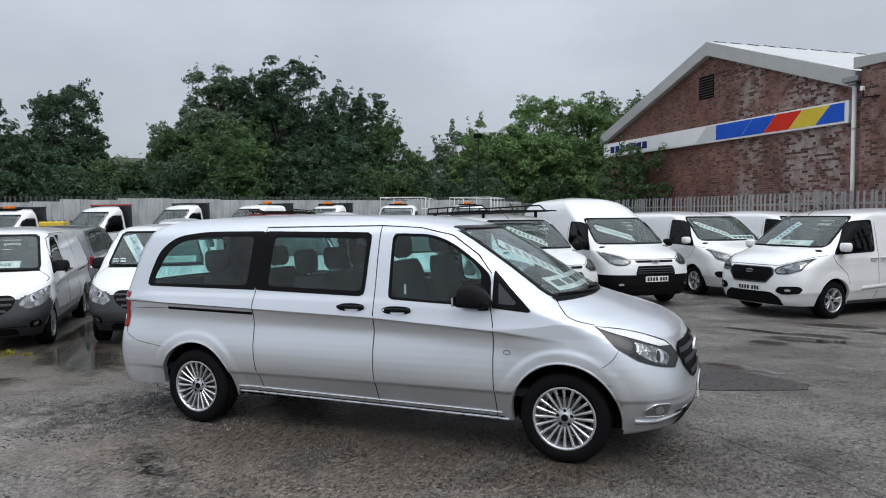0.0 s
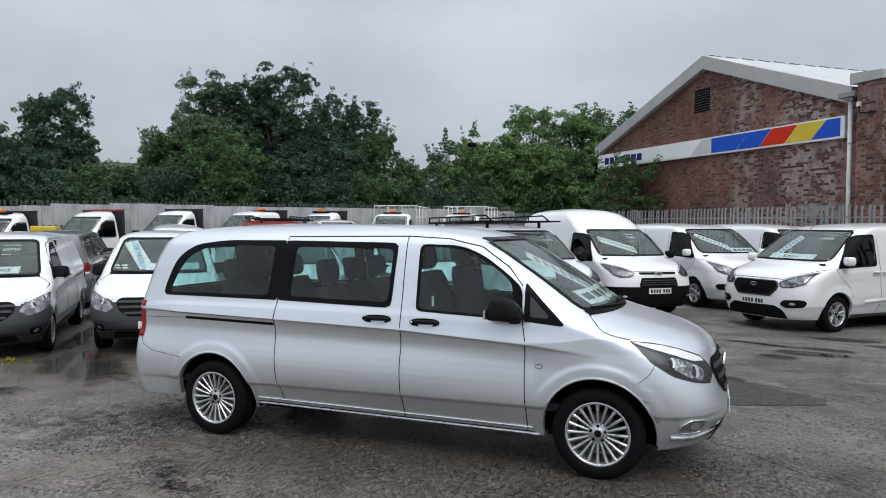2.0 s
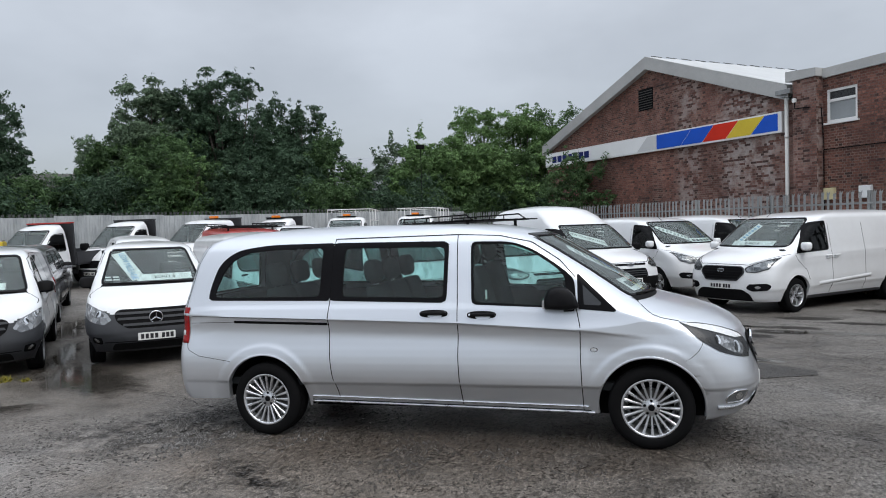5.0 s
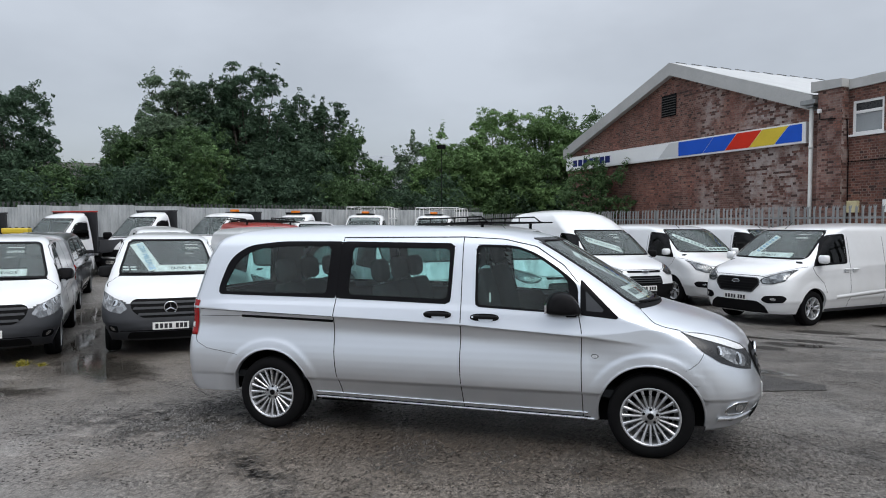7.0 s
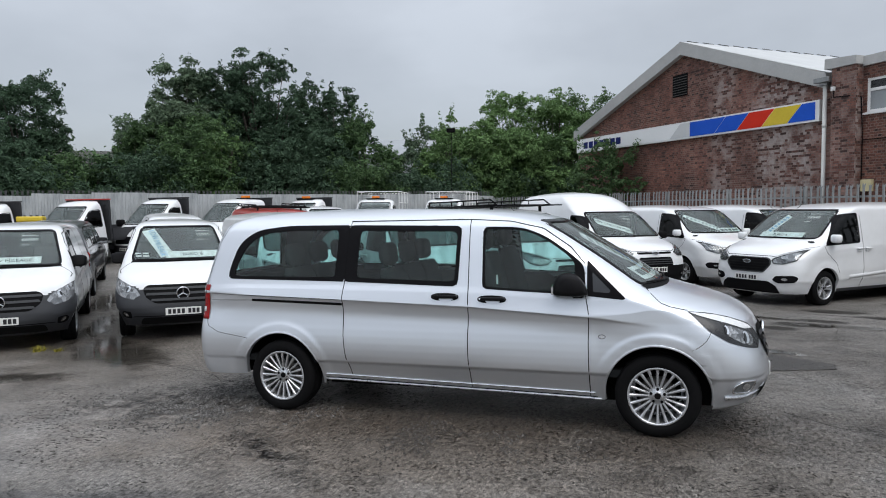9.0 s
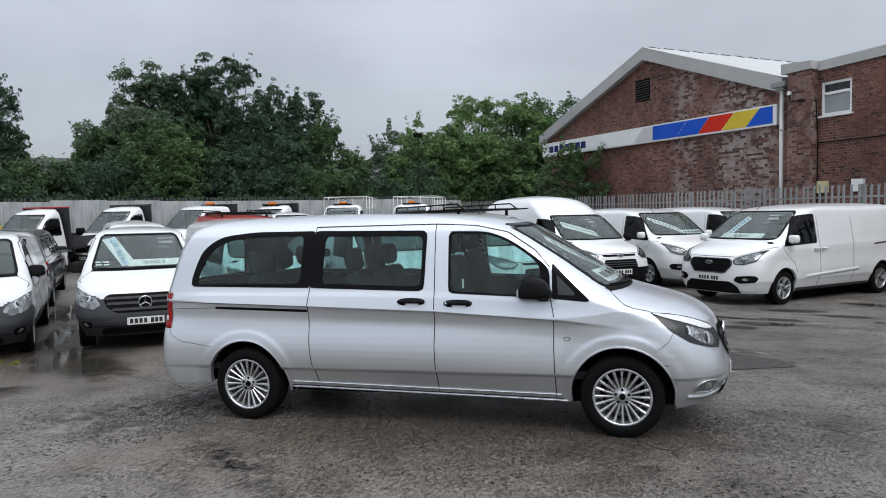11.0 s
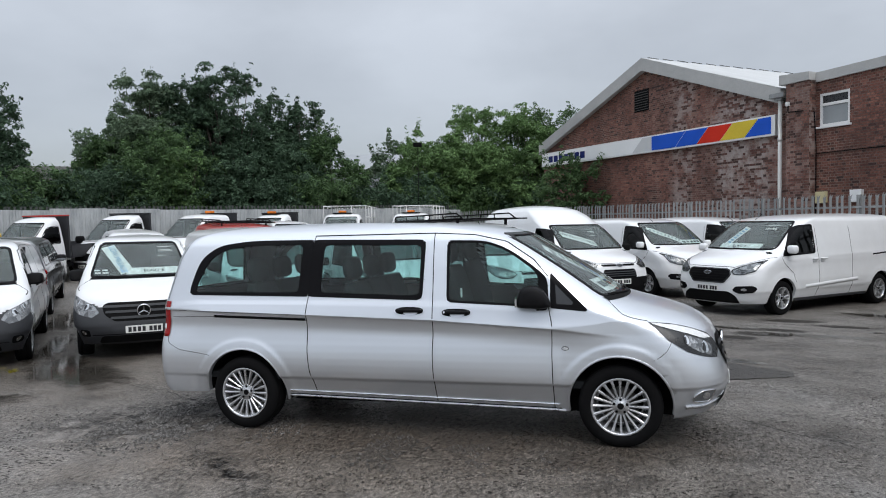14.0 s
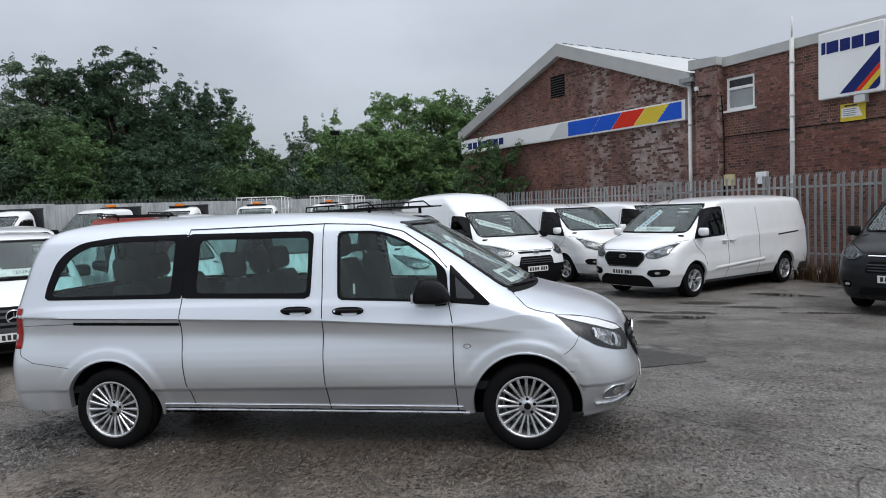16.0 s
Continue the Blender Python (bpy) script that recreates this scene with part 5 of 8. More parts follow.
# ---- mid-size panel vans with short noses ----
def custom_shape(wb, high):
    F, R = wb / 2, -wb / 2
    front = [(0.20, F + 0.88), (0.28, F + 0.955), (0.45, F + 0.985), (0.62, F + 0.985), (0.78, F + 0.975), (0.90, F + 0.945), (0.98, F + 0.89), (1.03, F + 0.82), (1.08, F + 0.71), (1.13, F + 0.57), (1.18, F + 0.40), (1.22, F + 0.27),
             (1.40, F + 0.02), (1.60, F - 0.27), (1.75, F - 0.50)]
    half = [(0.20, 0.93), (0.35, 0.96), (0.65, 0.985), (0.95, 0.985), (1.10, 0.965), (1.20, 0.950), (1.40, 0.920), (1.60, 0.885), (1.75, 0.855)]
    rear = [(0.25, R - 0.92), (0.40, R - 1.01), (0.60, R - 1.03), (1.2, R - 1.02), (1.75, R - 0.93)]
    if high:
        front += [(1.82, F - 0.62), (1.90, F - 0.78), (2.05, F - 1.02), (2.18, F - 1.30), (2.26, F - 1.60), (2.31, F - 2.0), (2.335, F - 2.4)]
        half += [(1.90, 0.825), (2.05, 0.785), (2.18, 0.70), (2.26, 0.56), (2.31, 0.36), (2.335, 0.15)]
        rear += [(2.05, R - 0.88), (2.18, R - 0.80), (2.26, R - 0.66), (2.31, R - 0.40), (2.335, R - 0.1)]
    else:
        front += [(1.80, F - 0.60), (1.85, F - 0.75), (1.89, F - 0.98), (1.93, F - 1.35), (1.955, F - 1.8), (1.97, F - 2.2)]
        half += [(1.81, 0.838), (1.86, 0.805), (1.90, 0.735), (1.935, 0.57), (1.957, 0.35), (1.97, 0.14)]
        rear += [(1.80, R - 0.92), (1.86, R - 0.88), (1.90, R - 0.80), (1.935, R - 0.62), (1.957, R - 0.33), (1.97, R)]
    cap = [(0.2, 0.5), (0.6, 0.55), (0.95, 0.60), (1.15, 0.58), (1.24, 0.44), (1.75, 0.38), (2.4, 0.4)]
    power = [(0.2, 2.7), (0.7, 2.7), (1.0, 2.4), (1.2, 2.3), (2.4, 2.4)]
    return Shape(front, rear, half, cap, power, 0.16, 3.2, ([(R - 1, 1.16), (0.3, 1.09), (F - 0.3, 1.03), (F + 0.4, 0.98)], 0.016, F + 0.5, 0.46), ((F, 0.33), (R, 0.33)), 0.395, 0.24)


def custom_screen(s):
    return rounded([(-0.83, 1.255), (0.83, 1.255), (0.715, 1.825), (-0.715, 1.825)], [0.10, 0.10, 0.09, 0.09])


def custom(m, wb, high, face, paint, label, wheels, dark_bumper=False, group="", strip=False):
    s = custom_shape(wb, high)
    F, R = wb / 2, -wb / 2
    van = thing("panel_van", m, label, "van", group)
    door = rounded([(F - 1.02, 1.17), (F + 0.02, 1.135), (F - 0.16, 1.34), (F - 0.42, 1.60), (F - 0.62, 1.735), (F - 1.02, 1.755)], [0.06, 0.04, 0.15, 0.2, 0.12, 0.05])
    door_g = rounded([(F - 0.985, 1.20), (F - 0.10, 1.175), (F - 0.20, 1.33), (F - 0.44, 1.575), (F - 0.63, 1.705), (F - 0.985, 1.72)], [0.05, 0.04, 0.15, 0.2, 0.12, 0.04])
    scr = custom_screen(s)
    arch = ((F, 0.33), (R, 0.33))

    def region(mid):
        x, y, z = mid.T
        out = np.full(len(x), "body", dtype="U20")
        out = np.where((z > 0.97) & (z < 1.235) & (x > F + 0.10) & (np.abs(y) < 0.82), "bonnet", out)
        out = np.where((x > F + 0.30) & (z < 0.66), "front_bumper", out)
        out = np.where((x < R - 0.60) & (z < 0.42), "rear_bumper", out)
        out = np.where((np.abs(x) < F - 0.40) & (z < 0.31), np.where(y > 0, "sill_left", "sill_right"), out)
        return out

    low = {"rear_bumper": M["plastic"], "sill_left": M["plastic"], "sill_right": M["plastic"]}
    if dark_bumper:
        low["front_bumper"] = M["matt"]
    shell(s, van, paint, low, [((-1, 1), door)], scr, arch, region, 0.03, 0.035, 100, 24)
    for side in (-1, 1):
        for ax in (F, R):
            arch_parts(s, van, paint, ax, 0.33, 0.395, side)
            wheels.fit(van, ax, 0.945, 0.33, side)
        window_parts(s, van, "door_window", door, door_g, M["darkglass"], side)
        for ln in ([(F - 1.09, 1.70), (F - 1.09, 1.2), (F - 1.12, 0.7), (F - 1.09, 0.30)], [(F + 0.05, 1.12), (F - 0.02, 1.0), (F - 0.30, 0.80), (F - 0.36, 0.62)], [(F - 2.25, 1.70), (F - 2.25, 0.30)]):
            raw("shut_line", *line_on_side(s, ln, 0.004, 0.0035, side), M["seam"], van)
        raw("slide_rail", *line_on_side(s, [(R - 0.55, 1.135), (R + 0.30, 1.09)], 0.03, 0.003, side), M["matt"], van, "black sliding door rail")
        raw("side_moulding", *line_on_side(s, [(R + 0.86, 0.60), (F - 0.68, 0.52)], 0.075, 0.005, side), paint, van)
        handle_parts(s, van, F - 0.98, 1.06, side, paint, 0.2, paint)
        handle_parts(s, van, F - 1.24, 1.06, side, paint, 0.2, paint)
        mirror_parts(s, van, F - 0.16, 1.27, side, paint if face == "new" else M["matt"], 0.82, 0.04)
        if face == "new":
            lp = [(0.49, 0.865), (0.55, 0.805), (0.72, 0.805), (0.88, 0.87), (0.915, 1.085), (0.85, 1.065), (0.69, 0.99), (0.53, 0.915)]
        else:
            lp = [(0.50, 0.93), (0.62, 0.855), (0.80, 0.845), (0.90, 0.90), (0.945, 1.03), (0.935, 1.11), (0.85, 1.09), (0.68, 1.03)]
        lp = lp if side > 0 else mirror_y(lp)
        hl = raw("headlamp", *front_grid(s, rounded(lp, 0.02), 0.004, 18, 14), M["facet"], van, "clear headlamp")
        inn = shrink(resample(rounded(lp, 0.02), 60), 0.03)
        c = np.mean(np.array(lp), 0)
        for dy, r in ((-0.09, 0.034), (0.07, 0.040)):
            cy, cz = c[0] + side * dy, c[1] + dy * 0.45 - 0.005
            ring = [(cy + r * math.cos(a), cz + r * math.sin(a)) for a in np.linspace(0, math.tau, 24, endpoint=False)]
            raw("lamp_bowl", *front_grid(s, ring, 0.008, 8, 8), M["lampgrey"], hl)
        raw("lamp_rim", *front_ring(s, resample(rounded(lp, 0.02), 60), shrink(resample(rounded(lp, 0.02), 60), 0.014), 0.010, 60), M["lampdark"], hl)
        lens = raw("lens", *front_grid(s, shrink(resample(rounded(lp, 0.02), 60), -0.006), 0.02, 18, 14), M["clear"], hl)
        lens.visible_shadow = False
        fp = [(0.53, 0.50), (0.64, 0.445), (0.88, 0.46), (0.925, 0.55), (0.88, 0.60), (0.60, 0.585)] if face == "new" else [(0.66, 0.42), (0.80, 0.42), (0.82, 0.52), (0.66, 0.52)]
        fp = fp if side > 0 else mirror_y(fp)
        fg = raw("fog_lamp", *front_grid(s, rounded(fp, 0.03), 0.005, 10, 12), M["black"], van, "black-framed fog lamp")
        c = np.mean(np.array(fp), 0)
        ring = [(c[0] + 0.05 * math.cos(a), c[1] + 0.025 * math.sin(a)) for a in np.linspace(0, math.tau, 20, endpoint=False)]
        raw("fog_bowl", *front_grid(s, ring, 0.010, 8, 8), M["lampinner"], fg)
    if face == "new":
        gr = rounded([(-0.36, 0.63), (0.36, 0.63), (0.50, 0.79), (0.47, 0.895), (0.40, 0.92), (-0.40, 0.92), (-0.47, 0.895), (-0.50, 0.79)], 0.03)
        inner = shrink(resample(gr, 90), 0.02)
        g = raw("grille", *front_grid(s, gr, 0.004, 18, 24), M["black"], van, "black slatted grille")
        raw("grille_surround", *front_ring(s, resample(gr, 90), inner, 0.016), M["lampdark"], g)
        for z in (0.665, 0.715, 0.765, 0.815, 0.865):
            h = float(np.interp(z, [0.63, 0.79, 0.92], [0.35, 0.47, 0.40]))
            raw("slat", *front_grid(s, [(-h, z - 0.009), (h, z - 0.009), (h, z + 0.009), (-h, z + 0.009)], 0.018, 3, 20), M["matt"], g)
        it = rounded([(-0.66, 0.25), (0.66, 0.25), (0.60, 0.39), (0.46, 0.475), (-0.46, 0.475), (-0.60, 0.39)], 0.03)
        bz, pz = 0.835, 0.53
    else:
        gr = rounded([(-0.42, 0.905), (0.42, 0.905), (0.44, 0.95), (-0.44, 0.95)], 0.02)
        g = raw("grille", *front_grid(s, gr, 0.006, 5, 24), M["black"], van, "slim black grille")
        if strip:
            for y0, y1 in ((-0.42, -0.11), (0.11, 0.42)):
                raw("grille_strip", *front_grid(s, [(y0, 0.918), (y1, 0.918), (y1, 0.934), (y0, 0.934)], 0.016, 3, 10), M["chrome"], g, "chrome strip")
        lowg = rounded([(-0.46, 0.66), (0.46, 0.66), (0.40, 0.84), (-0.40, 0.84)], 0.04)
        g2 = raw("lower_grille", *front_grid(s, lowg, 0.006, 12, 24), M["black"], van)
        for z in (0.70, 0.745, 0.79):
            raw("slat", *front_grid(s, [(-0.42, z - 0.009), (0.42, z - 0.009), (0.41, z + 0.009), (-0.41, z + 0.009)], 0.018, 3, 20), M["plastic"], g2)
        it = rounded([(-0.56, 0.32), (0.56, 0.32), (0.50, 0.44), (-0.50, 0.44)], 0.04)
        bz, pz = 0.925, 0.575
    raw("lower_intake", *front_grid(s, it, 0.004, 10, 24), M["matt"], van)
    rim = [(0.965, 1.135), (0.885, 1.108), (0.70, 1.018), (0.53, 0.938), (0.44, 0.948)] if face == "new" else [(0.955, 1.125), (0.85, 1.102), (0.68, 1.043), (0.50, 0.962), (0.42, 0.968)]
    raw("bonnet_line", *line_on_front(s, [(-y, z) for y, z in rim] + rim[::-1], 0.008, 0.002), M["seam"], van)
    ring = [(0.085 * math.cos(a), bz + 0.036 * math.sin(a)) for a in np.linspace(0, math.tau, 28, endpoint=False)]
    bd = raw("badge", *front_grid(s, ring, 0.024, 10, 10), M["chrome"], van, "oval badge")
    raw("badge_field", *front_grid(s, shrink(ring, 0.007), 0.027, 10, 10), M["lampdark"], bd)
    plate_parts(van, float(s.X(0, pz)) + 0.016, 0, pz)
    screen_parts(s, van, scr, M["wetglass"], 0.03)
    wiper_parts(s, van, 0.66, -0.02, 1.262, 1.285)
    wiper_parts(s, van, -0.02, -0.62, 1.262, 1.285)
    part("underbody", boxes((R - 0.8, R + 0.45, -0.62, 0.62, 0.22, 0.5), (R + 0.45, F - 0.45, -0.80, 0.80, 0.24, 0.5), (F - 0.45, F + 0.6, -0.6, 0.6, 0.22, 0.5)), M["matt"], van)
    part("cabin_floor", boxes((F - 1.3, F + 0.1, -0.86, 0.86, 0.55, 0.6)), M["liner"], van)
    raw("dashboard", *soft_box(F - 0.02, 0, 0.95, 0.5, 1.7, 0.27, 0.1), M["liner"], van)
    for y in (-0.45, 0.1, 0.5):
        seat_parts(van, F - 0.78, y, 0.80, 0.46, tall=0.60)
    part("bulkhead", boxes((F - 1.22, F - 1.19, -0.80, 0.80, 0.5, 1.70)), M["liner"], van)
    bm = bmesh.new()
    if high:
        return van, s
    tube(bm, (F - 0.72, -0.2, z_roof(s, F - 0.78, -0.2) - 0.01), (F - 0.95, -0.2, z_roof(s, F - 0.78, -0.2) + 0.12), 0.006, 0.003, 6)
    part("aerial", bm, M["matt"], van)
    return van, s

# ---- the yard ----
def ground_z(x, y):
    e = np.asarray(x, float) - 1.715
    fall = 0.0195 * np.where(e < 0, np.maximum(e, -15.0), 0)
    rise = 0.045 * np.clip(np.asarray(y, float) - 7, 0, 9) * np.clip((-np.asarray(x, float) - 3) / 6, 0, 1)
    return fall - 0.003 * np.clip(y, 0, 40) + rise


def build_ground():
    ax = np.concatenate([[-900, -400, -200, -100, -60, -45], np.arange(-34, 26.01, 0.4), [32, 45, 70, 120, 250, 500, 900]])
    ay = np.concatenate([[-900, -400, -150, -60, -30, -20], np.arange(-12, 44.01, 0.4), [52, 70, 110, 200, 450, 900]])
    X, Y = np.meshgrid(ax, ay, indexing="ij")
    Z = ground_z(X, Y)
    v = np.stack([X, Y, Z], -1).reshape(-1, 3)
    near = (np.abs(v[:, 0]) < 30) & (np.abs(v[:, 1]) < 40)
    wob = np.array([noise.noise(Vector((p[0] * 0.55, p[1] * 0.55, 3.1))) * 0.016 + noise.noise(Vector((p[0] * 1.7, p[1] * 1.7, 7.7))) * 0.006 if k else 0.0 for p, k in zip(v, near)])
    v[:, 2] += np.minimum(wob, 0.0)
    nx, ny = len(ax), len(ay)
    f = [(i * ny + j, (i + 1) * ny + j, (i + 1) * ny + j + 1, i * ny + j + 1) for i in range(nx - 1) for j in range(ny - 1)]
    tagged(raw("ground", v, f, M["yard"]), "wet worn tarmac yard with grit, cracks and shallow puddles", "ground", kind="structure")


build_ground()

# wall line of the building: s runs away along the gable, z up
WALL_O, WALL_D, WALL_N = Vector((6.133, 17.456, 0)), Vector((-0.629, 0.777, 0)).normalized(), Vector((-0.777, -0.629, 0)).normalized()


def wall_at(s, z, out=0.0):
    p = WALL_O + WALL_D * (s * 1.02) + WALL_N * out
    return Vector((p.x, p.y, z))


WALL_M = Matrix(((-WALL_D.x * 1.02, -WALL_N.x, 0, WALL_O.x), (-WALL_D.y * 1.02, -WALL_N.y, 0, WALL_O.y), (0, 0, 1, 0), (0, 0, 0, 1)))
# in WALL_M's frame x = -s along the wall to the near end, y into the building, z up


def prism(poly, y0, y1):
    """A slab cut to an outline in the wall's own plane."""
    k = len(poly)
    v = [(x, y0, z) for x, z in poly] + [(x, y1, z) for x, z in poly]
    f = [tuple(range(k)), tuple(range(2 * k - 1, k - 1, -1))] + [(i, k + i, k + (i + 1) % k, (i + 1) % k) for i in range(k)]
    return v, f


def uv_wall(ob):
    me = ob.data
    lay = me.uv_layers.new(name="UVMap")
    for p in me.polygons:
        for li in p.loop_indices:
            co = me.vertices[me.loops[li].vertex_index].co
            lay.data[li].uv = (co.x + co.y, co.z) if abs(p.normal.y) > 0.5 else (co.y + co.x * 0.0, co.z)
    return ob



WALL_END = 8.2


def build_works():
    b = thing("industrial_unit", WALL_M, "red brick workshop with a low gable and grey fascia", "building", kind="")
    base = -0.6
    uv_wall(raw("wall", *prism([(-12.9, base), (-5.72, base), (-5.72, 7.80), (-12.9, 5.25)], 0.0, 0.25), M["brick"], b, "weathered red brick gable", smooth=False))
    uv_wall(raw("wall", *prism([(-5.72, base), (0.62, base), (0.62, 5.45), (-5.72, 7.80)], 0.0, 0.25), M["brickold"], b, "whitened red brick gable", smooth=False))
    # fascia boards up both slopes
    for name, a, c in (("fascia", (-13.0, 5.06), (-5.73, 7.58)), ("fascia", (0.40, 5.29), (-5.73, 7.58))):
        poly = [a, c, (c[0], c[1] + 0.48), (a[0], a[1] + 0.45)]
        raw(name, *prism(poly, -0.22, 0.05), M["capping"], b, smooth=False)
    # roof sheets
    for x0, x1, z0, z1 in ((-13.0, -5.73, 5.5, 8.05), (0.40, -5.73, 5.76, 8.05)):
        v, f = [], []
        n = 60
        for i in range(n + 1):
            y = -0.15 + i * 30 / n
            rib = 0.03 if i % 2 else 0.0
            v += [(x0, y, z0 + rib), (x1, y, z1 + rib)]
        f = [(2 * i, 2 * i + 1, 2 * i + 3, 2 * i + 2) for i in range(n)]
        raw("roof", v, f, M["roofsheet"], b, "pale profiled roof sheets", smooth=False)
    uv_wall(raw("wall", *prism([(-12.9, base), (-12.65, base), (-12.65, 5.2), (-12.9, 5.2)], 0.25, 30), M["brick"], b, smooth=False))
    uv_wall(raw("wall", *prism([(WALL_END - 0.25, base), (WALL_END, base), (WALL_END, 5.78), (WALL_END - 0.25, 5.78)], 0.25, 25), M["brick"], b, smooth=False))
    bm = bmesh.new()
    for i in range(40):
        tube(bm, (-5.73, 0.1 + i * 0.74, 8.10), (-5.73, 0.62 + i * 0.74, 8.08), 0.016, seg=5)
    part("ridge_cap", bm, M["dullsteel"], b, "dark ridge capping pieces")
    # louvred vent high in the gable
    v = part("vent", boxes((-6.36, -5.56, -0.02, 0.06, 6.07, 6.90)), M["seam"], b, "dark louvred vent")
    for i in range(8):
        z = 6.12 + i * 0.095
        bm = bmesh.new()
        box(bm, -6.34, -5.58, -0.05, 0.03, z, z + 0.02)
        part("louvre", bm, M["shedroof"], v)
    # brick pier, two-storey block beside it
    uv_wall(raw("pier", *prism([(0.64, base), (1.40, base), (1.40, 5.80), (0.64, 5.80)], -0.28, 0.3), M["brickold"], b, "brick corner pier", smooth=False))
    raw("pier_cap", *prism([(0.46, 5.80), (1.44, 5.80), (1.44, 6.03), (0.46, 6.10)], -0.36, 0.6), M["capping"], b, smooth=False)
    win, walls = (1.51, 2.41, 4.45, 5.39), []
    for poly in ([(1.40, base), (win[0], base), (win[0], 5.78), (1.40, 5.78)], [(win[1], base), (WALL_END, base), (WALL_END, 5.88), (win[1], 5.80)],
                 [(win[0], base), (win[1], base), (win[1], win[2]), (win[0], win[2])], [(win[0], win[3]), (win[1], win[3]), (win[1], 5.78), (win[0], 5.78)]):
        block = uv_wall(raw("wall", *prism(poly, 0.0, 0.25), M["brick"], b, "red brick two-storey wall", smooth=False))
        walls.append(block)
    raw("parapet", *prism([(1.44, 5.74), (WALL_END, 5.87), (WALL_END, 6.12), (1.44, 6.01)], -0.08, 0.35), M["capping"], b, "grey metal parapet capping", smooth=False)
    raw("flat_roof", [(1.12, 0.3, 5.9), (WALL_END, 0.3, 5.9), (WALL_END, 25, 5.9), (1.12, 25, 5.9)], [(0, 1, 2, 3)], M["roofsheet"], b)
    # white window: fixed light below, opening light above
    w = thing_part_window(b, *win)
    # drainpipes
    bm = bmesh.new()
    tube(bm, (0.37, -0.20, base), (0.37, -0.20, 5.42), 0.058, seg=12)
    for z in (1.6, 4.16):
        tube(bm, (0.37, -0.20, z), (0.37, -0.20, z + 0.10), 0.068, seg=12)
    p = part("drainpipe", bm, M["pipe"], b, "white drainpipe with hopper", smooth=True)
    part("hopper", boxes((0.12, 0.62, -0.38, -0.02, 5.46, 5.60), (0.24, 0.50, -0.30, -0.06, 5.38, 5.46)), M["galv"], p, bevel=0.01)
    bm = bmesh.new()
    tube(bm, (3.61, -0.16, base), (3.61, -0.16, 6.06), 0.058, seg=12)
    tube(bm, (3.61, -0.16, 6.06), (3.61, -0.16, 6.64), 0.024, 0.018, seg=8)
    for z in (2.2, 3.32, 3.98, 4.54, 5.40):
        tube(bm, (3.61, -0.16, z), (3.61, -0.16, z + 0.08), 0.068, seg=12)
    part("drainpipe", bm, M["pipe"], b, "tall white soil pipe", smooth=True)
    # cables and boxes
    bm = bmesh.new()
    pipe_run(bm, [(0.72, -0.30, 5.18), (0.72, -0.30, 4.98), (1.18, -0.30, 4.95), (1.42, -0.10, 4.90), (1.44, -0.03, 3.70), (5.6, -0.03, 3.69), (WALL_END - 0.2, -0.03, 3.70)], 0.016, 6)
    part("cable", bm, M["seam"], b)
    bm = bmesh.new()
    pipe_run(bm, [(1.43, -0.03, 3.7), (1.43, -0.03, 1.4)], 0.012, 6)
    part("cable", bm, M["seam"], b)
    part("junction_box", boxes((0.67, 0.77, -0.36, -0.28, 5.16, 5.28)), M["upvc"], b, bevel=0.008)
    part("vent_box", boxes((1.47, 1.78, -0.12, 0.0, 2.26, 2.59)), plain("cream_box", (0.62, 0.55, 0.32), 0.5), b, "cream wall vent box", bevel=0.012)
    part("vent_box", boxes((2.50, 2.83, -0.12, 0.0, 2.26, 2.60)), M["signwhite"], b, "off-white wall vent box", bevel=0.012)
    return b, walls[1]


def thing_part_window(b, x0, x1, z0, z1):
    bm = bmesh.new()
    t = 0.07
    box(bm, x0, x1, 0.02, 0.10, z0, z0 + t)
    box(bm, x0, x1, 0.02, 0.10, z1 - t, z1)
    box(bm, x0, x0 + t, 0.022, 0.098, z0 + t, z1 - t)
    box(bm, x1 - t, x1, 0.022, 0.098, z0 + t, z1 - t)
    box(bm, x0 + t, x1 - t, 0.018, 0.10, z0 + 0.58, z0 + 0.66)
    w = part("window", bm, M["upvc"], b, "white framed window with a top light", bevel=0.006)
    part("sill", boxes((x0 - 0.06, x1 + 0.06, -0.08, 0.05, z0 - 0.06, z0 - 0.002)), M["upvc"], w, bevel=0.006)
    part("pane", boxes((x0 + t, x1 - t, 0.055, 0.06, z0 + t, z0 + 0.58)), plain("frosted_glass", (0.28, 0.30, 0.31), 0.2, 0, 0.1, 2), w)
    part("pane", boxes((x0 + t, x1 - t, 0.055, 0.06, z0 + 0.66, z1 - t)), M["lampdark"], w)
    return w


works, YARD_WALL = build_works()


def quad_prism(poly, y0, y1, name, material, parent, label=""):
    return raw(name, *prism(poly, y0, y1), material, parent, label, smooth=False)


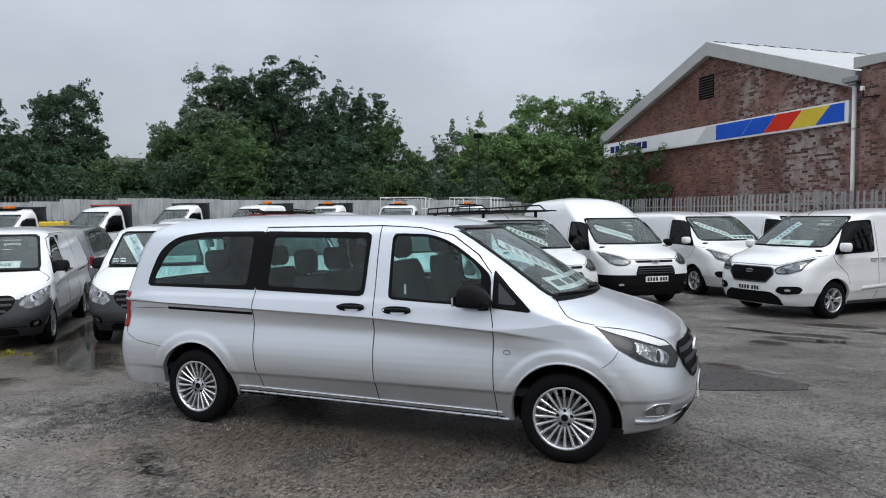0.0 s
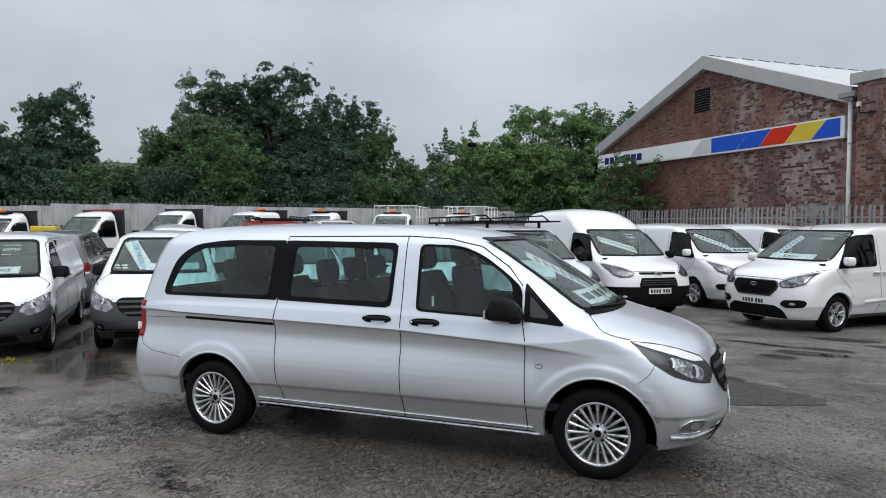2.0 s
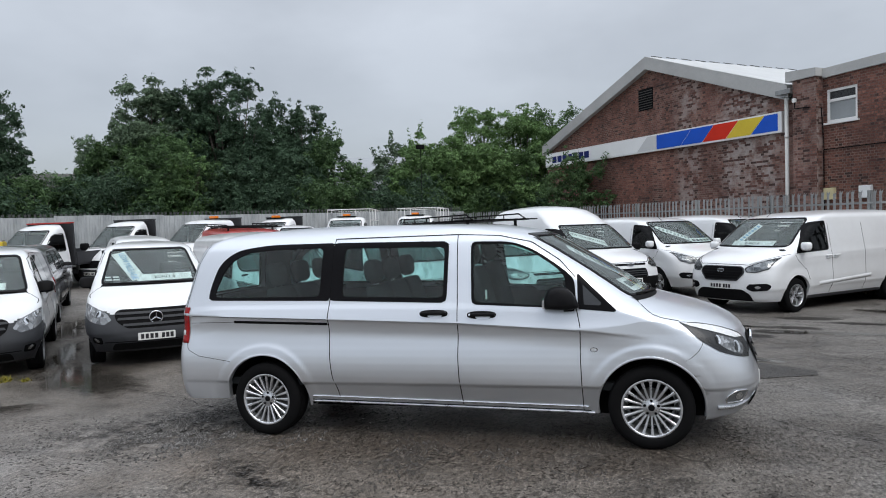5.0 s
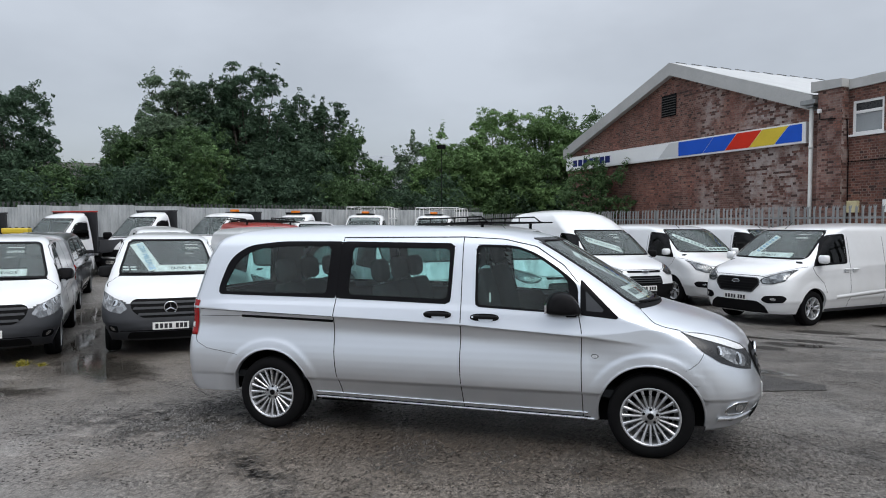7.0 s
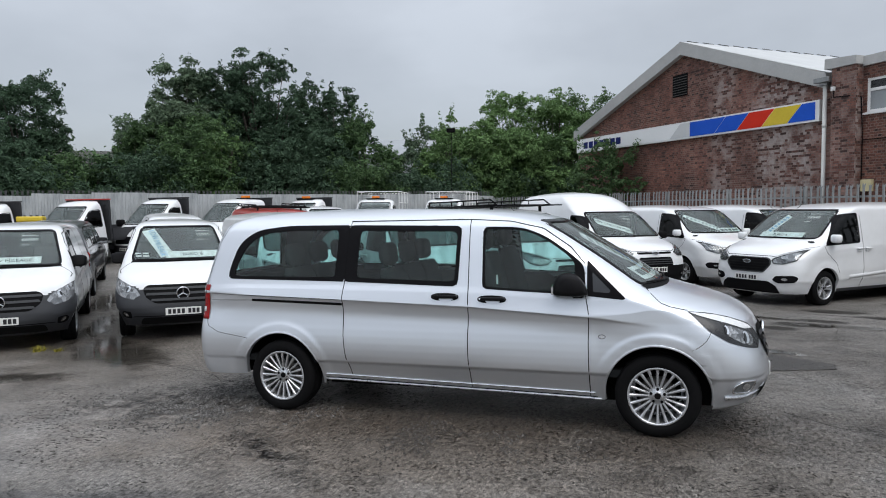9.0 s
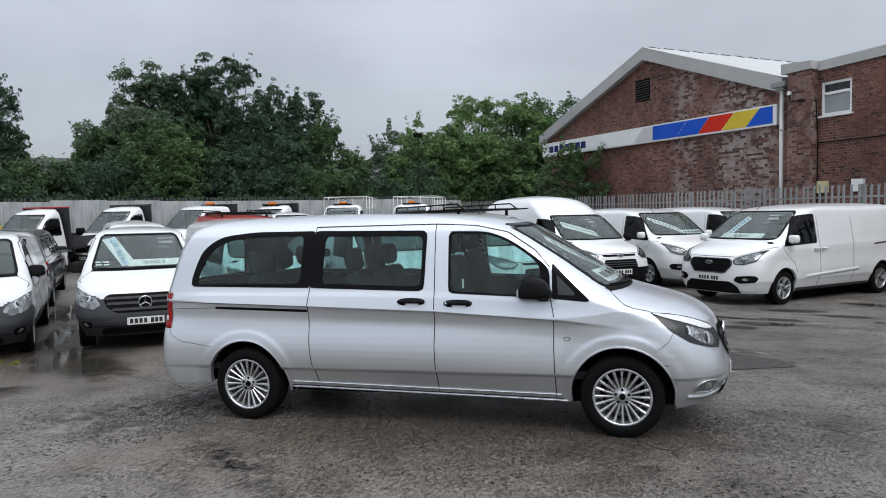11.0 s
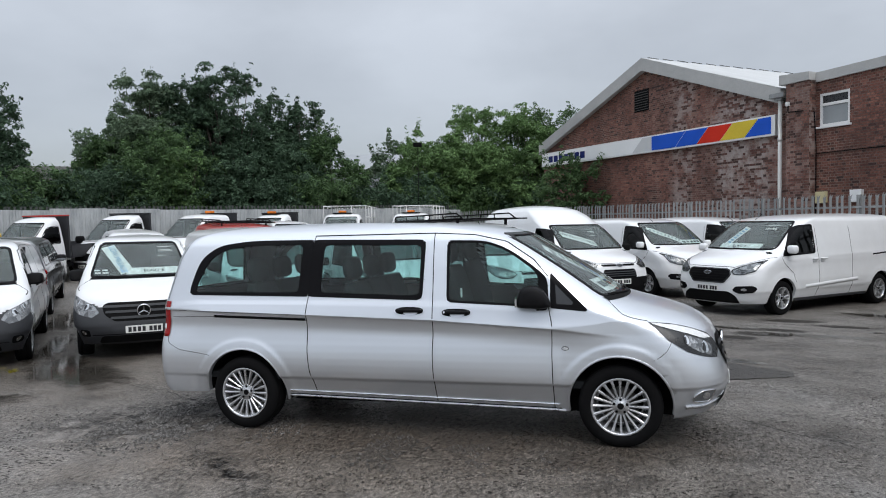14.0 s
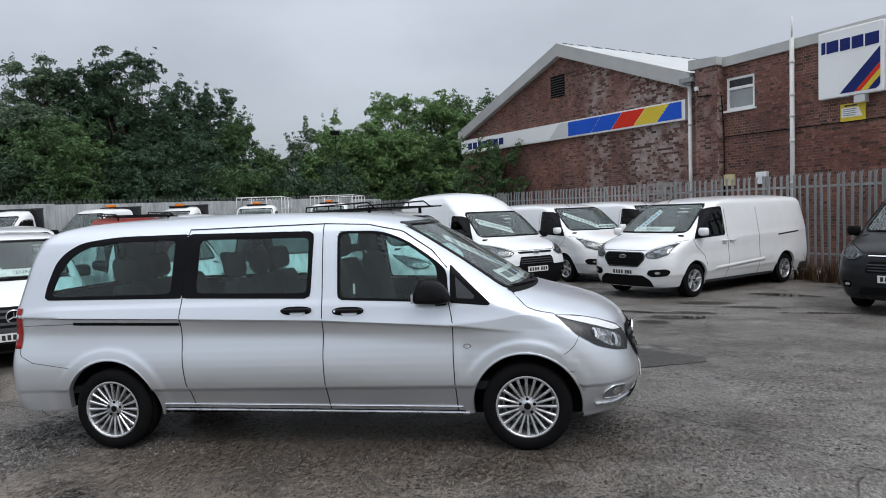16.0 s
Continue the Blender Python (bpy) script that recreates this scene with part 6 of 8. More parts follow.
def build_signs():
    s = thing("fascia_sign", WALL_M, "long white fascia sign with slanted blue, red and yellow blocks", "sign")
    z0, z1, drop = 4.38, 5.01, 0.0066

    def panel(poly, y0, y1, name, material):
        """The sign hangs a little higher at its far end."""
        return quad_prism([(x, z - drop * x) for x, z in poly], y0, y1, name, material, s)

    panel([(-12.82, z0), (0.16, z0), (0.16, z1), (-12.82, z1)], -0.16, -0.012, "sign_box", M["upvc"])
    panel([(-12.76, z0 + 0.06), (-5.24, z0 + 0.06), (-5.24, z1 - 0.05), (-12.76, z1 - 0.05)], -0.166, -0.16, "face", M["signwhite"])
    panel([(-6.32, z0 + 0.06), (-5.24, z0 + 0.06), (-5.24, z1 - 0.05), (-5.74, z1 - 0.05)], -0.171, -0.166, "face", M["signgrey"])
    xs = [-5.24, -3.75, -2.73, -1.70, -0.70]
    d = 0.52
    cols = ["signblue", "signblue", "signred", "signyellow", "signblue"]
    for i, c in enumerate(cols):
        a, e = xs[i], (xs[i + 1] if i < 4 else 0.04)
        lo0, hi0 = (a, a) if i == 0 else (a - d / 2, a + d / 2)
        lo1, hi1 = (e, e) if i == 4 else (e - d / 2, e + d / 2)
        g = 0.014
        panel([(lo0 + g, z0 + 0.06), (lo1 - g, z0 + 0.06), (hi1 - g, z1 - 0.05), (hi0 + g, z1 - 0.05)], -0.172, -0.160, "colour_block", M[c])
    # the trade name is left as plain bars
    for i in range(7):
        x = -12.22 + i * 0.413
        panel([(x, z0 + 0.16), (x + 0.33, z0 + 0.16), (x + 0.33, z0 + 0.45), (x, z0 + 0.45)], -0.174, -0.166, "bar", M["signnavy"])
    q = thing("wall_sign", WALL_M, "square white wall sign with blue, red and yellow stripes", "sign")
    part("sign_box", boxes((4.34, 5.90, -0.22, -0.03, 4.30, 5.97)), M["signwhite"], q, bevel=0.03)
    for x, wdt in ((4.43, 0.10), (4.56, 0.29), (4.89, 0.24), (5.17, 0.27), (5.48, 0.31)):
        quad_prism([(x, 5.42), (x + wdt, 5.43), (x + wdt, 5.72), (x, 5.71)], -0.228, -0.22, "bar", M["signnavy"], q)
    edge = 5.82
    for xa, xb, c in ((4.88, 5.23, "signnavy"), (5.24, 5.37, "signred"), (5.38, 5.53, "signyellow"), (5.54, 5.80, "signnavy")):
        up = lambda x: (edge, 4.38 + (edge - x) * 1.05)
        poly = [(xa, 4.38), (xb, 4.38), up(xb), up(xa)] if xb < 5.7 else [(xa, 4.38), (5.72, 4.38), (5.79, 4.42), (edge, 4.50), up(xa)]
        quad_prism(poly, -0.228, -0.22, "stripe", M[c], q)
    y = thing("notice", WALL_M, "yellow safety notice on the brick wall", "sign")
    quad_prism([(4.80, 3.70), (5.40, 3.70), (5.40, 4.13), (4.80, 4.13)], -0.05, -0.02, "board", M["signyellow"], y)
    quad_prism([(4.83, 3.80), (5.33, 3.80), (5.24, 4.03), (4.83, 4.03)], -0.054, -0.05, "panel", M["signwhite"], y)
    quad_prism([(4.90, 4.06), (5.20, 4.06), (5.20, 4.10), (4.90, 4.10)], -0.054, -0.05, "bar", M["ink"], y)
    for i in range(4):
        quad_prism([(4.86, 3.83 + i * 0.05), (5.16 + 0.03 * (i % 2), 3.83 + i * 0.05), (5.16 + 0.03 * (i % 2), 3.855 + i * 0.05), (4.86, 3.855 + i * 0.05)], -0.057, -0.054, "bar", M["midgrey"], y)
    y = thing("warning_sign", WALL_M, "small white warning sign with a black triangle", "sign")
    quad_prism([(6.11, 2.70), (6.40, 2.70), (6.40, 3.12), (6.11, 3.12)], -0.05, -0.02, "board", M["signwhite"], y)
    quad_prism([(6.135, 2.85), (6.375, 2.85), (6.255, 3.09)], -0.054, -0.05, "triangle", M["ink"], y)
    quad_prism([(6.175, 2.872), (6.335, 2.872), (6.255, 3.04)], -0.058, -0.054, "triangle_field", M["signwhite"], y)
    quad_prism([(6.235, 2.89), (6.275, 2.89), (6.285, 2.97), (6.225, 2.97)], -0.061, -0.058, "symbol", M["ink"], y)
    for z in (2.735, 2.785):
        quad_prism([(6.14, z), (6.37, z), (6.37, z + 0.03), (6.14, z + 0.03)], -0.054, -0.05, "bar", M["midgrey"], y)
    lamp = thing("junction_box", WALL_M, "pale grey box fixed under the wall sign", "box")
    part("box", boxes((5.20, 5.46, -0.20, 0.0, 4.11, 4.295)), M["signgrey"], lamp, bevel=0.01)


build_signs()


# ---- fences ----
def pale_mesh(h, steel, w=0.068):
    """One steel pale: ribbed section and a three-pointed split head."""
    sec = [(-w / 2, 0.006), (-w / 4, -0.012), (0, 0.008), (w / 4, -0.012), (w / 2, 0.006)]
    v, f = [], []
    for z in (0.0, h - 0.14):
        v += [(x, y, z) for x, y in sec]
    f += [(i, i + 1, 6 + i, 5 + i) for i in range(4)]
    top = [(-w * 0.75, 0.02, h - 0.02), (-w * 0.2, -0.004, h - 0.07), (0, 0.006, h), (w * 0.2, -0.004, h - 0.07), (w * 0.75, 0.02, h - 0.02)]
    v += top
    f += [(5 + i, 6 + i, 11 + i, 10 + i) for i in range(4)]
    me = bpy.data.meshes.new("pale")
    me.from_pydata(v, [], f)
    me.materials.append(steel)
    return me


def palisade(a, b, h, label, pitch=0.165, steel=None):
    a, b = Vector(a), Vector(b)
    d = (b - a)
    L = Vector((d.x, d.y, 0)).length
    ang = math.degrees(math.atan2(d.y, d.x))
    fence = thing("palisade_fence", pose(a.x, a.y, 0, 0, 0, ang), label, "fence")
    pale = pale_mesh(h, steel or M["galv"])
    n = int(L / pitch)
    rng = random.Random(7)
    za, zb = float(ground_z(a.x, a.y)), float(ground_z(b.x, b.y))
    for i in range(n):
        o = new("pale", pale)
        o.parent = fence
        o.matrix_local = pose(i * pitch + rng.uniform(-0.006, 0.006), 0, za + (zb - za) * i / n + rng.uniform(-0.012, 0.012), rng.uniform(-0.8, 0.8), rng.uniform(-0.7, 0.7), 0)
    for z in (0.45, h - 0.42):
        bm = bmesh.new()
        box(bm, 0, L, 0.01, 0.055, z + za, z + za + 0.05)
        part("rail", bm, steel or M["galv"], fence)
    for i in range(int(L / 2.75) + 1):
        bm = bmesh.new()
        box(bm, i * 2.75 - 0.03, i * 2.75 + 0.07, 0.05, 0.12, za - 0.2, h - 0.1 + za)
        part("post", bm, steel or M["galv"], fence, bevel=0.006)
    return fence


FENCE_OFF = 2.4
fa, fb = wall_at(20.0, 0, FENCE_OFF), wall_at(-14.5, 0, FENCE_OFF)
palisade(fa, fb, 2.4, "galvanised steel palisade fence along the brick wall")


def hoarding(a, b, h, label):
    """Upright profiled sheets on a line, each sheet a piece of its own."""
    a, b = Vector(a), Vector(b)
    d = b - a
    L = Vector((d.x, d.y, 0)).length
    ang = math.degrees(math.atan2(d.y, d.x))
    hd = thing("hoarding", pose(a.x, a.y, 0, 0, 0, ang), label, "fence")
    sheet_w, pitch = 1.0, 0.2
    v, f = [], []
    xs, ys = [], []
    for i in range(5):
        for dx, dy in ((0.0, 0.0), (0.02, 0.03), (0.10, 0.03), (0.12, 0.0)):
            xs.append(i * pitch + dx)
            ys.append(dy)
    xs.append(sheet_w + 0.01)
    ys.append(0.0)
    k = len(xs)
    v = [(x, -y, 0) for x, y in zip(xs, ys)] + [(x, -y, h) for x, y in zip(xs, ys)]
    f = [(i, i + 1, k + i + 1, k + i) for i in range(k - 1)]
    me = bpy.data.meshes.new("sheet")
    me.from_pydata(v, [], f)
    me.materials.append(M["hoarding"])
    rng = random.Random(3)
    for i in range(int(L / sheet_w)):
        o = new("sheet", me)
        o.parent = hd
        px = a + d * (i * sheet_w / L)
        o.matrix_local = pose(i * sheet_w, rng.uniform(-0.02, 0.02), float(ground_z(px.x, px.y)) + rng.uniform(-0.05, 0.03), rng.uniform(-0.8, 0.8), 0, 0)
    bm = bmesh.new()
    box(bm, 0, L, 0.02, 0.08, h * 0.8 - 0.4, h * 0.8 - 0.3)
    part("rail", bm, M["bark"], hd)
    return hd


HO_A, HO_B = Vector((-34.0, -3.6, 0)), Vector((-7.0, 31.6, 0))
hoarding(HO_A, HO_B, 2.55, "weathered white profiled steel hoarding along the yard")
back = Vector((-0.793, 0.609, 0)) * 0.45
palisade(HO_A + back, HO_B + back, 2.85, "dull steel palisade fence behind the hoarding", 0.17, M["dullsteel"])


# ---- trees and shrubs ----
def leaves(centres, radii, out, n, size, rng):
    """Loose leaves on and inside rounded clumps, lying mostly along each clump's outer side."""
    k = rng.choice(len(centres), n, p=radii ** 1.8 / np.sum(radii ** 1.8))
    d = rng.normal(size=(n, 3)) + out[k] * 0.8
    d /= np.linalg.norm(d, axis=1)[:, None]
    r = radii[k] * rng.uniform(0.3, 1.12, n) ** 0.55
    c = centres[k] + d * r[:, None] * np.array([1, 1, 0.72])
    up = d * 0.75 + rng.normal(size=(n, 3)) * 0.42 + np.array([0, 0, 0.45])
    up /= np.linalg.norm(up, axis=1)[:, None]
    t = np.cross(up, rng.normal(size=(n, 3)))
    t /= np.linalg.norm(t, axis=1)[:, None]
    b = np.cross(up, t)
    s = size * rng.uniform(0.55, 1.4, n)[:, None]
    q = np.stack([c - t * s, c + b * s * 0.6, c + t * s - up * s * 0.25], 1)
    return q.reshape(-1, 3), np.arange(n * 3).reshape(n, 3)


def quick_mesh(name, v, f, material, parent, label=""):
    me = bpy.data.meshes.new(name)
    me.vertices.add(len(v))
    me.vertices.foreach_set("co", np.ascontiguousarray(v, dtype=np.float32).ravel())
    me.loops.add(f.size)
    me.loops.foreach_set("vertex_index", f.ravel().astype(np.int32))
    me.polygons.add(len(f))
    me.polygons.foreach_set("loop_start", (np.arange(len(f)) * f.shape[1]).astype(np.int32))
    me.update(calc_edges=True)
    me.materials.append(material)
    ob = new(name, me)
    ob.parent = parent
    if label:
        ob["label"] = label
    return ob


def tree(x, y, h, spread, mat, seed, label, n=16000, low=0.12, size=0.088, name="tree", rough=0.34, spiky=14, cone=0.0):
    """A crown of boughs, each with its tufts of leaves, under an uneven dome, on a trunk with limbs."""
    rng = np.random.default_rng(seed)
    h *= 0.90 if name == "tree" else 1.0
    z0 = float(ground_z(x, y))
    t = thing(name, pose(x, y, z0), label, name)
    mid, up, down = h * (low + 0.40 * (1 - low)), h * 0.955 - h * (low + 0.40 * (1 - low)), h * 0.40 * (1 - low)
    k = int(70 + 26 * spread)
    d = rng.normal(size=(k, 3))
    d /= np.linalg.norm(d, axis=1)[:, None]
    wave = np.array([noise.noise(Vector(p * 1.7) + Vector((seed * 3.1, 0, 0))) + 0.6 * noise.noise(Vector(p * 4.5) + Vector((0, seed * 1.7, 0))) for p in d])
    r = (0.98 + rough * wave) * rng.uniform(0.30, 1.0, k) ** 0.40
    top = np.where(d[:, 2] > 0, up, down)
    taper = 1 - cone * np.clip(d[:, 2] * np.clip(r, 0, 1.0), 0, 1)
    bough = np.stack([d[:, 0] * spread * r * taper, d[:, 1] * spread * r * taper, mid + d[:, 2] * top * np.clip(r, 0, 1.04)], 1)
    wide = rng.uniform(0.17, 0.34, k) * min(spread, 2.6)
    # each bough carries a dozen tufts on its upper and outer side
    c, cr, out = [], [], []
    for p, w, o in zip(bough, wide, d):
        o = o * 0.7 + np.array([0, 0, 0.75])
        for q in range(12):
            a = rng.normal(size=3) + o * 0.9
            a /= np.linalg.norm(a)
            c.append(p + a * w * rng.uniform(0.55, 1.15) * np.array([1, 1, 0.8]))
            cr.append(w * rng.uniform(0.22, 0.50))
            out.append(a)
    # the close shaded middle of the crown
    for q in range(26):
        a = rng.normal(size=3)
        a *= rng.uniform(0.1, 0.62) / np.linalg.norm(a)
        c.append(np.array([a[0] * spread, a[1] * spread, mid + a[2] * (up if a[2] > 0 else down)]))
        cr.append(0.34 * min(spread, 2.2))
        out.append(a * 0)
    # sprays that stand out above the rest
    for q in range(spiky):
        p = bough[rng.choice(k, p=np.exp(bough[:, 2] / h * 5) / np.sum(np.exp(bough[:, 2] / h * 5)))]
        lean = np.array([p[0] / spread * 0.5, p[1] / spread * 0.5, 1.0]) + rng.normal(size=3) * 0.12
        reach = rng.uniform(0.5, 1.25)
        for e in range(5):
            c.append(p + lean * (0.3 + reach * e / 4))
            cr.append(0.25 - 0.035 * e + rng.uniform(-0.03, 0.03))
            out.append(lean * 0.3)
    c, cr, out = np.array(c), np.array(cr), np.array(out)
    bm = bmesh.new()
    fork = Vector((0.1, 0.05, max(0.6, h * low + h * 0.12)))
    tube(bm, (0, 0, -0.2), fork, 0.022 * h, 0.014 * h, 9)
    for i in range(0, k, max(1, k // 34)):
        elbow = fork.lerp(Vector(bough[i]), 0.55) + Vector((0, 0, -0.04 * h))
        tube(bm, fork, elbow, 0.009 * h, 0.005 * h, 5)
        tube(bm, elbow, bough[i], 0.005 * h, 0.008, 5)
    part("trunk", bm, M["bark"], t, smooth=True)
    v, f = leaves(c, cr, out, n, size, rng)
    quick_mesh("crown", v, f, mat, t)
    return t


def polar(px, dist):
    """A place by its bearing from the first eye."""
    a = radians(112.0) - math.atan((px - 784) / 1205.0)
    return 2.766 + dist * math.cos(a), -4.95 + dist * math.sin(a)


LEAF_LABEL = {"leaf_dark": "tall dark green broadleaf tree behind the hoarding", "leaf_mid": "leafy mid-green tree behind the hoarding", "leaf_pale": "bushy fresh green tree behind the fence", "leaf_ash": "grey-green feathery tree behind the hoarding"}
for px, dist, h, sp, mt, seed, n, cone in ((-330, 40, 8.6, 3.8, "leaf_dark", 15, 8000, 0), (-200, 40, 8.0, 3.4, "leaf_dark", 14, 8000, 0), (-100, 40, 8.6, 2.6, "leaf_dark", 1, 12000, 0.3), (-12, 41, 8.4, 1.7, "leaf_dark", 16, 12000, 0.5), (127, 41, 9.9, 2.2, "leaf_dark", 2, 22000, 0.72),
                                           (55, 39, 6.4, 2.4, "leaf_dark", 3, 14000, 0.2), (268, 40, 4.9, 1.8, "leaf_mid", 17, 14000, 0.2), (328, 41, 7.8, 2.0, "leaf_mid", 8, 16000, 0.2), (383, 42, 11.7, 2.5, "leaf_ash", 4, 26000, 0.25),
                                           (456, 42, 11.5, 2.6, "leaf_dark", 9, 24000, 0.2), (522, 41, 13.1, 2.5, "leaf_dark", 5, 26000, 0.1), (590, 42, 10.2, 2.4, "leaf_dark", 18, 22000, 0.2), (652, 42, 10.4, 1.9, "leaf_dark", 6, 16000, 0.25),
                                           (698, 40, 7.8, 1.9, "leaf_mid", 7, 16000, 0.2), (420, 39, 7.4, 3.0, "leaf_mid", 19, 18000, 0), (570, 39, 7.0, 3.0, "leaf_dark", 20, 18000, 0),
                                           (805, 43, 7.6, 1.7, "leaf_ash", 10, 12000, 0.3), (860, 41, 8.3, 2.2, "leaf_pale", 21, 18000, 0.1), (945, 42.5, 9.9, 2.7, "leaf_pale", 11, 26000, 0.1), (1040, 43, 10.5, 2.9, "leaf_pale", 12, 26000, 0.1),
                                           (1125, 43.5, 10.6, 2.7, "leaf_mid", 13, 18000, 0), (900, 42, 7.6, 2.8, "leaf_pale", 22, 18000, 0), (1000, 43, 8.2, 2.9, "leaf_mid", 23, 18000, 0),
                                           (345, 42.5, 9.6, 2.2, "leaf_ash", 24, 18000, 0.2), (488, 43, 11.2, 2.2, "leaf_dark", 25, 20000, 0.1), (620, 43, 9.6, 2.2, "leaf_dark", 26, 18000, 0.1)):
    tree(*polar(px, dist), h, sp, M[mt], seed, LEAF_LABEL[mt], int(n * 2.0), size=0.106, cone=cone * 0.45, rough=0.14 if mt == "leaf_pale" else 0.32, spiky=5 if mt == "leaf_pale" else 14)
for i, (px, dist, h) in enumerate(((-60, 38, 4.2), (40, 38, 4.4), (120, 38, 4.4), (190, 38, 4.6), (260, 38, 4.5), (340, 38, 4.9), (420, 38, 4.6), (510, 38, 4.6), (600, 38, 4.8), (680, 38, 4.6), (755, 40, 4.6), (840, 39, 4.6), (920, 41, 4.8), (1000, 42, 4.8), (1070, 42, 4.6))):
    tree(*polar(px, dist), h, 2.4, M["leaf_dark" if i % 3 else "leaf_mid"], 40 + i, "dense green shrub against the hoarding", 14000, 0.0, 0.106, "shrub", 0.35, 3)
tree(*polar(440, 37.4), 6.3, 1.15, M["leaf_pale"], 61, "yellow-green bush standing out among darker trees", 16000, 0.2, 0.09, "shrub", 0.5, 5)
tree(*(wall_at(9.1, 0, 1.2).xy), 4.8, 1.35, M["leaf_mid"], 77, "self-sown shrub growing up the brick wall", 24000, 0.0, 0.075, "shrub", 0.4, 6)


# ---- far sheds ----
def shed(px, dist, length, depth, eaves, ridge, heading, roof, wall, label):
    x, y = polar(px, dist)
    b = thing("warehouse", pose(x, y, -0.5, 0, 0, heading), label, "building")
    part("wall", boxes((-length / 2, length / 2, -depth / 2, depth / 2, 0, eaves)), wall, b)
    for s in (-1, 1):
        v, f = [], []
        k = 26
        for i in range(k + 1):
            t = i / k
            step = 0.09 if i % 2 else 0.0
            v += [(-length / 2 - 0.3, s * (depth / 2 + 0.4) * (1 - t), eaves + (ridge - eaves) * t + step), (length / 2 + 0.3, s * (depth / 2 + 0.4) * (1 - t), eaves + (ridge - eaves) * t + step)]
        f = [(2 * i, 2 * i + 1, 2 * i + 3, 2 * i + 2) for i in range(k)]
        raw("roof", v, f, roof, b, smooth=False)
    for s in (-1, 1):
        raw("gable", [(s * length / 2, -depth / 2, eaves), (s * length / 2, depth / 2, eaves), (s * length / 2, 0, ridge)], [(0, 1, 2)], wall, b)
    return b


shed(165, 74, 26, 14, 5.4, 8.1, 38, M["shedroof"], M["shedroof"], "far brown-roofed warehouse behind the trees")
shed(760, 92, 30, 14, 9.0, 11.6, 10, M["greyroof"], M["greyroof"], "far pale grey warehouse behind the trees")

# ---- the vans in the yard ----
KIT_MULTI = WheelKit("multi", 0.338, 0.235, M["alloy"])
KIT_FIVE = WheelKit("five", 0.33, 0.215, M["alloy"])
KIT_STEEL = WheelKit("steel", 0.335, 0.21, M["steelwheel"])


def stand(x, y, heading, ahead=0.0):
    """A pose on the yard: the middle of the wheelbase and the way the nose points."""
    h = radians(heading)
    zf = float(ground_z(x + 1.7 * math.cos(h), y + 1.7 * math.sin(h)))
    zr = float(ground_z(x - 1.7 * math.cos(h), y - 1.7 * math.sin(h)))
    return pose(x, y, (zf + zr) / 2, 0, -math.degrees(math.atan2(zf - zr, 3.4)), heading)


carrier = vito(pose(0, 0.945, -0.03, 0, -1.0, 0), M["silver"], "silver long people carrier with multi-spoke alloy wheels", False, True, True, KIT_MULTI)
van_a = vito(stand(-9.10, 3.58, -47.9), M["white"], "white panel van with dark bumper and a low mileage card", True, False, False, KIT_STEEL, "vans for sale")
van_b = vito(stand(-7.03, 5.105, -49.4), M["white"], "white panel van with dark bumper and a blue card", True, False, False, KIT_STEEL, "vans for sale")
spare_b = copy_thing(van_b, stand(-11.6, 10.6, -46))
spare_b["label"] = "white panel van behind another white van"
van_cv, s_cv = custom(stand(5.187, 10.60, -135.9), 3.30, False, "new", M["white"], "white long-wheelbase panel van with black grille", KIT_FIVE, group="vans for sale")
van_sf, s_sf = custom(stand(0.094, 11.24, -51.3), 2.933, True, "old", M["white"], "white high-roof panel van with dark bumper", KIT_FIVE, True, "vans for sale")
van_mid, s_mid = custom(stand(2.13, 13.72, -53.5), 2.933, False, "new", M["white"], "white panel van parked between two others", KIT_FIVE, group="vans for sale")
copy_thing(van_mid, stand(4.3, 15.7, -51))["label"] = "white panel van half hidden behind the others"
van_f, s_f = custom(stand(-1.55, 9.0, -44), 2.933, False, "old", M["white2"], "white panel van with a black roof rack", KIT_FIVE, group="vans for sale")
copy_thing(van_f, stand(-3.56, 7.82, -44))["label"] = "white panel van behind the people carrier"
copy_thing(van_f, stand(-5.62, 6.72, -44))["label"] = "white panel van beside another white van"
van_bk, s_bk = custom(stand(8.70, 7.76, -134), 2.933, False, "old", M["blackpaint"], "charcoal panel van by the fence", KIT_FIVE, group="vans for sale", strip=True)

# ---- sale cards and price figures behind the windscreens ----
def slant(y0, z0, y1, z1, w, t0=0.0, t1=1.0, part_of=1.0):
    """A card on the sloping glass, square to its own length, from (y0, z0) up to (y1, z1); or a stretch of it."""
    k = 1.76
    d = Vector((y1 - y0, (z1 - z0) * k))
    v = Vector((d.y, -d.x)).normalized() * w / 2 * part_of
    m = Vector((y0 + w / 2, z0 * k))
    a, b = m + d * t0, m + d * t1
    return [(p.x, p.y / k) for p in (a - v, a + v, b + v, b - v)]


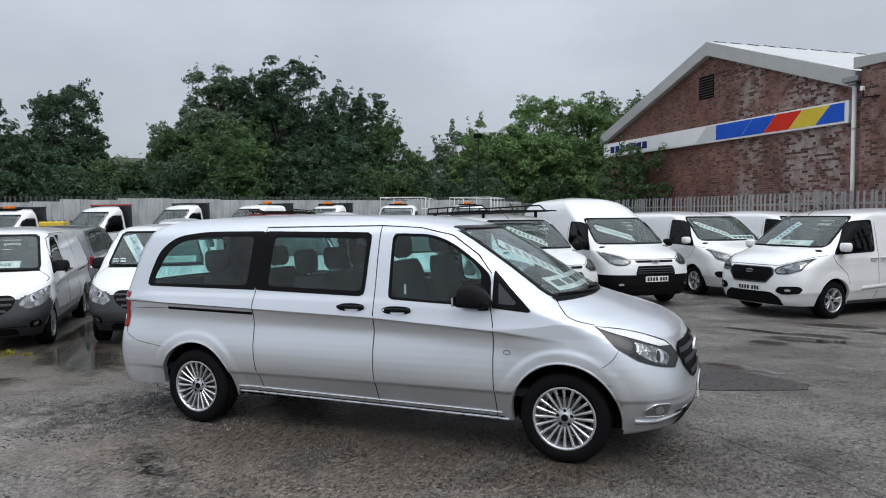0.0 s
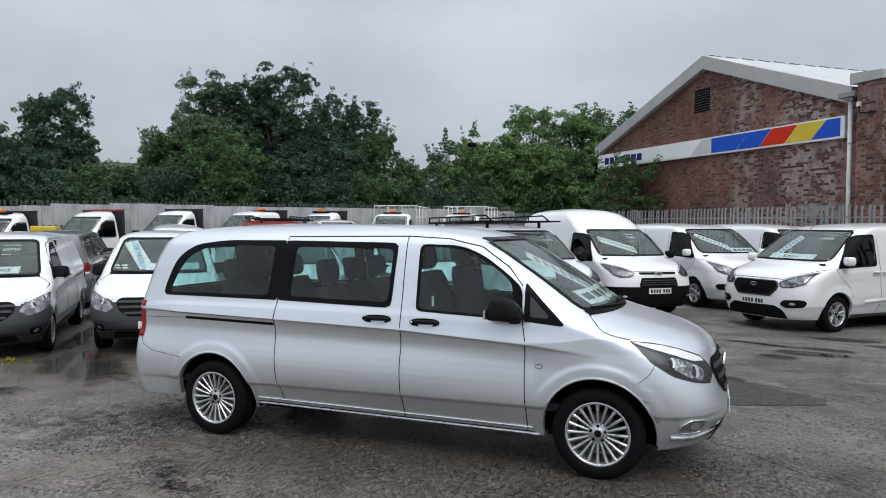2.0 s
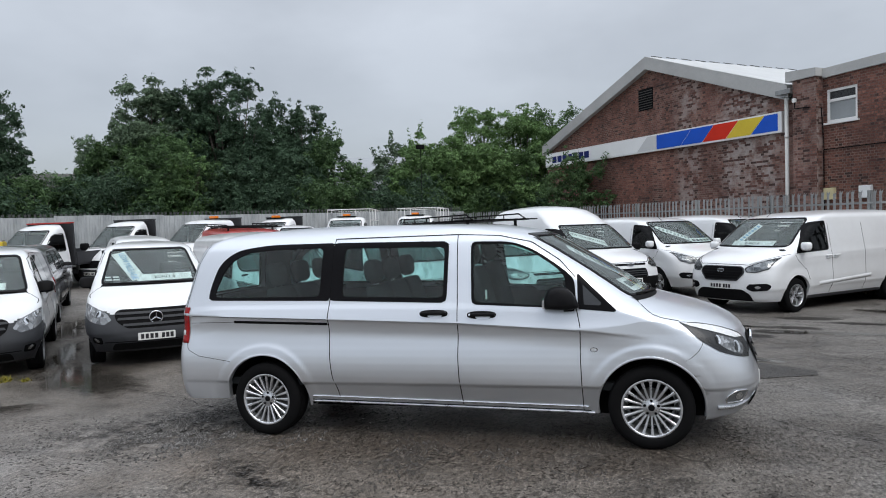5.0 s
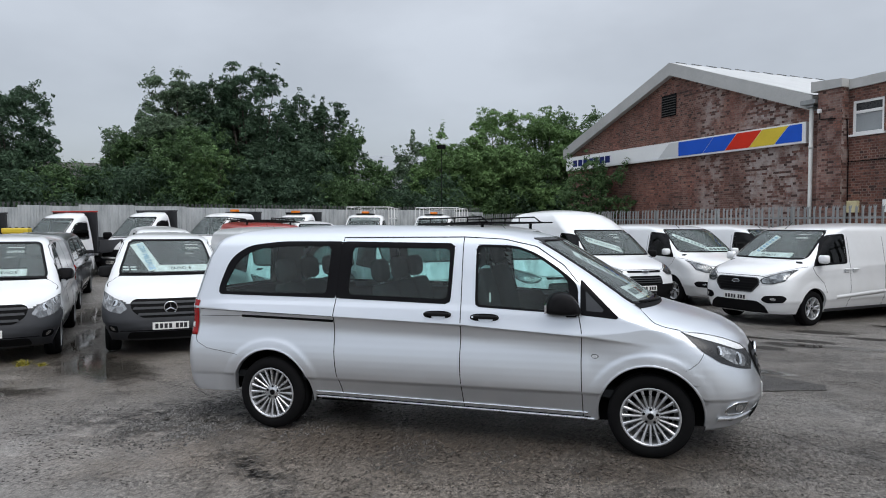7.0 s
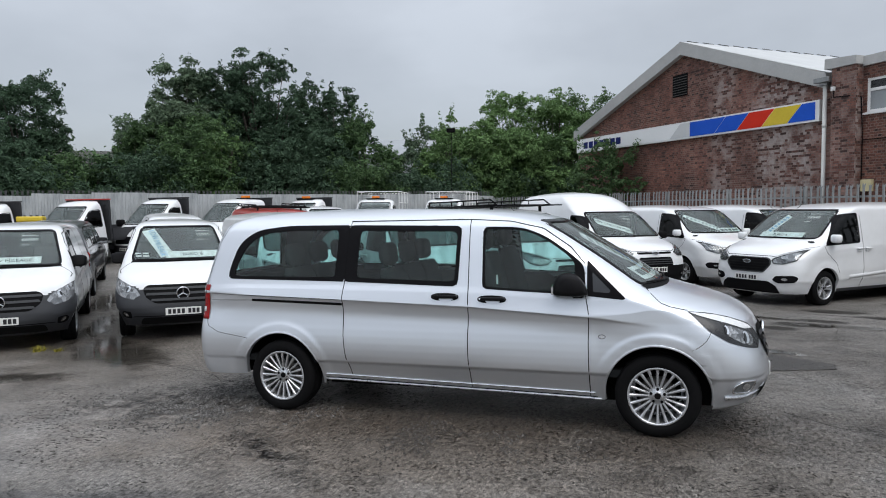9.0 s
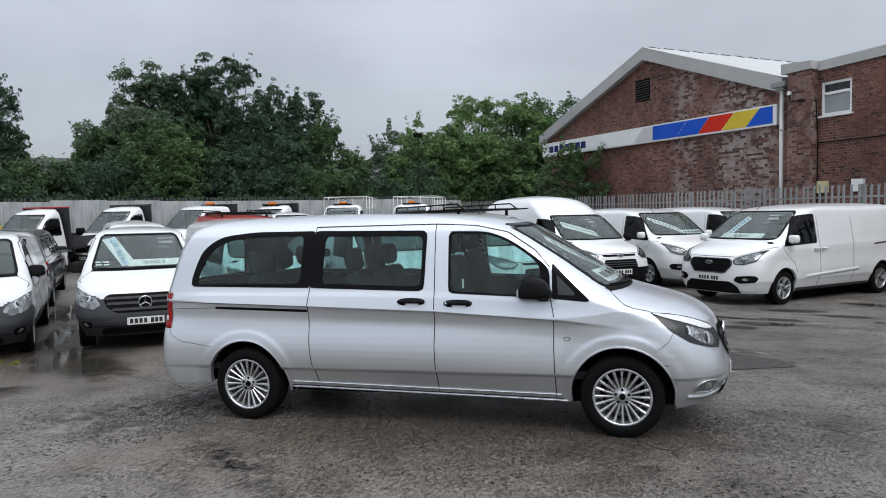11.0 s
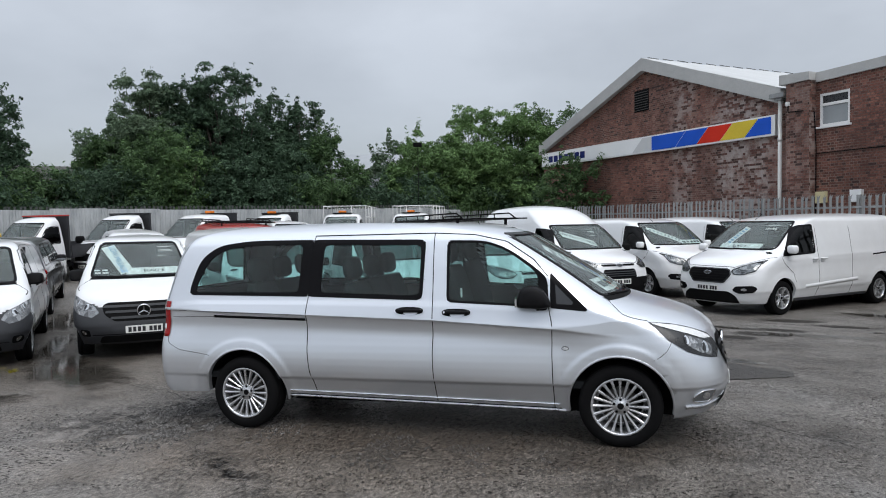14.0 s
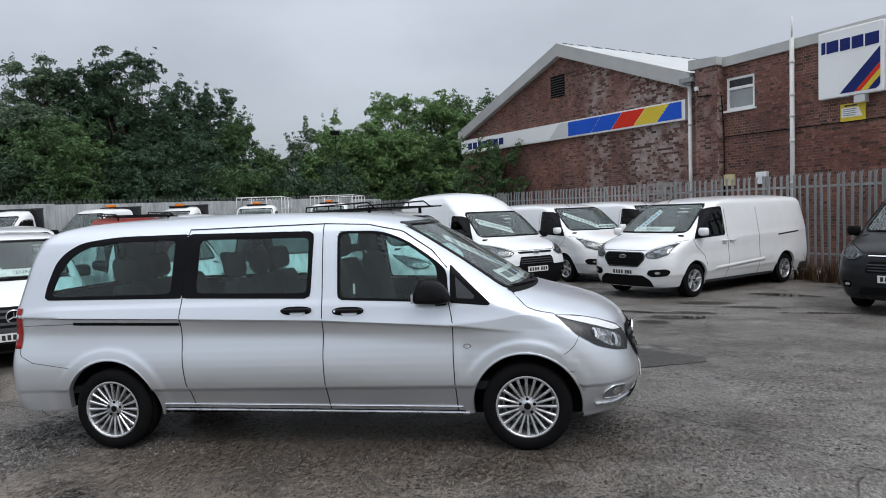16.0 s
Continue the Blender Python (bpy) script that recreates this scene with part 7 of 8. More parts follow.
def cards(van, s, strip, diag, price, colour="paper", price_at=(0.34, 1.64), bottom=(-0.24, 0.56), z=1.245, slogan="", high=0.12):
    if diag:
        y0, z0, y1, z1, w = diag
        card_on_screen(s, van, slant(y0, z0, y1, z1, w), M["paper"], "slanted printed sale card")
        if slogan:
            screen_words(s, van, slogan, (y0 + y1 + w) / 2, (z0 + z1) / 2, high, M["bluepaper"] if colour == "blue" else M["greyink"], -math.degrees(math.atan2((z1 - z0) * 1.76, y0 - y1)), 0.016)
        for i in range(0 if slogan else 9):
            raw("bar", *front_grid(s, slant(y0, z0, y1, z1, w, 0.06 + i * 0.1, 0.125 + i * 0.1, 0.6), -0.026, 4, 4), M["bluepaper"] if colour == "blue" else M["midink"], van)
    if strip:
        card_on_screen(s, van, [(bottom[0], z), (bottom[1], z), (bottom[1], z + 0.10), (bottom[0], z + 0.10)], M["paper"], "white sale card along the dashboard", 0.022)
        if strip == "bars":
            bars_on_screen(s, van, bottom[0] + 0.05, bottom[1] - 0.03, z + 0.03, 0.045, 5, M["greyink"], 0.018)
        else:
            screen_words(s, van, strip, (bottom[0] + bottom[1]) / 2, z + 0.05, 0.095, M["greyink"], back=0.017)
    if price:
        screen_words(s, van, price, price_at[0], price_at[1], 0.10, M["chalk"], back=0.014)
        bars_on_screen(s, van, price_at[0] - 0.12, price_at[0] + 0.2, price_at[1] + 0.065, 0.008, 1, M["chalk"], 0.012)
        bars_on_screen(s, van, price_at[0] - 0.12, price_at[0] + 0.06, price_at[1] - 0.085, 0.008, 1, M["chalk"], 0.012)


M["midink"] = plain("pale_grey_print", (0.34, 0.37, 0.37), 0.6)
M["greyink"] = plain("grey_print", (0.025, 0.045, 0.042), 0.6)
cards(van_a, VITO, "LOW MILEAGE", (-0.42, 1.25, -0.66, 1.69, 0.18), "£8995", price_at=(0.26, 1.61), bottom=(-0.40, 0.46))
cards(van_b, VITO, "EURO 6", (-0.30, 1.27, -0.60, 1.70, 0.22), "15995", "blue", (0.40, 1.61), (-0.22, 0.62), slogan="LOW MILEAGE", high=0.13)
bars_on_screen(VITO, van_b, -0.68, -0.45, 1.27, 0.02, 2, M["chalk"], 0.012)
bars_on_screen(VITO, van_b, -0.69, -0.46, 1.31, 0.02, 2, M["chalk"], 0.012)
cards(van_cv, s_cv, "EURO 6", (-0.42, 1.27, -0.22, 1.70, 0.17), "18995", "blue", (0.40, 1.66), (-0.42, 0.52), 1.275)
cards(van_sf, s_sf, "", (0.0, 1.36, -0.72, 1.62, 0.20), "7995", "grey", (0.20, 1.64), slogan="NEW CUSTOM MODEL", high=0.095)
cards(van_mid, s_mid, "bars", (-0.02, 1.34, -0.70, 1.67, 0.17), "", "grey", (0.30, 1.64), (0.0, 0.70), 1.275)
cards(van_f, s_f, "", (0.14, 1.34, -0.52, 1.66, 0.18), "12500", "grey", (0.40, 1.63))
cards(van_bk, s_bk, "", (-0.50, 1.30, -0.46, 1.66, 0.34), "", "grey")
cards(carrier, VITO, "bars", (-0.10, 1.26, -0.50, 1.62, 0.20), "", "grey", bottom=(-0.55, 0.55))

# ---- chassis-cab trucks along the hoarding ----
def cab_shape(rear):
    front = [(0.30, 0.80), (0.45, 0.92), (0.65, 0.95), (0.85, 0.92), (1.00, 0.85), (1.12, 0.72), (1.22, 0.56), (1.30, 0.42), (1.50, 0.20), (1.80, -0.12), (2.00, -0.32), (2.10, -0.43), (2.18, -0.53), (2.24, -0.66), (2.28, -0.85)]
    half = [(0.30, 0.93), (0.60, 0.99), (1.00, 1.0), (1.30, 0.97), (1.60, 0.93), (1.90, 0.885), (2.06, 0.85), (2.16, 0.80), (2.23, 0.68), (2.26, 0.5), (2.28, 0.25)]
    return Shape(front, [(0.3, rear), (2.28, rear + 0.1)], half, [(0.3, 0.5), (1.1, 0.58), (1.3, 0.42), (2.28, 0.4)], [(0.3, 2.6), (2.28, 2.6)], 0.10, 3.0, None, ((0.0, 0.35),), 0.42, 0.34)


KIT_TRUCK = WheelKit("steel", 0.35, 0.21, M["steelwheel"])


def truck(m, label, body, paint, crew=False, beacon="amber"):
    rear = -1.95 if crew else -1.15
    s = cab_shape(rear)
    t = thing("pickup_truck", m, label, "truck", "trucks along the hoarding")
    door = rounded([(-0.92, 1.38), (-0.02, 1.36), (-0.22, 1.66), (-0.50, 1.97), (-0.92, 1.99)], [0.06, 0.03, 0.1, 0.14, 0.06])
    door_g = shrink(resample(door, 80), 0.02)
    cuts = [((-1, 1), door)]
    if crew:
        rd = rounded([(-1.74, 1.38), (-1.20, 1.38), (-1.20, 1.95), (-1.74, 1.93)], 0.06)
        cuts.append(((-1, 1), rd))
    scr = rounded([(-0.82, 1.36), (0.82, 1.36), (0.72, 2.11), (-0.72, 2.11)], 0.08)

    def region(mid):
        x, y, z = mid.T
        return np.where((z < 0.66) & (x > 0.3), "front_bumper", np.full(len(x), "cab", dtype="U20"))

    shell(s, t, paint, {"front_bumper": M["plastic"]}, cuts, scr, ((0.0, 0.35),), region, 0.05, 0.05, 44, 16)
    for side in (-1, 1):
        arch_parts(s, t, paint, 0.0, 0.35, 0.42, side)
        window_parts(s, t, "door_window", resample(door, 80), door_g, M["darkglass"], side)
        if crew:
            window_parts(s, t, "rear_door_window", rd, shrink(resample(rd, 80), 0.03), M["darkglass"], side)
        raw("shut_line", *line_on_side(s, [(-1.03, 2.02), (-1.03, 0.5)], 0.012, 0.002, side), M["seam"], t)
        mirror_parts(s, t, 0.12, 1.42, side, M["matt"], 1.35, 0.08)
        lp = [(0.52, 0.88), (0.78, 0.84), (0.93, 0.98), (0.95, 1.16), (0.80, 1.08), (0.56, 0.98)]
        lp = lp if side > 0 else mirror_y(lp)
        hl = raw("headlamp", *front_grid(s, lp, 0.006, 10, 8), M["lampinner"], t, "clear headlamp")
        KIT_TRUCK.fit(t, 0.0, 0.96, 0.35, side)
        KIT_TRUCK.fit(t, -3.3, 0.96, 0.35, side)
    raw("grille", *front_grid(s, rounded([(-0.48, 0.70), (0.48, 0.70), (0.44, 0.96), (-0.44, 0.96)], 0.04), 0.006, 8, 16), M["black"], t, "black grille")
    plate_parts(t, float(s.X(0, 0.5)) + 0.02, 0, 0.5)
    screen_parts(s, t, scr, M["wetglass"], 0.03)
    raw("dashboard", *soft_box(0.05, 0, 1.0, 0.5, 1.7, 0.27, 0.1), M["liner"], t)
    for y in (-0.45, 0.3):
        seat_parts(t, -0.66, y, 0.92, 0.5, tall=0.60)
    part("chassis", boxes((-4.6, rear + 0.3, -0.42, -0.34, 0.50, 0.66), (-4.6, rear + 0.3, 0.34, 0.42, 0.50, 0.66)), M["bodysteel"], t)
    x0, x1 = -4.7, rear - 0.12
    part("bed", boxes((x0, x1, -1.02, 1.02, 0.86, 0.94)), M["bodysteel"], t)
    for y0, y1 in ((-1.04, -1.0), (1.0, 1.04)):
        part("dropside", boxes((x0, x1, y0, y1, 0.90, 1.30)), M["bodysteel"] if body != "cage" else M["galv"], t)
    part("tailboard", boxes((x0 - 0.03, x0, -1.02, 1.02, 0.90, 1.30)), M["bodysteel"], t)
    if body in ("red", "black"):
        part("headboard", boxes((x1, x1 + 0.07, -0.99, 0.99, 0.9, 2.30)), M["bodysteel"], t, "dark steel headboard")
        part("headboard_rail", boxes((x1 - 0.02, x1 + 0.10, -1.0, 1.0, 2.302, 2.345)), M["red"] if body == "red" else M["bodysteel"], t)
    if body == "cage":
        bm = bmesh.new()
        H = 2.62
        for x in (x0, x1 + 0.02):
            pipe_run(bm, [(x, -1.0, 0.94), (x, -1.0, H), (x, 1.0, H), (x, 1.0, 0.94)], 0.024, 6)
            for y in (-0.33, 0.33):
                tube(bm, (x, y, 0.94), (x, y, H), 0.012, seg=5)
        for y in (-1.0, 1.0):
            for z in (H, 2.1):
                tube(bm, (x0, y, z), (x1, y, z), 0.02, seg=6)
            for x in np.linspace(x0, x1, 5)[1:-1]:
                tube(bm, (x, y, 0.94), (x, y, H), 0.018, seg=6)
        part("cage_frame", bm, M["upvc"], t, "white tubular cage", smooth=True)
        for x in (x0, x1 + 0.02):
            bm = bmesh.new()
            for y in np.arange(-0.95, 0.96, 0.095):
                tube(bm, (x, y, 1.3), (x, y, H), 0.003, seg=3)
            for z in np.arange(1.35, H, 0.095):
                tube(bm, (x, -1, z), (x, 1, z), 0.003, seg=3)
            part("wire_mesh", bm, M["galv"], t)
    if beacon:
        zr = z_roof(s, rear + 0.45, 0)
        bb = part("beacon_bar", boxes((rear + 0.30, rear + 0.55, -0.42, 0.42, zr, zr + 0.05)), M["matt"], t, bevel=0.01)
        for y in (0.0,):
            part("beacon", boxes((rear + 0.32, rear + 0.53, y - 0.17, y + 0.17, zr + 0.05, zr + 0.15)), M["amber"], bb, "orange beacon lens", bevel=0.03)
    return t


def park(px, dist, turn):
    """A truck's pose: its front axle by bearing, its nose turned away from the eye by so many degrees."""
    x, y = polar(px, dist)
    to_eye = math.degrees(math.atan2(-4.95 - y, 2.766 - x))
    return stand(x, y, to_eye + turn)


truck(park(-8, 27, -50), "white tipper truck with an orange beacon by the hoarding", "black", M["white2"])
truck(park(152, 27, -52), "white tipper truck with a red-topped headboard", "red", M["white2"], beacon="")
truck(park(298, 28, -50), "white tipper truck with a black headboard", "black", M["white2"], beacon="")
truck(park(424, 29, -52), "white crew-cab truck with an orange beacon", "black", M["white2"], True)
truck(park(560, 29.5, -46), "white tipper truck with a slim beacon bar", "black", M["white2"], beacon="bar")
cage = truck(park(700, 31, -14), "white cage tipper truck with an orange beacon", "cage", M["white2"])
copy_thing(cage, park(822, 31.5, -14))

# ---- more vans seen over and through the people carrier ----
grey = vito(stand(-13.73, 8.69, 130.3), M["grey"], "grey metallic glazed van parked nose to the hoarding", False, True, False, KIT_STEEL, "vans for sale")
vito(stand(-10.6, 17.6, -50), M["white2"], "pale glazed van in the second row", False, True, False, KIT_STEEL, "vans for sale")
red, s_red = custom(stand(-8.8, 11.6, -44), 2.933, False, "old", M["red"], "red panel van with a black roof rack", KIT_FIVE, group="vans for sale")


def roof_rack(van_m, shape, x0, x1, label, rise=0.12, deck=14):
    """A black tubular rack: a slatted deck between raised side rails that slope down at the front."""
    r = thing("roof_rack", van_m, label, "roof rack")
    z = z_roof(shape, (x0 + x1) / 2, 0.55) + 0.07
    for y in (-0.68, 0.68):
        bm = bmesh.new()
        tube(bm, (x0, y, z), (x1, y, z), 0.024, seg=6)
        pipe_run(bm, [(x0, y, z), (x0 + 0.03, y, z + rise), (x1 - 0.24, y, z + rise), (x1, y, z)], 0.016, 6)
        for x in np.linspace(x0, x1 - 0.24, 6)[1:-1]:
            tube(bm, (x, y, z), (x, y, z + rise), 0.012, seg=6)
        part("side_rail", bm, M["matt"], r, smooth=True)
    for x in np.linspace(x0, x1 + 0.35, deck):
        part("deck_slat", boxes((x - 0.045, x + 0.045, -0.68, 0.68, z - 0.02, z + 0.005)), M["matt"], r)
    for x in (x0 + 0.3, x1 - 0.3):
        for y in (-0.62, 0.62):
            part("foot", boxes((x - 0.03, x + 0.03, y - 0.02, y + 0.02, z_roof(shape, x, y) - 0.01, z)), M["matt"], r)


roof_rack(stand(-1.55, 9.0, -44), s_f, -2.3, 0.75, "black tubular roof rack on a white van")
roof_rack(stand(-8.8, 11.6, -44), s_red, -2.2, 0.4, "low black tubular roof rack on a red van", 0.06, 5)


def storage_bin(x, y, top):
    """A yellow grit bin: tapered tub, overhanging hinged lid."""
    z0 = float(ground_z(x, y))
    g = thing("storage_bin", pose(x, y, z0, 0, 0, 40), "tall yellow storage bin by the hoarding", "bin")
    h = top - z0
    v = [(-0.3, -0.3, 0), (0.3, -0.3, 0), (0.3, 0.3, 0), (-0.3, 0.3, 0), (-0.34, -0.34, h - 0.16), (0.34, -0.34, h - 0.16), (0.34, 0.34, h - 0.16), (-0.34, 0.34, h - 0.16)]
    raw("tub", v, [(3, 2, 1, 0), (0, 1, 5, 4), (1, 2, 6, 5), (2, 3, 7, 6), (3, 0, 4, 7)], M["yellow"], g, smooth=False)
    part("lid", boxes((-0.37, 0.37, -0.37, 0.37, h - 0.16, h)), M["yellow"], g, bevel=0.04)


storage_bin(-17.61, 11.2, 1.72)

# ---- puddles, weeds and loose growth ----
def water_mat():
    m, n, l, b = nodes_of("puddle_water")
    l.new(ramp_node(n, l, noise_node(n, l, 1.5, 5.0, 0.6), [(0.35, (0.020, 0.018, 0.015)), (0.65, (0.050, 0.046, 0.040))]), b.inputs["Base Color"])
    b.inputs["Roughness"].default_value, b.inputs["IOR"].default_value = 0.07, 1.36
    bump_node(n, l, noise_node(n, l, 7.0, 3.0), 0.05, 0.004, b)
    # the water thins out unevenly towards its rim
    rim = n.new("ShaderNodeAttribute")
    rim.attribute_name = "depth"
    ragged = mix_node(n, l, 0.62, rim.outputs["Fac"], noise_node(n, l, 3.2, 7.0, 0.7))
    l.new(ramp_node(n, l, ragged, [(0.36, 0.0), (0.62, 0.85)]), b.inputs["Alpha"])
    return m


M["water"] = water_mat()


def puddle(x, y, lx, ly, turn, seed, label="shallow rain puddle on the tarmac"):
    n, rings = 72, (0.0, 0.5, 1.0)
    v, f = [], []
    for i in range(n):
        a = i * math.tau / n
        r = 1 + 0.45 * noise.noise(Vector((math.cos(a) * 1.3, math.sin(a) * 1.3, seed * 2.3))) + 0.22 * noise.noise(Vector((math.cos(a) * 4, math.sin(a) * 4, seed * 5.1))) + 0.10 * noise.noise(Vector((math.cos(a) * 11, math.sin(a) * 11, seed)))
        c, s = math.cos(radians(turn)), math.sin(radians(turn))
        for t in (1.35, 0.9, 0.45):
            px, py = t * r * lx * math.cos(a), t * r * ly * math.sin(a)
            X, Y = x + c * px - s * py, y + s * px + c * py
            v.append((X, Y, float(ground_z(X, Y)) + 0.004))
    v.append((x, y, float(ground_z(x, y)) + 0.004))
    for i in range(n):
        j = (i + 1) % n
        f += [(3 * i, 3 * j, 3 * j + 1, 3 * i + 1), (3 * i + 1, 3 * j + 1, 3 * j + 2, 3 * i + 2), (3 * i + 2, 3 * j + 2, 3 * n)]
    ob = raw("puddle", v, f, M["water"], smooth=True)
    wet = ob.data.attributes.new("depth", "FLOAT", "POINT")
    for i, d in enumerate([0.0, 0.6, 0.95] * n + [1.0]):
        wet.data[i].value = d
    ob.visible_shadow = False
    tagged(ob, label, "puddle", "puddles", "structure")


for row in ((6.35, 8.85, 0.55, 0.22, -35, 1), (2.98, 3.95, 0.45, 0.13, -15, 2), (-5.7, 2.15, 1.3, 0.50, -32, 3), (-5.75, 0.45, 0.55, 0.26, 24, 4), (-7.75, 3.75, 1.5, 0.22, 128, 5), (-10.6, 6.9, 1.5, 0.30, 130, 6), (-5.75, 0.05, 0.5, 0.13, -30, 7),
            (4.6, 6.2, 0.9, 0.14, -8, 8), (3.4, 6.9, 0.7, 0.10, -20, 9), (6.0, 6.6, 0.6, 0.09, -10, 10), (8.3, 9.6, 0.7, 0.14, -30, 12)):
    puddle(*row)


def slab(x, y, lx, ly, turn, seed, mat, label):
    """A patch of other surfacing let into the yard, 5 mm proud."""
    c, s = math.cos(radians(turn)), math.sin(radians(turn))
    k = 14
    ring = []
    for (ax, ay), (bx, by) in zip(((-1, -1), (1, -1), (1, 1), (-1, 1)), ((1, -1), (1, 1), (-1, 1), (-1, -1))):
        for i in range(k):
            t = i / k
            px, py = (ax + (bx - ax) * t) * lx, (ay + (by - ay) * t) * ly
            py *= 1 - 0.85 * max(0.0, px / lx * 0.5 + 0.5) ** 1.5
            w = 0.06 * noise.noise(Vector((px * 3, py * 3, seed)))
            px, py = px + w, py - w
            ring.append((x + c * px - s * py, y + s * px + c * py))
    v = [(p, q, float(ground_z(p, q)) + 0.006) for p, q in ring] + [(p, q, float(ground_z(p, q)) - 0.03) for p, q in ring]
    n = len(ring)
    f = [tuple(range(n))] + [(i, n + i, n + (i + 1) % n, (i + 1) % n) for i in range(n)]
    tagged(raw("tarmac_patch", v, f, mat, smooth=False), label, "ground patch", kind="structure")


def rough_patch():
    m, n, l, b = nodes_of("rough_broken_tarmac")
    co = coord_node(n)
    g = noise_node(n, l, 17.0, 5.0, 0.75, co)
    l.new(ramp_node(n, l, g, [(0.38, (0.009, 0.008, 0.007)), (0.50, (0.042, 0.038, 0.034)), (0.64, (0.115, 0.108, 0.100))]), b.inputs["Base Color"])
    l.new(ramp_node(n, l, g, [(0.4, 0.25), (0.6, 0.65)]), b.inputs["Roughness"])
    bump_node(n, l, g, 1.0, 0.06, b)
    return m


M["rough"] = rough_patch()
slab(2.72, 3.28, 0.95, 0.85, -6, 2.2, M["rough"], "rough broken tarmac patch in the yard")


def crack(pts, w, seed):
    v, f = [], []
    p = np.array(pts, float)
    d = np.concatenate([[0], np.cumsum(np.linalg.norm(np.diff(p, axis=0), axis=1))])
    n = int(d[-1] / 0.05)
    t = np.linspace(0, d[-1], n)
    q = np.stack([np.interp(t, d, p[:, 0]), np.interp(t, d, p[:, 1])], 1)
    for i, (x, y) in enumerate(q):
        a = noise.noise(Vector((x * 4, y * 4, seed))) * 0.05
        ww = w * (0.4 + 0.9 * abs(noise.noise(Vector((x * 9, y * 9, seed + 3)))))
        v += [(x + a, y + a - ww, float(ground_z(x, y)) + 0.003), (x + a, y + a + ww, float(ground_z(x, y)) + 0.003)]
    f = [(2 * i, 2 * i + 1, 2 * i + 3, 2 * i + 2) for i in range(n - 1)]
    tagged(raw("tarmac_crack", v, f, M["seam"], smooth=False), "dark open crack in the tarmac", "crack", "cracks", "structure")


for pts, w, sd in (([(2.3, 1.5), (2.9, 0.95), (3.5, 0.45), (4.2, -0.4)], 0.007, 1),
                   ([(-4.6, 1.6), (-3.6, 1.3), (-2.9, 0.9)], 0.008, 7), ([(4.0, 7.6), (5.2, 7.2), (6.6, 7.3)], 0.02, 8)):
    crack(pts, w, sd)


def stones(n, x0, x1, y0, y1, seed, label, smin=0.008, smax=0.03, gaps=-9.0, tilt=0.0, mat="stone"):
    """Loose chippings, each a small rough lump."""
    rng = np.random.default_rng(seed)
    base = np.array([(1, 0, 0), (-1, 0, 0), (0, 1, 0), (0, -1, 0), (0, 0, 0.8), (0, 0, -0.5)], float)
    tri = [(0, 2, 4), (2, 1, 4), (1, 3, 4), (3, 0, 4)]
    v, f = [], []
    for i in range(n):
        x, y = rng.normal((x0 + x1) / 2, (x1 - x0) / 3.2), rng.normal((y0 + y1) / 2, (y1 - y0) / 3.2)
        y += tilt * (x - (x0 + x1) / 2)
        if noise.noise(Vector((x * 1.9, y * 1.9, seed))) + 0.5 * noise.noise(Vector((x * 6, y * 6, seed))) < gaps:
            continue
        s = smin + (smax - smin) * rng.uniform() ** 2.2
        a = rng.uniform(0, math.tau)
        k = len(v)
        z = float(ground_z(x, y))
        for p in base * rng.uniform(0.6, 1.2, (6, 3)) * s:
            v.append((x + p[0] * math.cos(a) - p[1] * math.sin(a), y + p[0] * math.sin(a) + p[1] * math.cos(a), z + p[2]))
        f += [tuple(k + j for j in t) for t in tri]
    tagged(raw("chippings", v, f, M[mat], smooth=False), label, "gravel", kind="stuff")


def stone_mat():
    m, n, l, b = nodes_of("wet_chippings")
    g = n.new("ShaderNodeNewGeometry")
    l.new(ramp_node(n, l, g.outputs["Random Per Island"], [(0.0, (0.020, 0.018, 0.017)), (0.5, (0.060, 0.056, 0.052)), (1.0, (0.20, 0.192, 0.184))]), b.inputs["Base Color"])
    b.inputs["Roughness"].default_value = 0.6
    return m


M["stone"] = stone_mat()
M["mudlump"] = plain("wet_brown_mud", (0.040, 0.033, 0.027), 0.45, 0, 0.5, 9)
stones(15000, -3.5, -1.4, -0.45, 0.85, 5, "loose wet chippings beside the rear wheel", 0.004, 0.018, 0.0, 0.35)
stones(9000, -1.6, 2.4, -0.95, 0.35, 8, "small lumps of wet brown mud on the tarmac", 0.004, 0.016, 0.12, 0.0, "mudlump")
stones(420, 0.5, 6.5, 2.0, 8.0, 6, "loose wet chippings scattered on the tarmac", 0.005, 0.012)
stones(2200, -3.5, 4.5, -2.6, 0.4, 7, "fine loose grit on the tarmac", 0.003, 0.009, 0.1)


def weed(x, y, h, r, mat, n, label, name="weed", seed=1):
    """A tuft of narrow blades bending outwards."""
    rng = np.random.default_rng(seed)
    t = thing(name, pose(x, y, float(ground_z(x, y))), label, "plant")
    v, f = [], []
    for i in range(n):
        a, lean = rng.uniform(0, math.tau), rng.uniform(0.2, 1.0)
        bx, by = rng.normal(0, r * 0.25, 2)
        hh, w = h * rng.uniform(0.4, 1.0), 0.006 + 0.01 * rng.uniform()
        dx, dy = math.cos(a), math.sin(a)
        k = len(v)
        for s in (0, 0.5, 1.0):
            px, py, pz = bx + dx * r * lean * s * s, by + dy * r * lean * s * s, hh * s * (1 - 0.25 * s * lean)
            ww = w * (1 - s * 0.9)
            v += [(px - dy * ww, py + dx * ww, pz), (px + dy * ww, py - dx * ww, pz)]
        f += [(k, k + 1, k + 3, k + 2), (k + 2, k + 3, k + 5, k + 4)]
    raw("growth", v, f, mat, t, smooth=False)


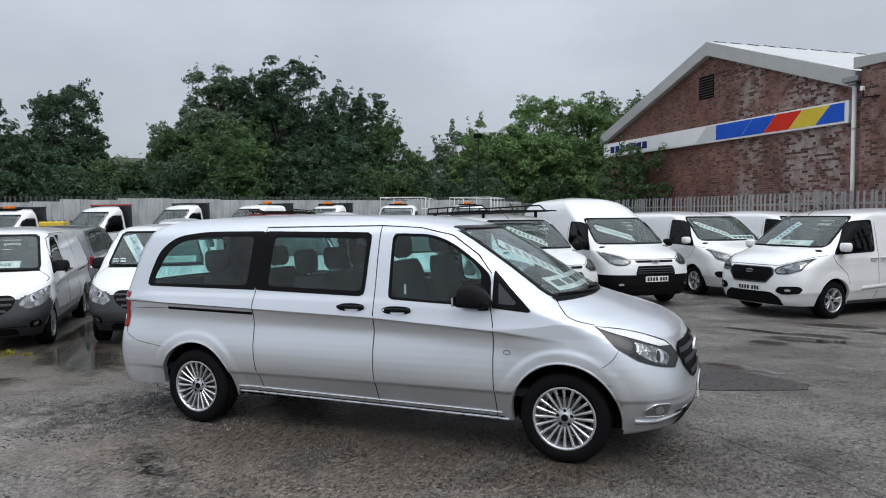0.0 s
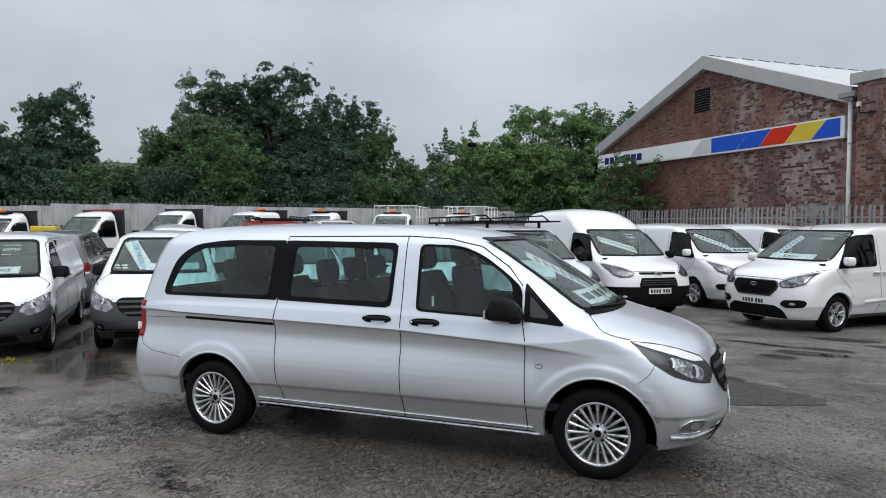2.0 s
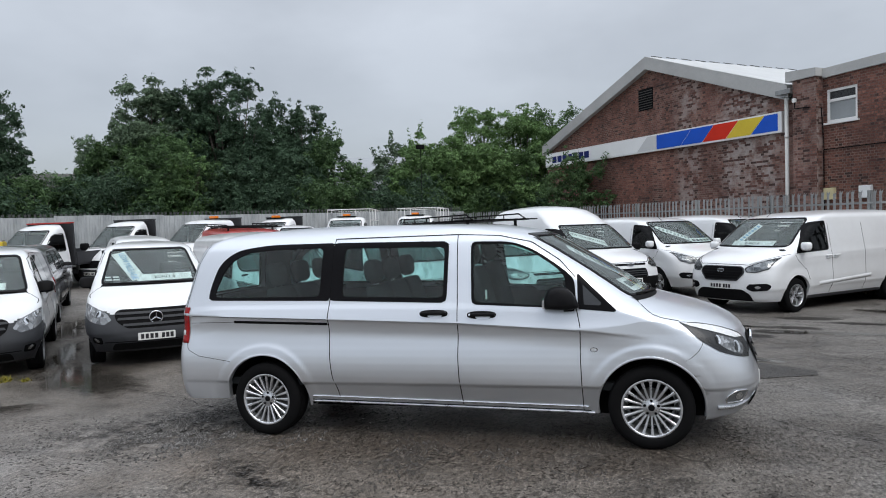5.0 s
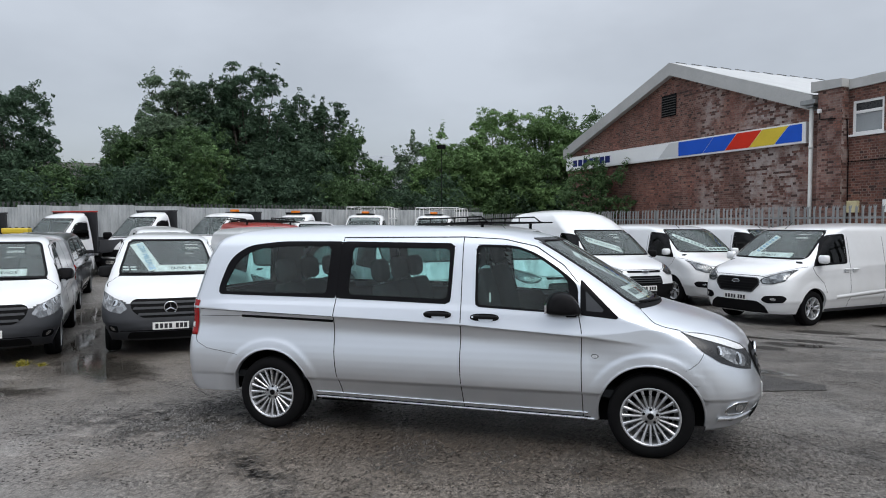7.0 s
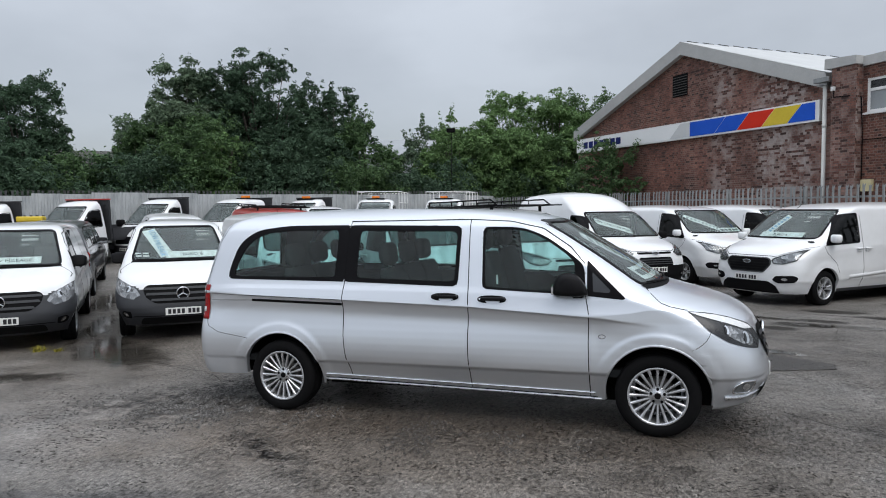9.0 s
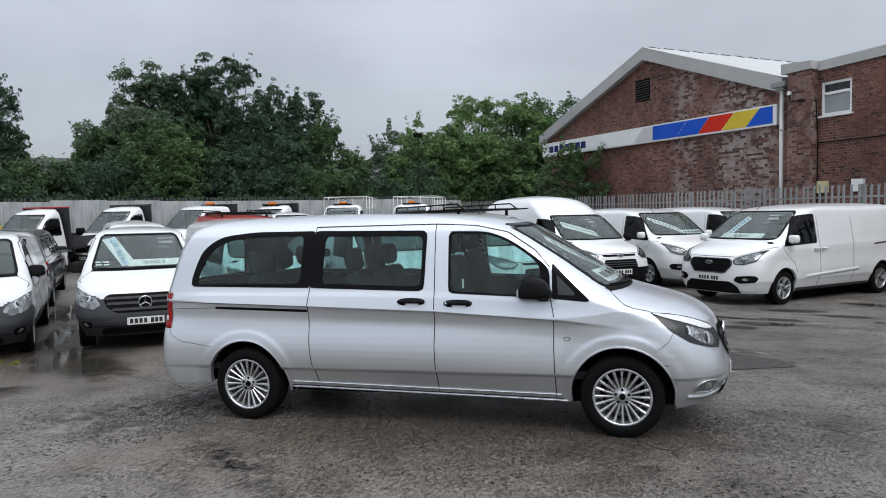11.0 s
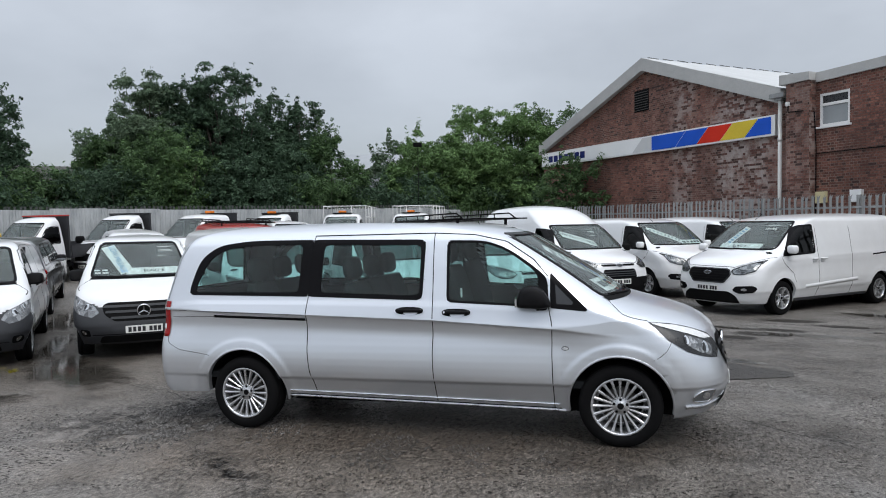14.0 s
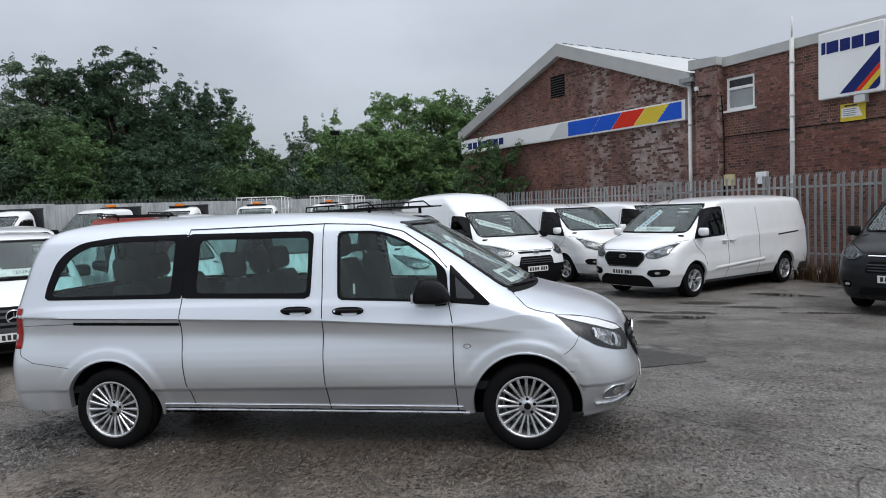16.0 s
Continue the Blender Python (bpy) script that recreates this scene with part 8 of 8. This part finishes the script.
M["weedgreen"] = leaf_mat("yellowing_weed", (0.10, 0.10, 0.02), (0.30, 0.26, 0.05))
M["bramble"] = leaf_mat("brown_bramble", (0.035, 0.022, 0.014), (0.11, 0.07, 0.04))
weed(-6.92, 1.92, 0.10, 0.14, M["weedgreen"], 70, "small yellowing weed in a tarmac crack", seed=2)
weed(-6.62, 1.98, 0.06, 0.10, M["weedgreen"], 40, "small yellowing weed in a tarmac crack", seed=3)
fdir = (fb - fa).normalized()
for i in range(16):
    p = fa + fdir * (22.2 + i * 0.62) + WALL_N * (0.12 + 0.16 * (i % 3))
    weed(p.x, p.y, 0.42 + 0.10 * (i % 4), 0.5, M["bramble"], 150, "low brown bramble along the fence foot", "bramble", 20 + i)

# floodlight and cameras on a pole beside the trees
pole = thing("floodlight_pole", pose(*polar(848, 37), 0), "slim dark pole with a small floodlight", "lamp post")
bm = bmesh.new()
tube(bm, (0, 0, -0.3), (0, 0, 6.0), 0.022, 0.018, 8)
part("pole", bm, M["matt"], pole, smooth=True)
part("floodlight", boxes((-0.22, 0.22, -0.14, 0.06, 6.0, 6.22)), M["matt"], pole, bevel=0.02)

# ---- the brick facing nearest the yard, brick by brick ----
def brick_piece_mat():
    """Single old bricks, each its own red, some whitened, with soot and pits."""
    m, n, l, b = nodes_of("single_old_brick")
    own = n.new("ShaderNodeObjectInfo").outputs["Random"]
    tone = ramp_node(n, l, own, [(0.04, (0.070, 0.036, 0.030)), (0.16, (0.140, 0.058, 0.044)), (0.60, (0.195, 0.080, 0.058)), (0.94, (0.250, 0.112, 0.080))])
    soot = ramp_node(n, l, noise_node(n, l, 14.0, 5.0, 0.65), [(0.35, 0.65), (0.65, 1.15)])
    l.new(mix_node(n, l, 1.0, tone, soot, "MULTIPLY"), b.inputs["Base Color"])
    b.inputs["Roughness"].default_value = 0.85
    bump_node(n, l, noise_node(n, l, 60.0, 4.0), 0.4, 0.01, b)
    return m


def lay_bricks(wall, x0, x1, z0, z1):
    """Courses of stretchers and headers in turn, each brick a little proud of its joints."""
    h, c, out = 0.064, 0.004, 0.005
    meshes = []
    for w in (0.215, 0.1025):
        v = [(0, 0, 0), (w, 0, 0), (w, 0, h), (0, 0, h), (c, -out, c), (w - c, -out, c), (w - c, -out, h - c), (c, -out, h - c)]
        me = bpy.data.meshes.new("brick")
        me.from_pydata(v, [], [(4, 5, 6, 7), (0, 1, 5, 4), (1, 2, 6, 5), (2, 3, 7, 6), (3, 0, 4, 7)])
        me.materials.append(M["onebrick"])
        meshes.append(me)
    rng = random.Random(12)
    for row in range(math.ceil(z0 / 0.075), int(z1 / 0.075)):
        pitch = 0.225 if row % 2 else 0.1125
        for i in range(math.ceil(x0 / pitch) + 1, int(x1 / pitch)):
            ob = new("brick", meshes[0 if row % 2 else 1])
            ob.parent = wall
            ob.matrix_local = pose(i * pitch + (0.056 if row % 2 else 0.0) + 0.005, -0.001 - rng.uniform(0, 0.003), row * 0.075 + 0.005, 0, rng.uniform(-0.3, 0.3), 0)


M["onebrick"] = brick_piece_mat()
lay_bricks(YARD_WALL, 3.75, 6.15, 2.35, 3.65)
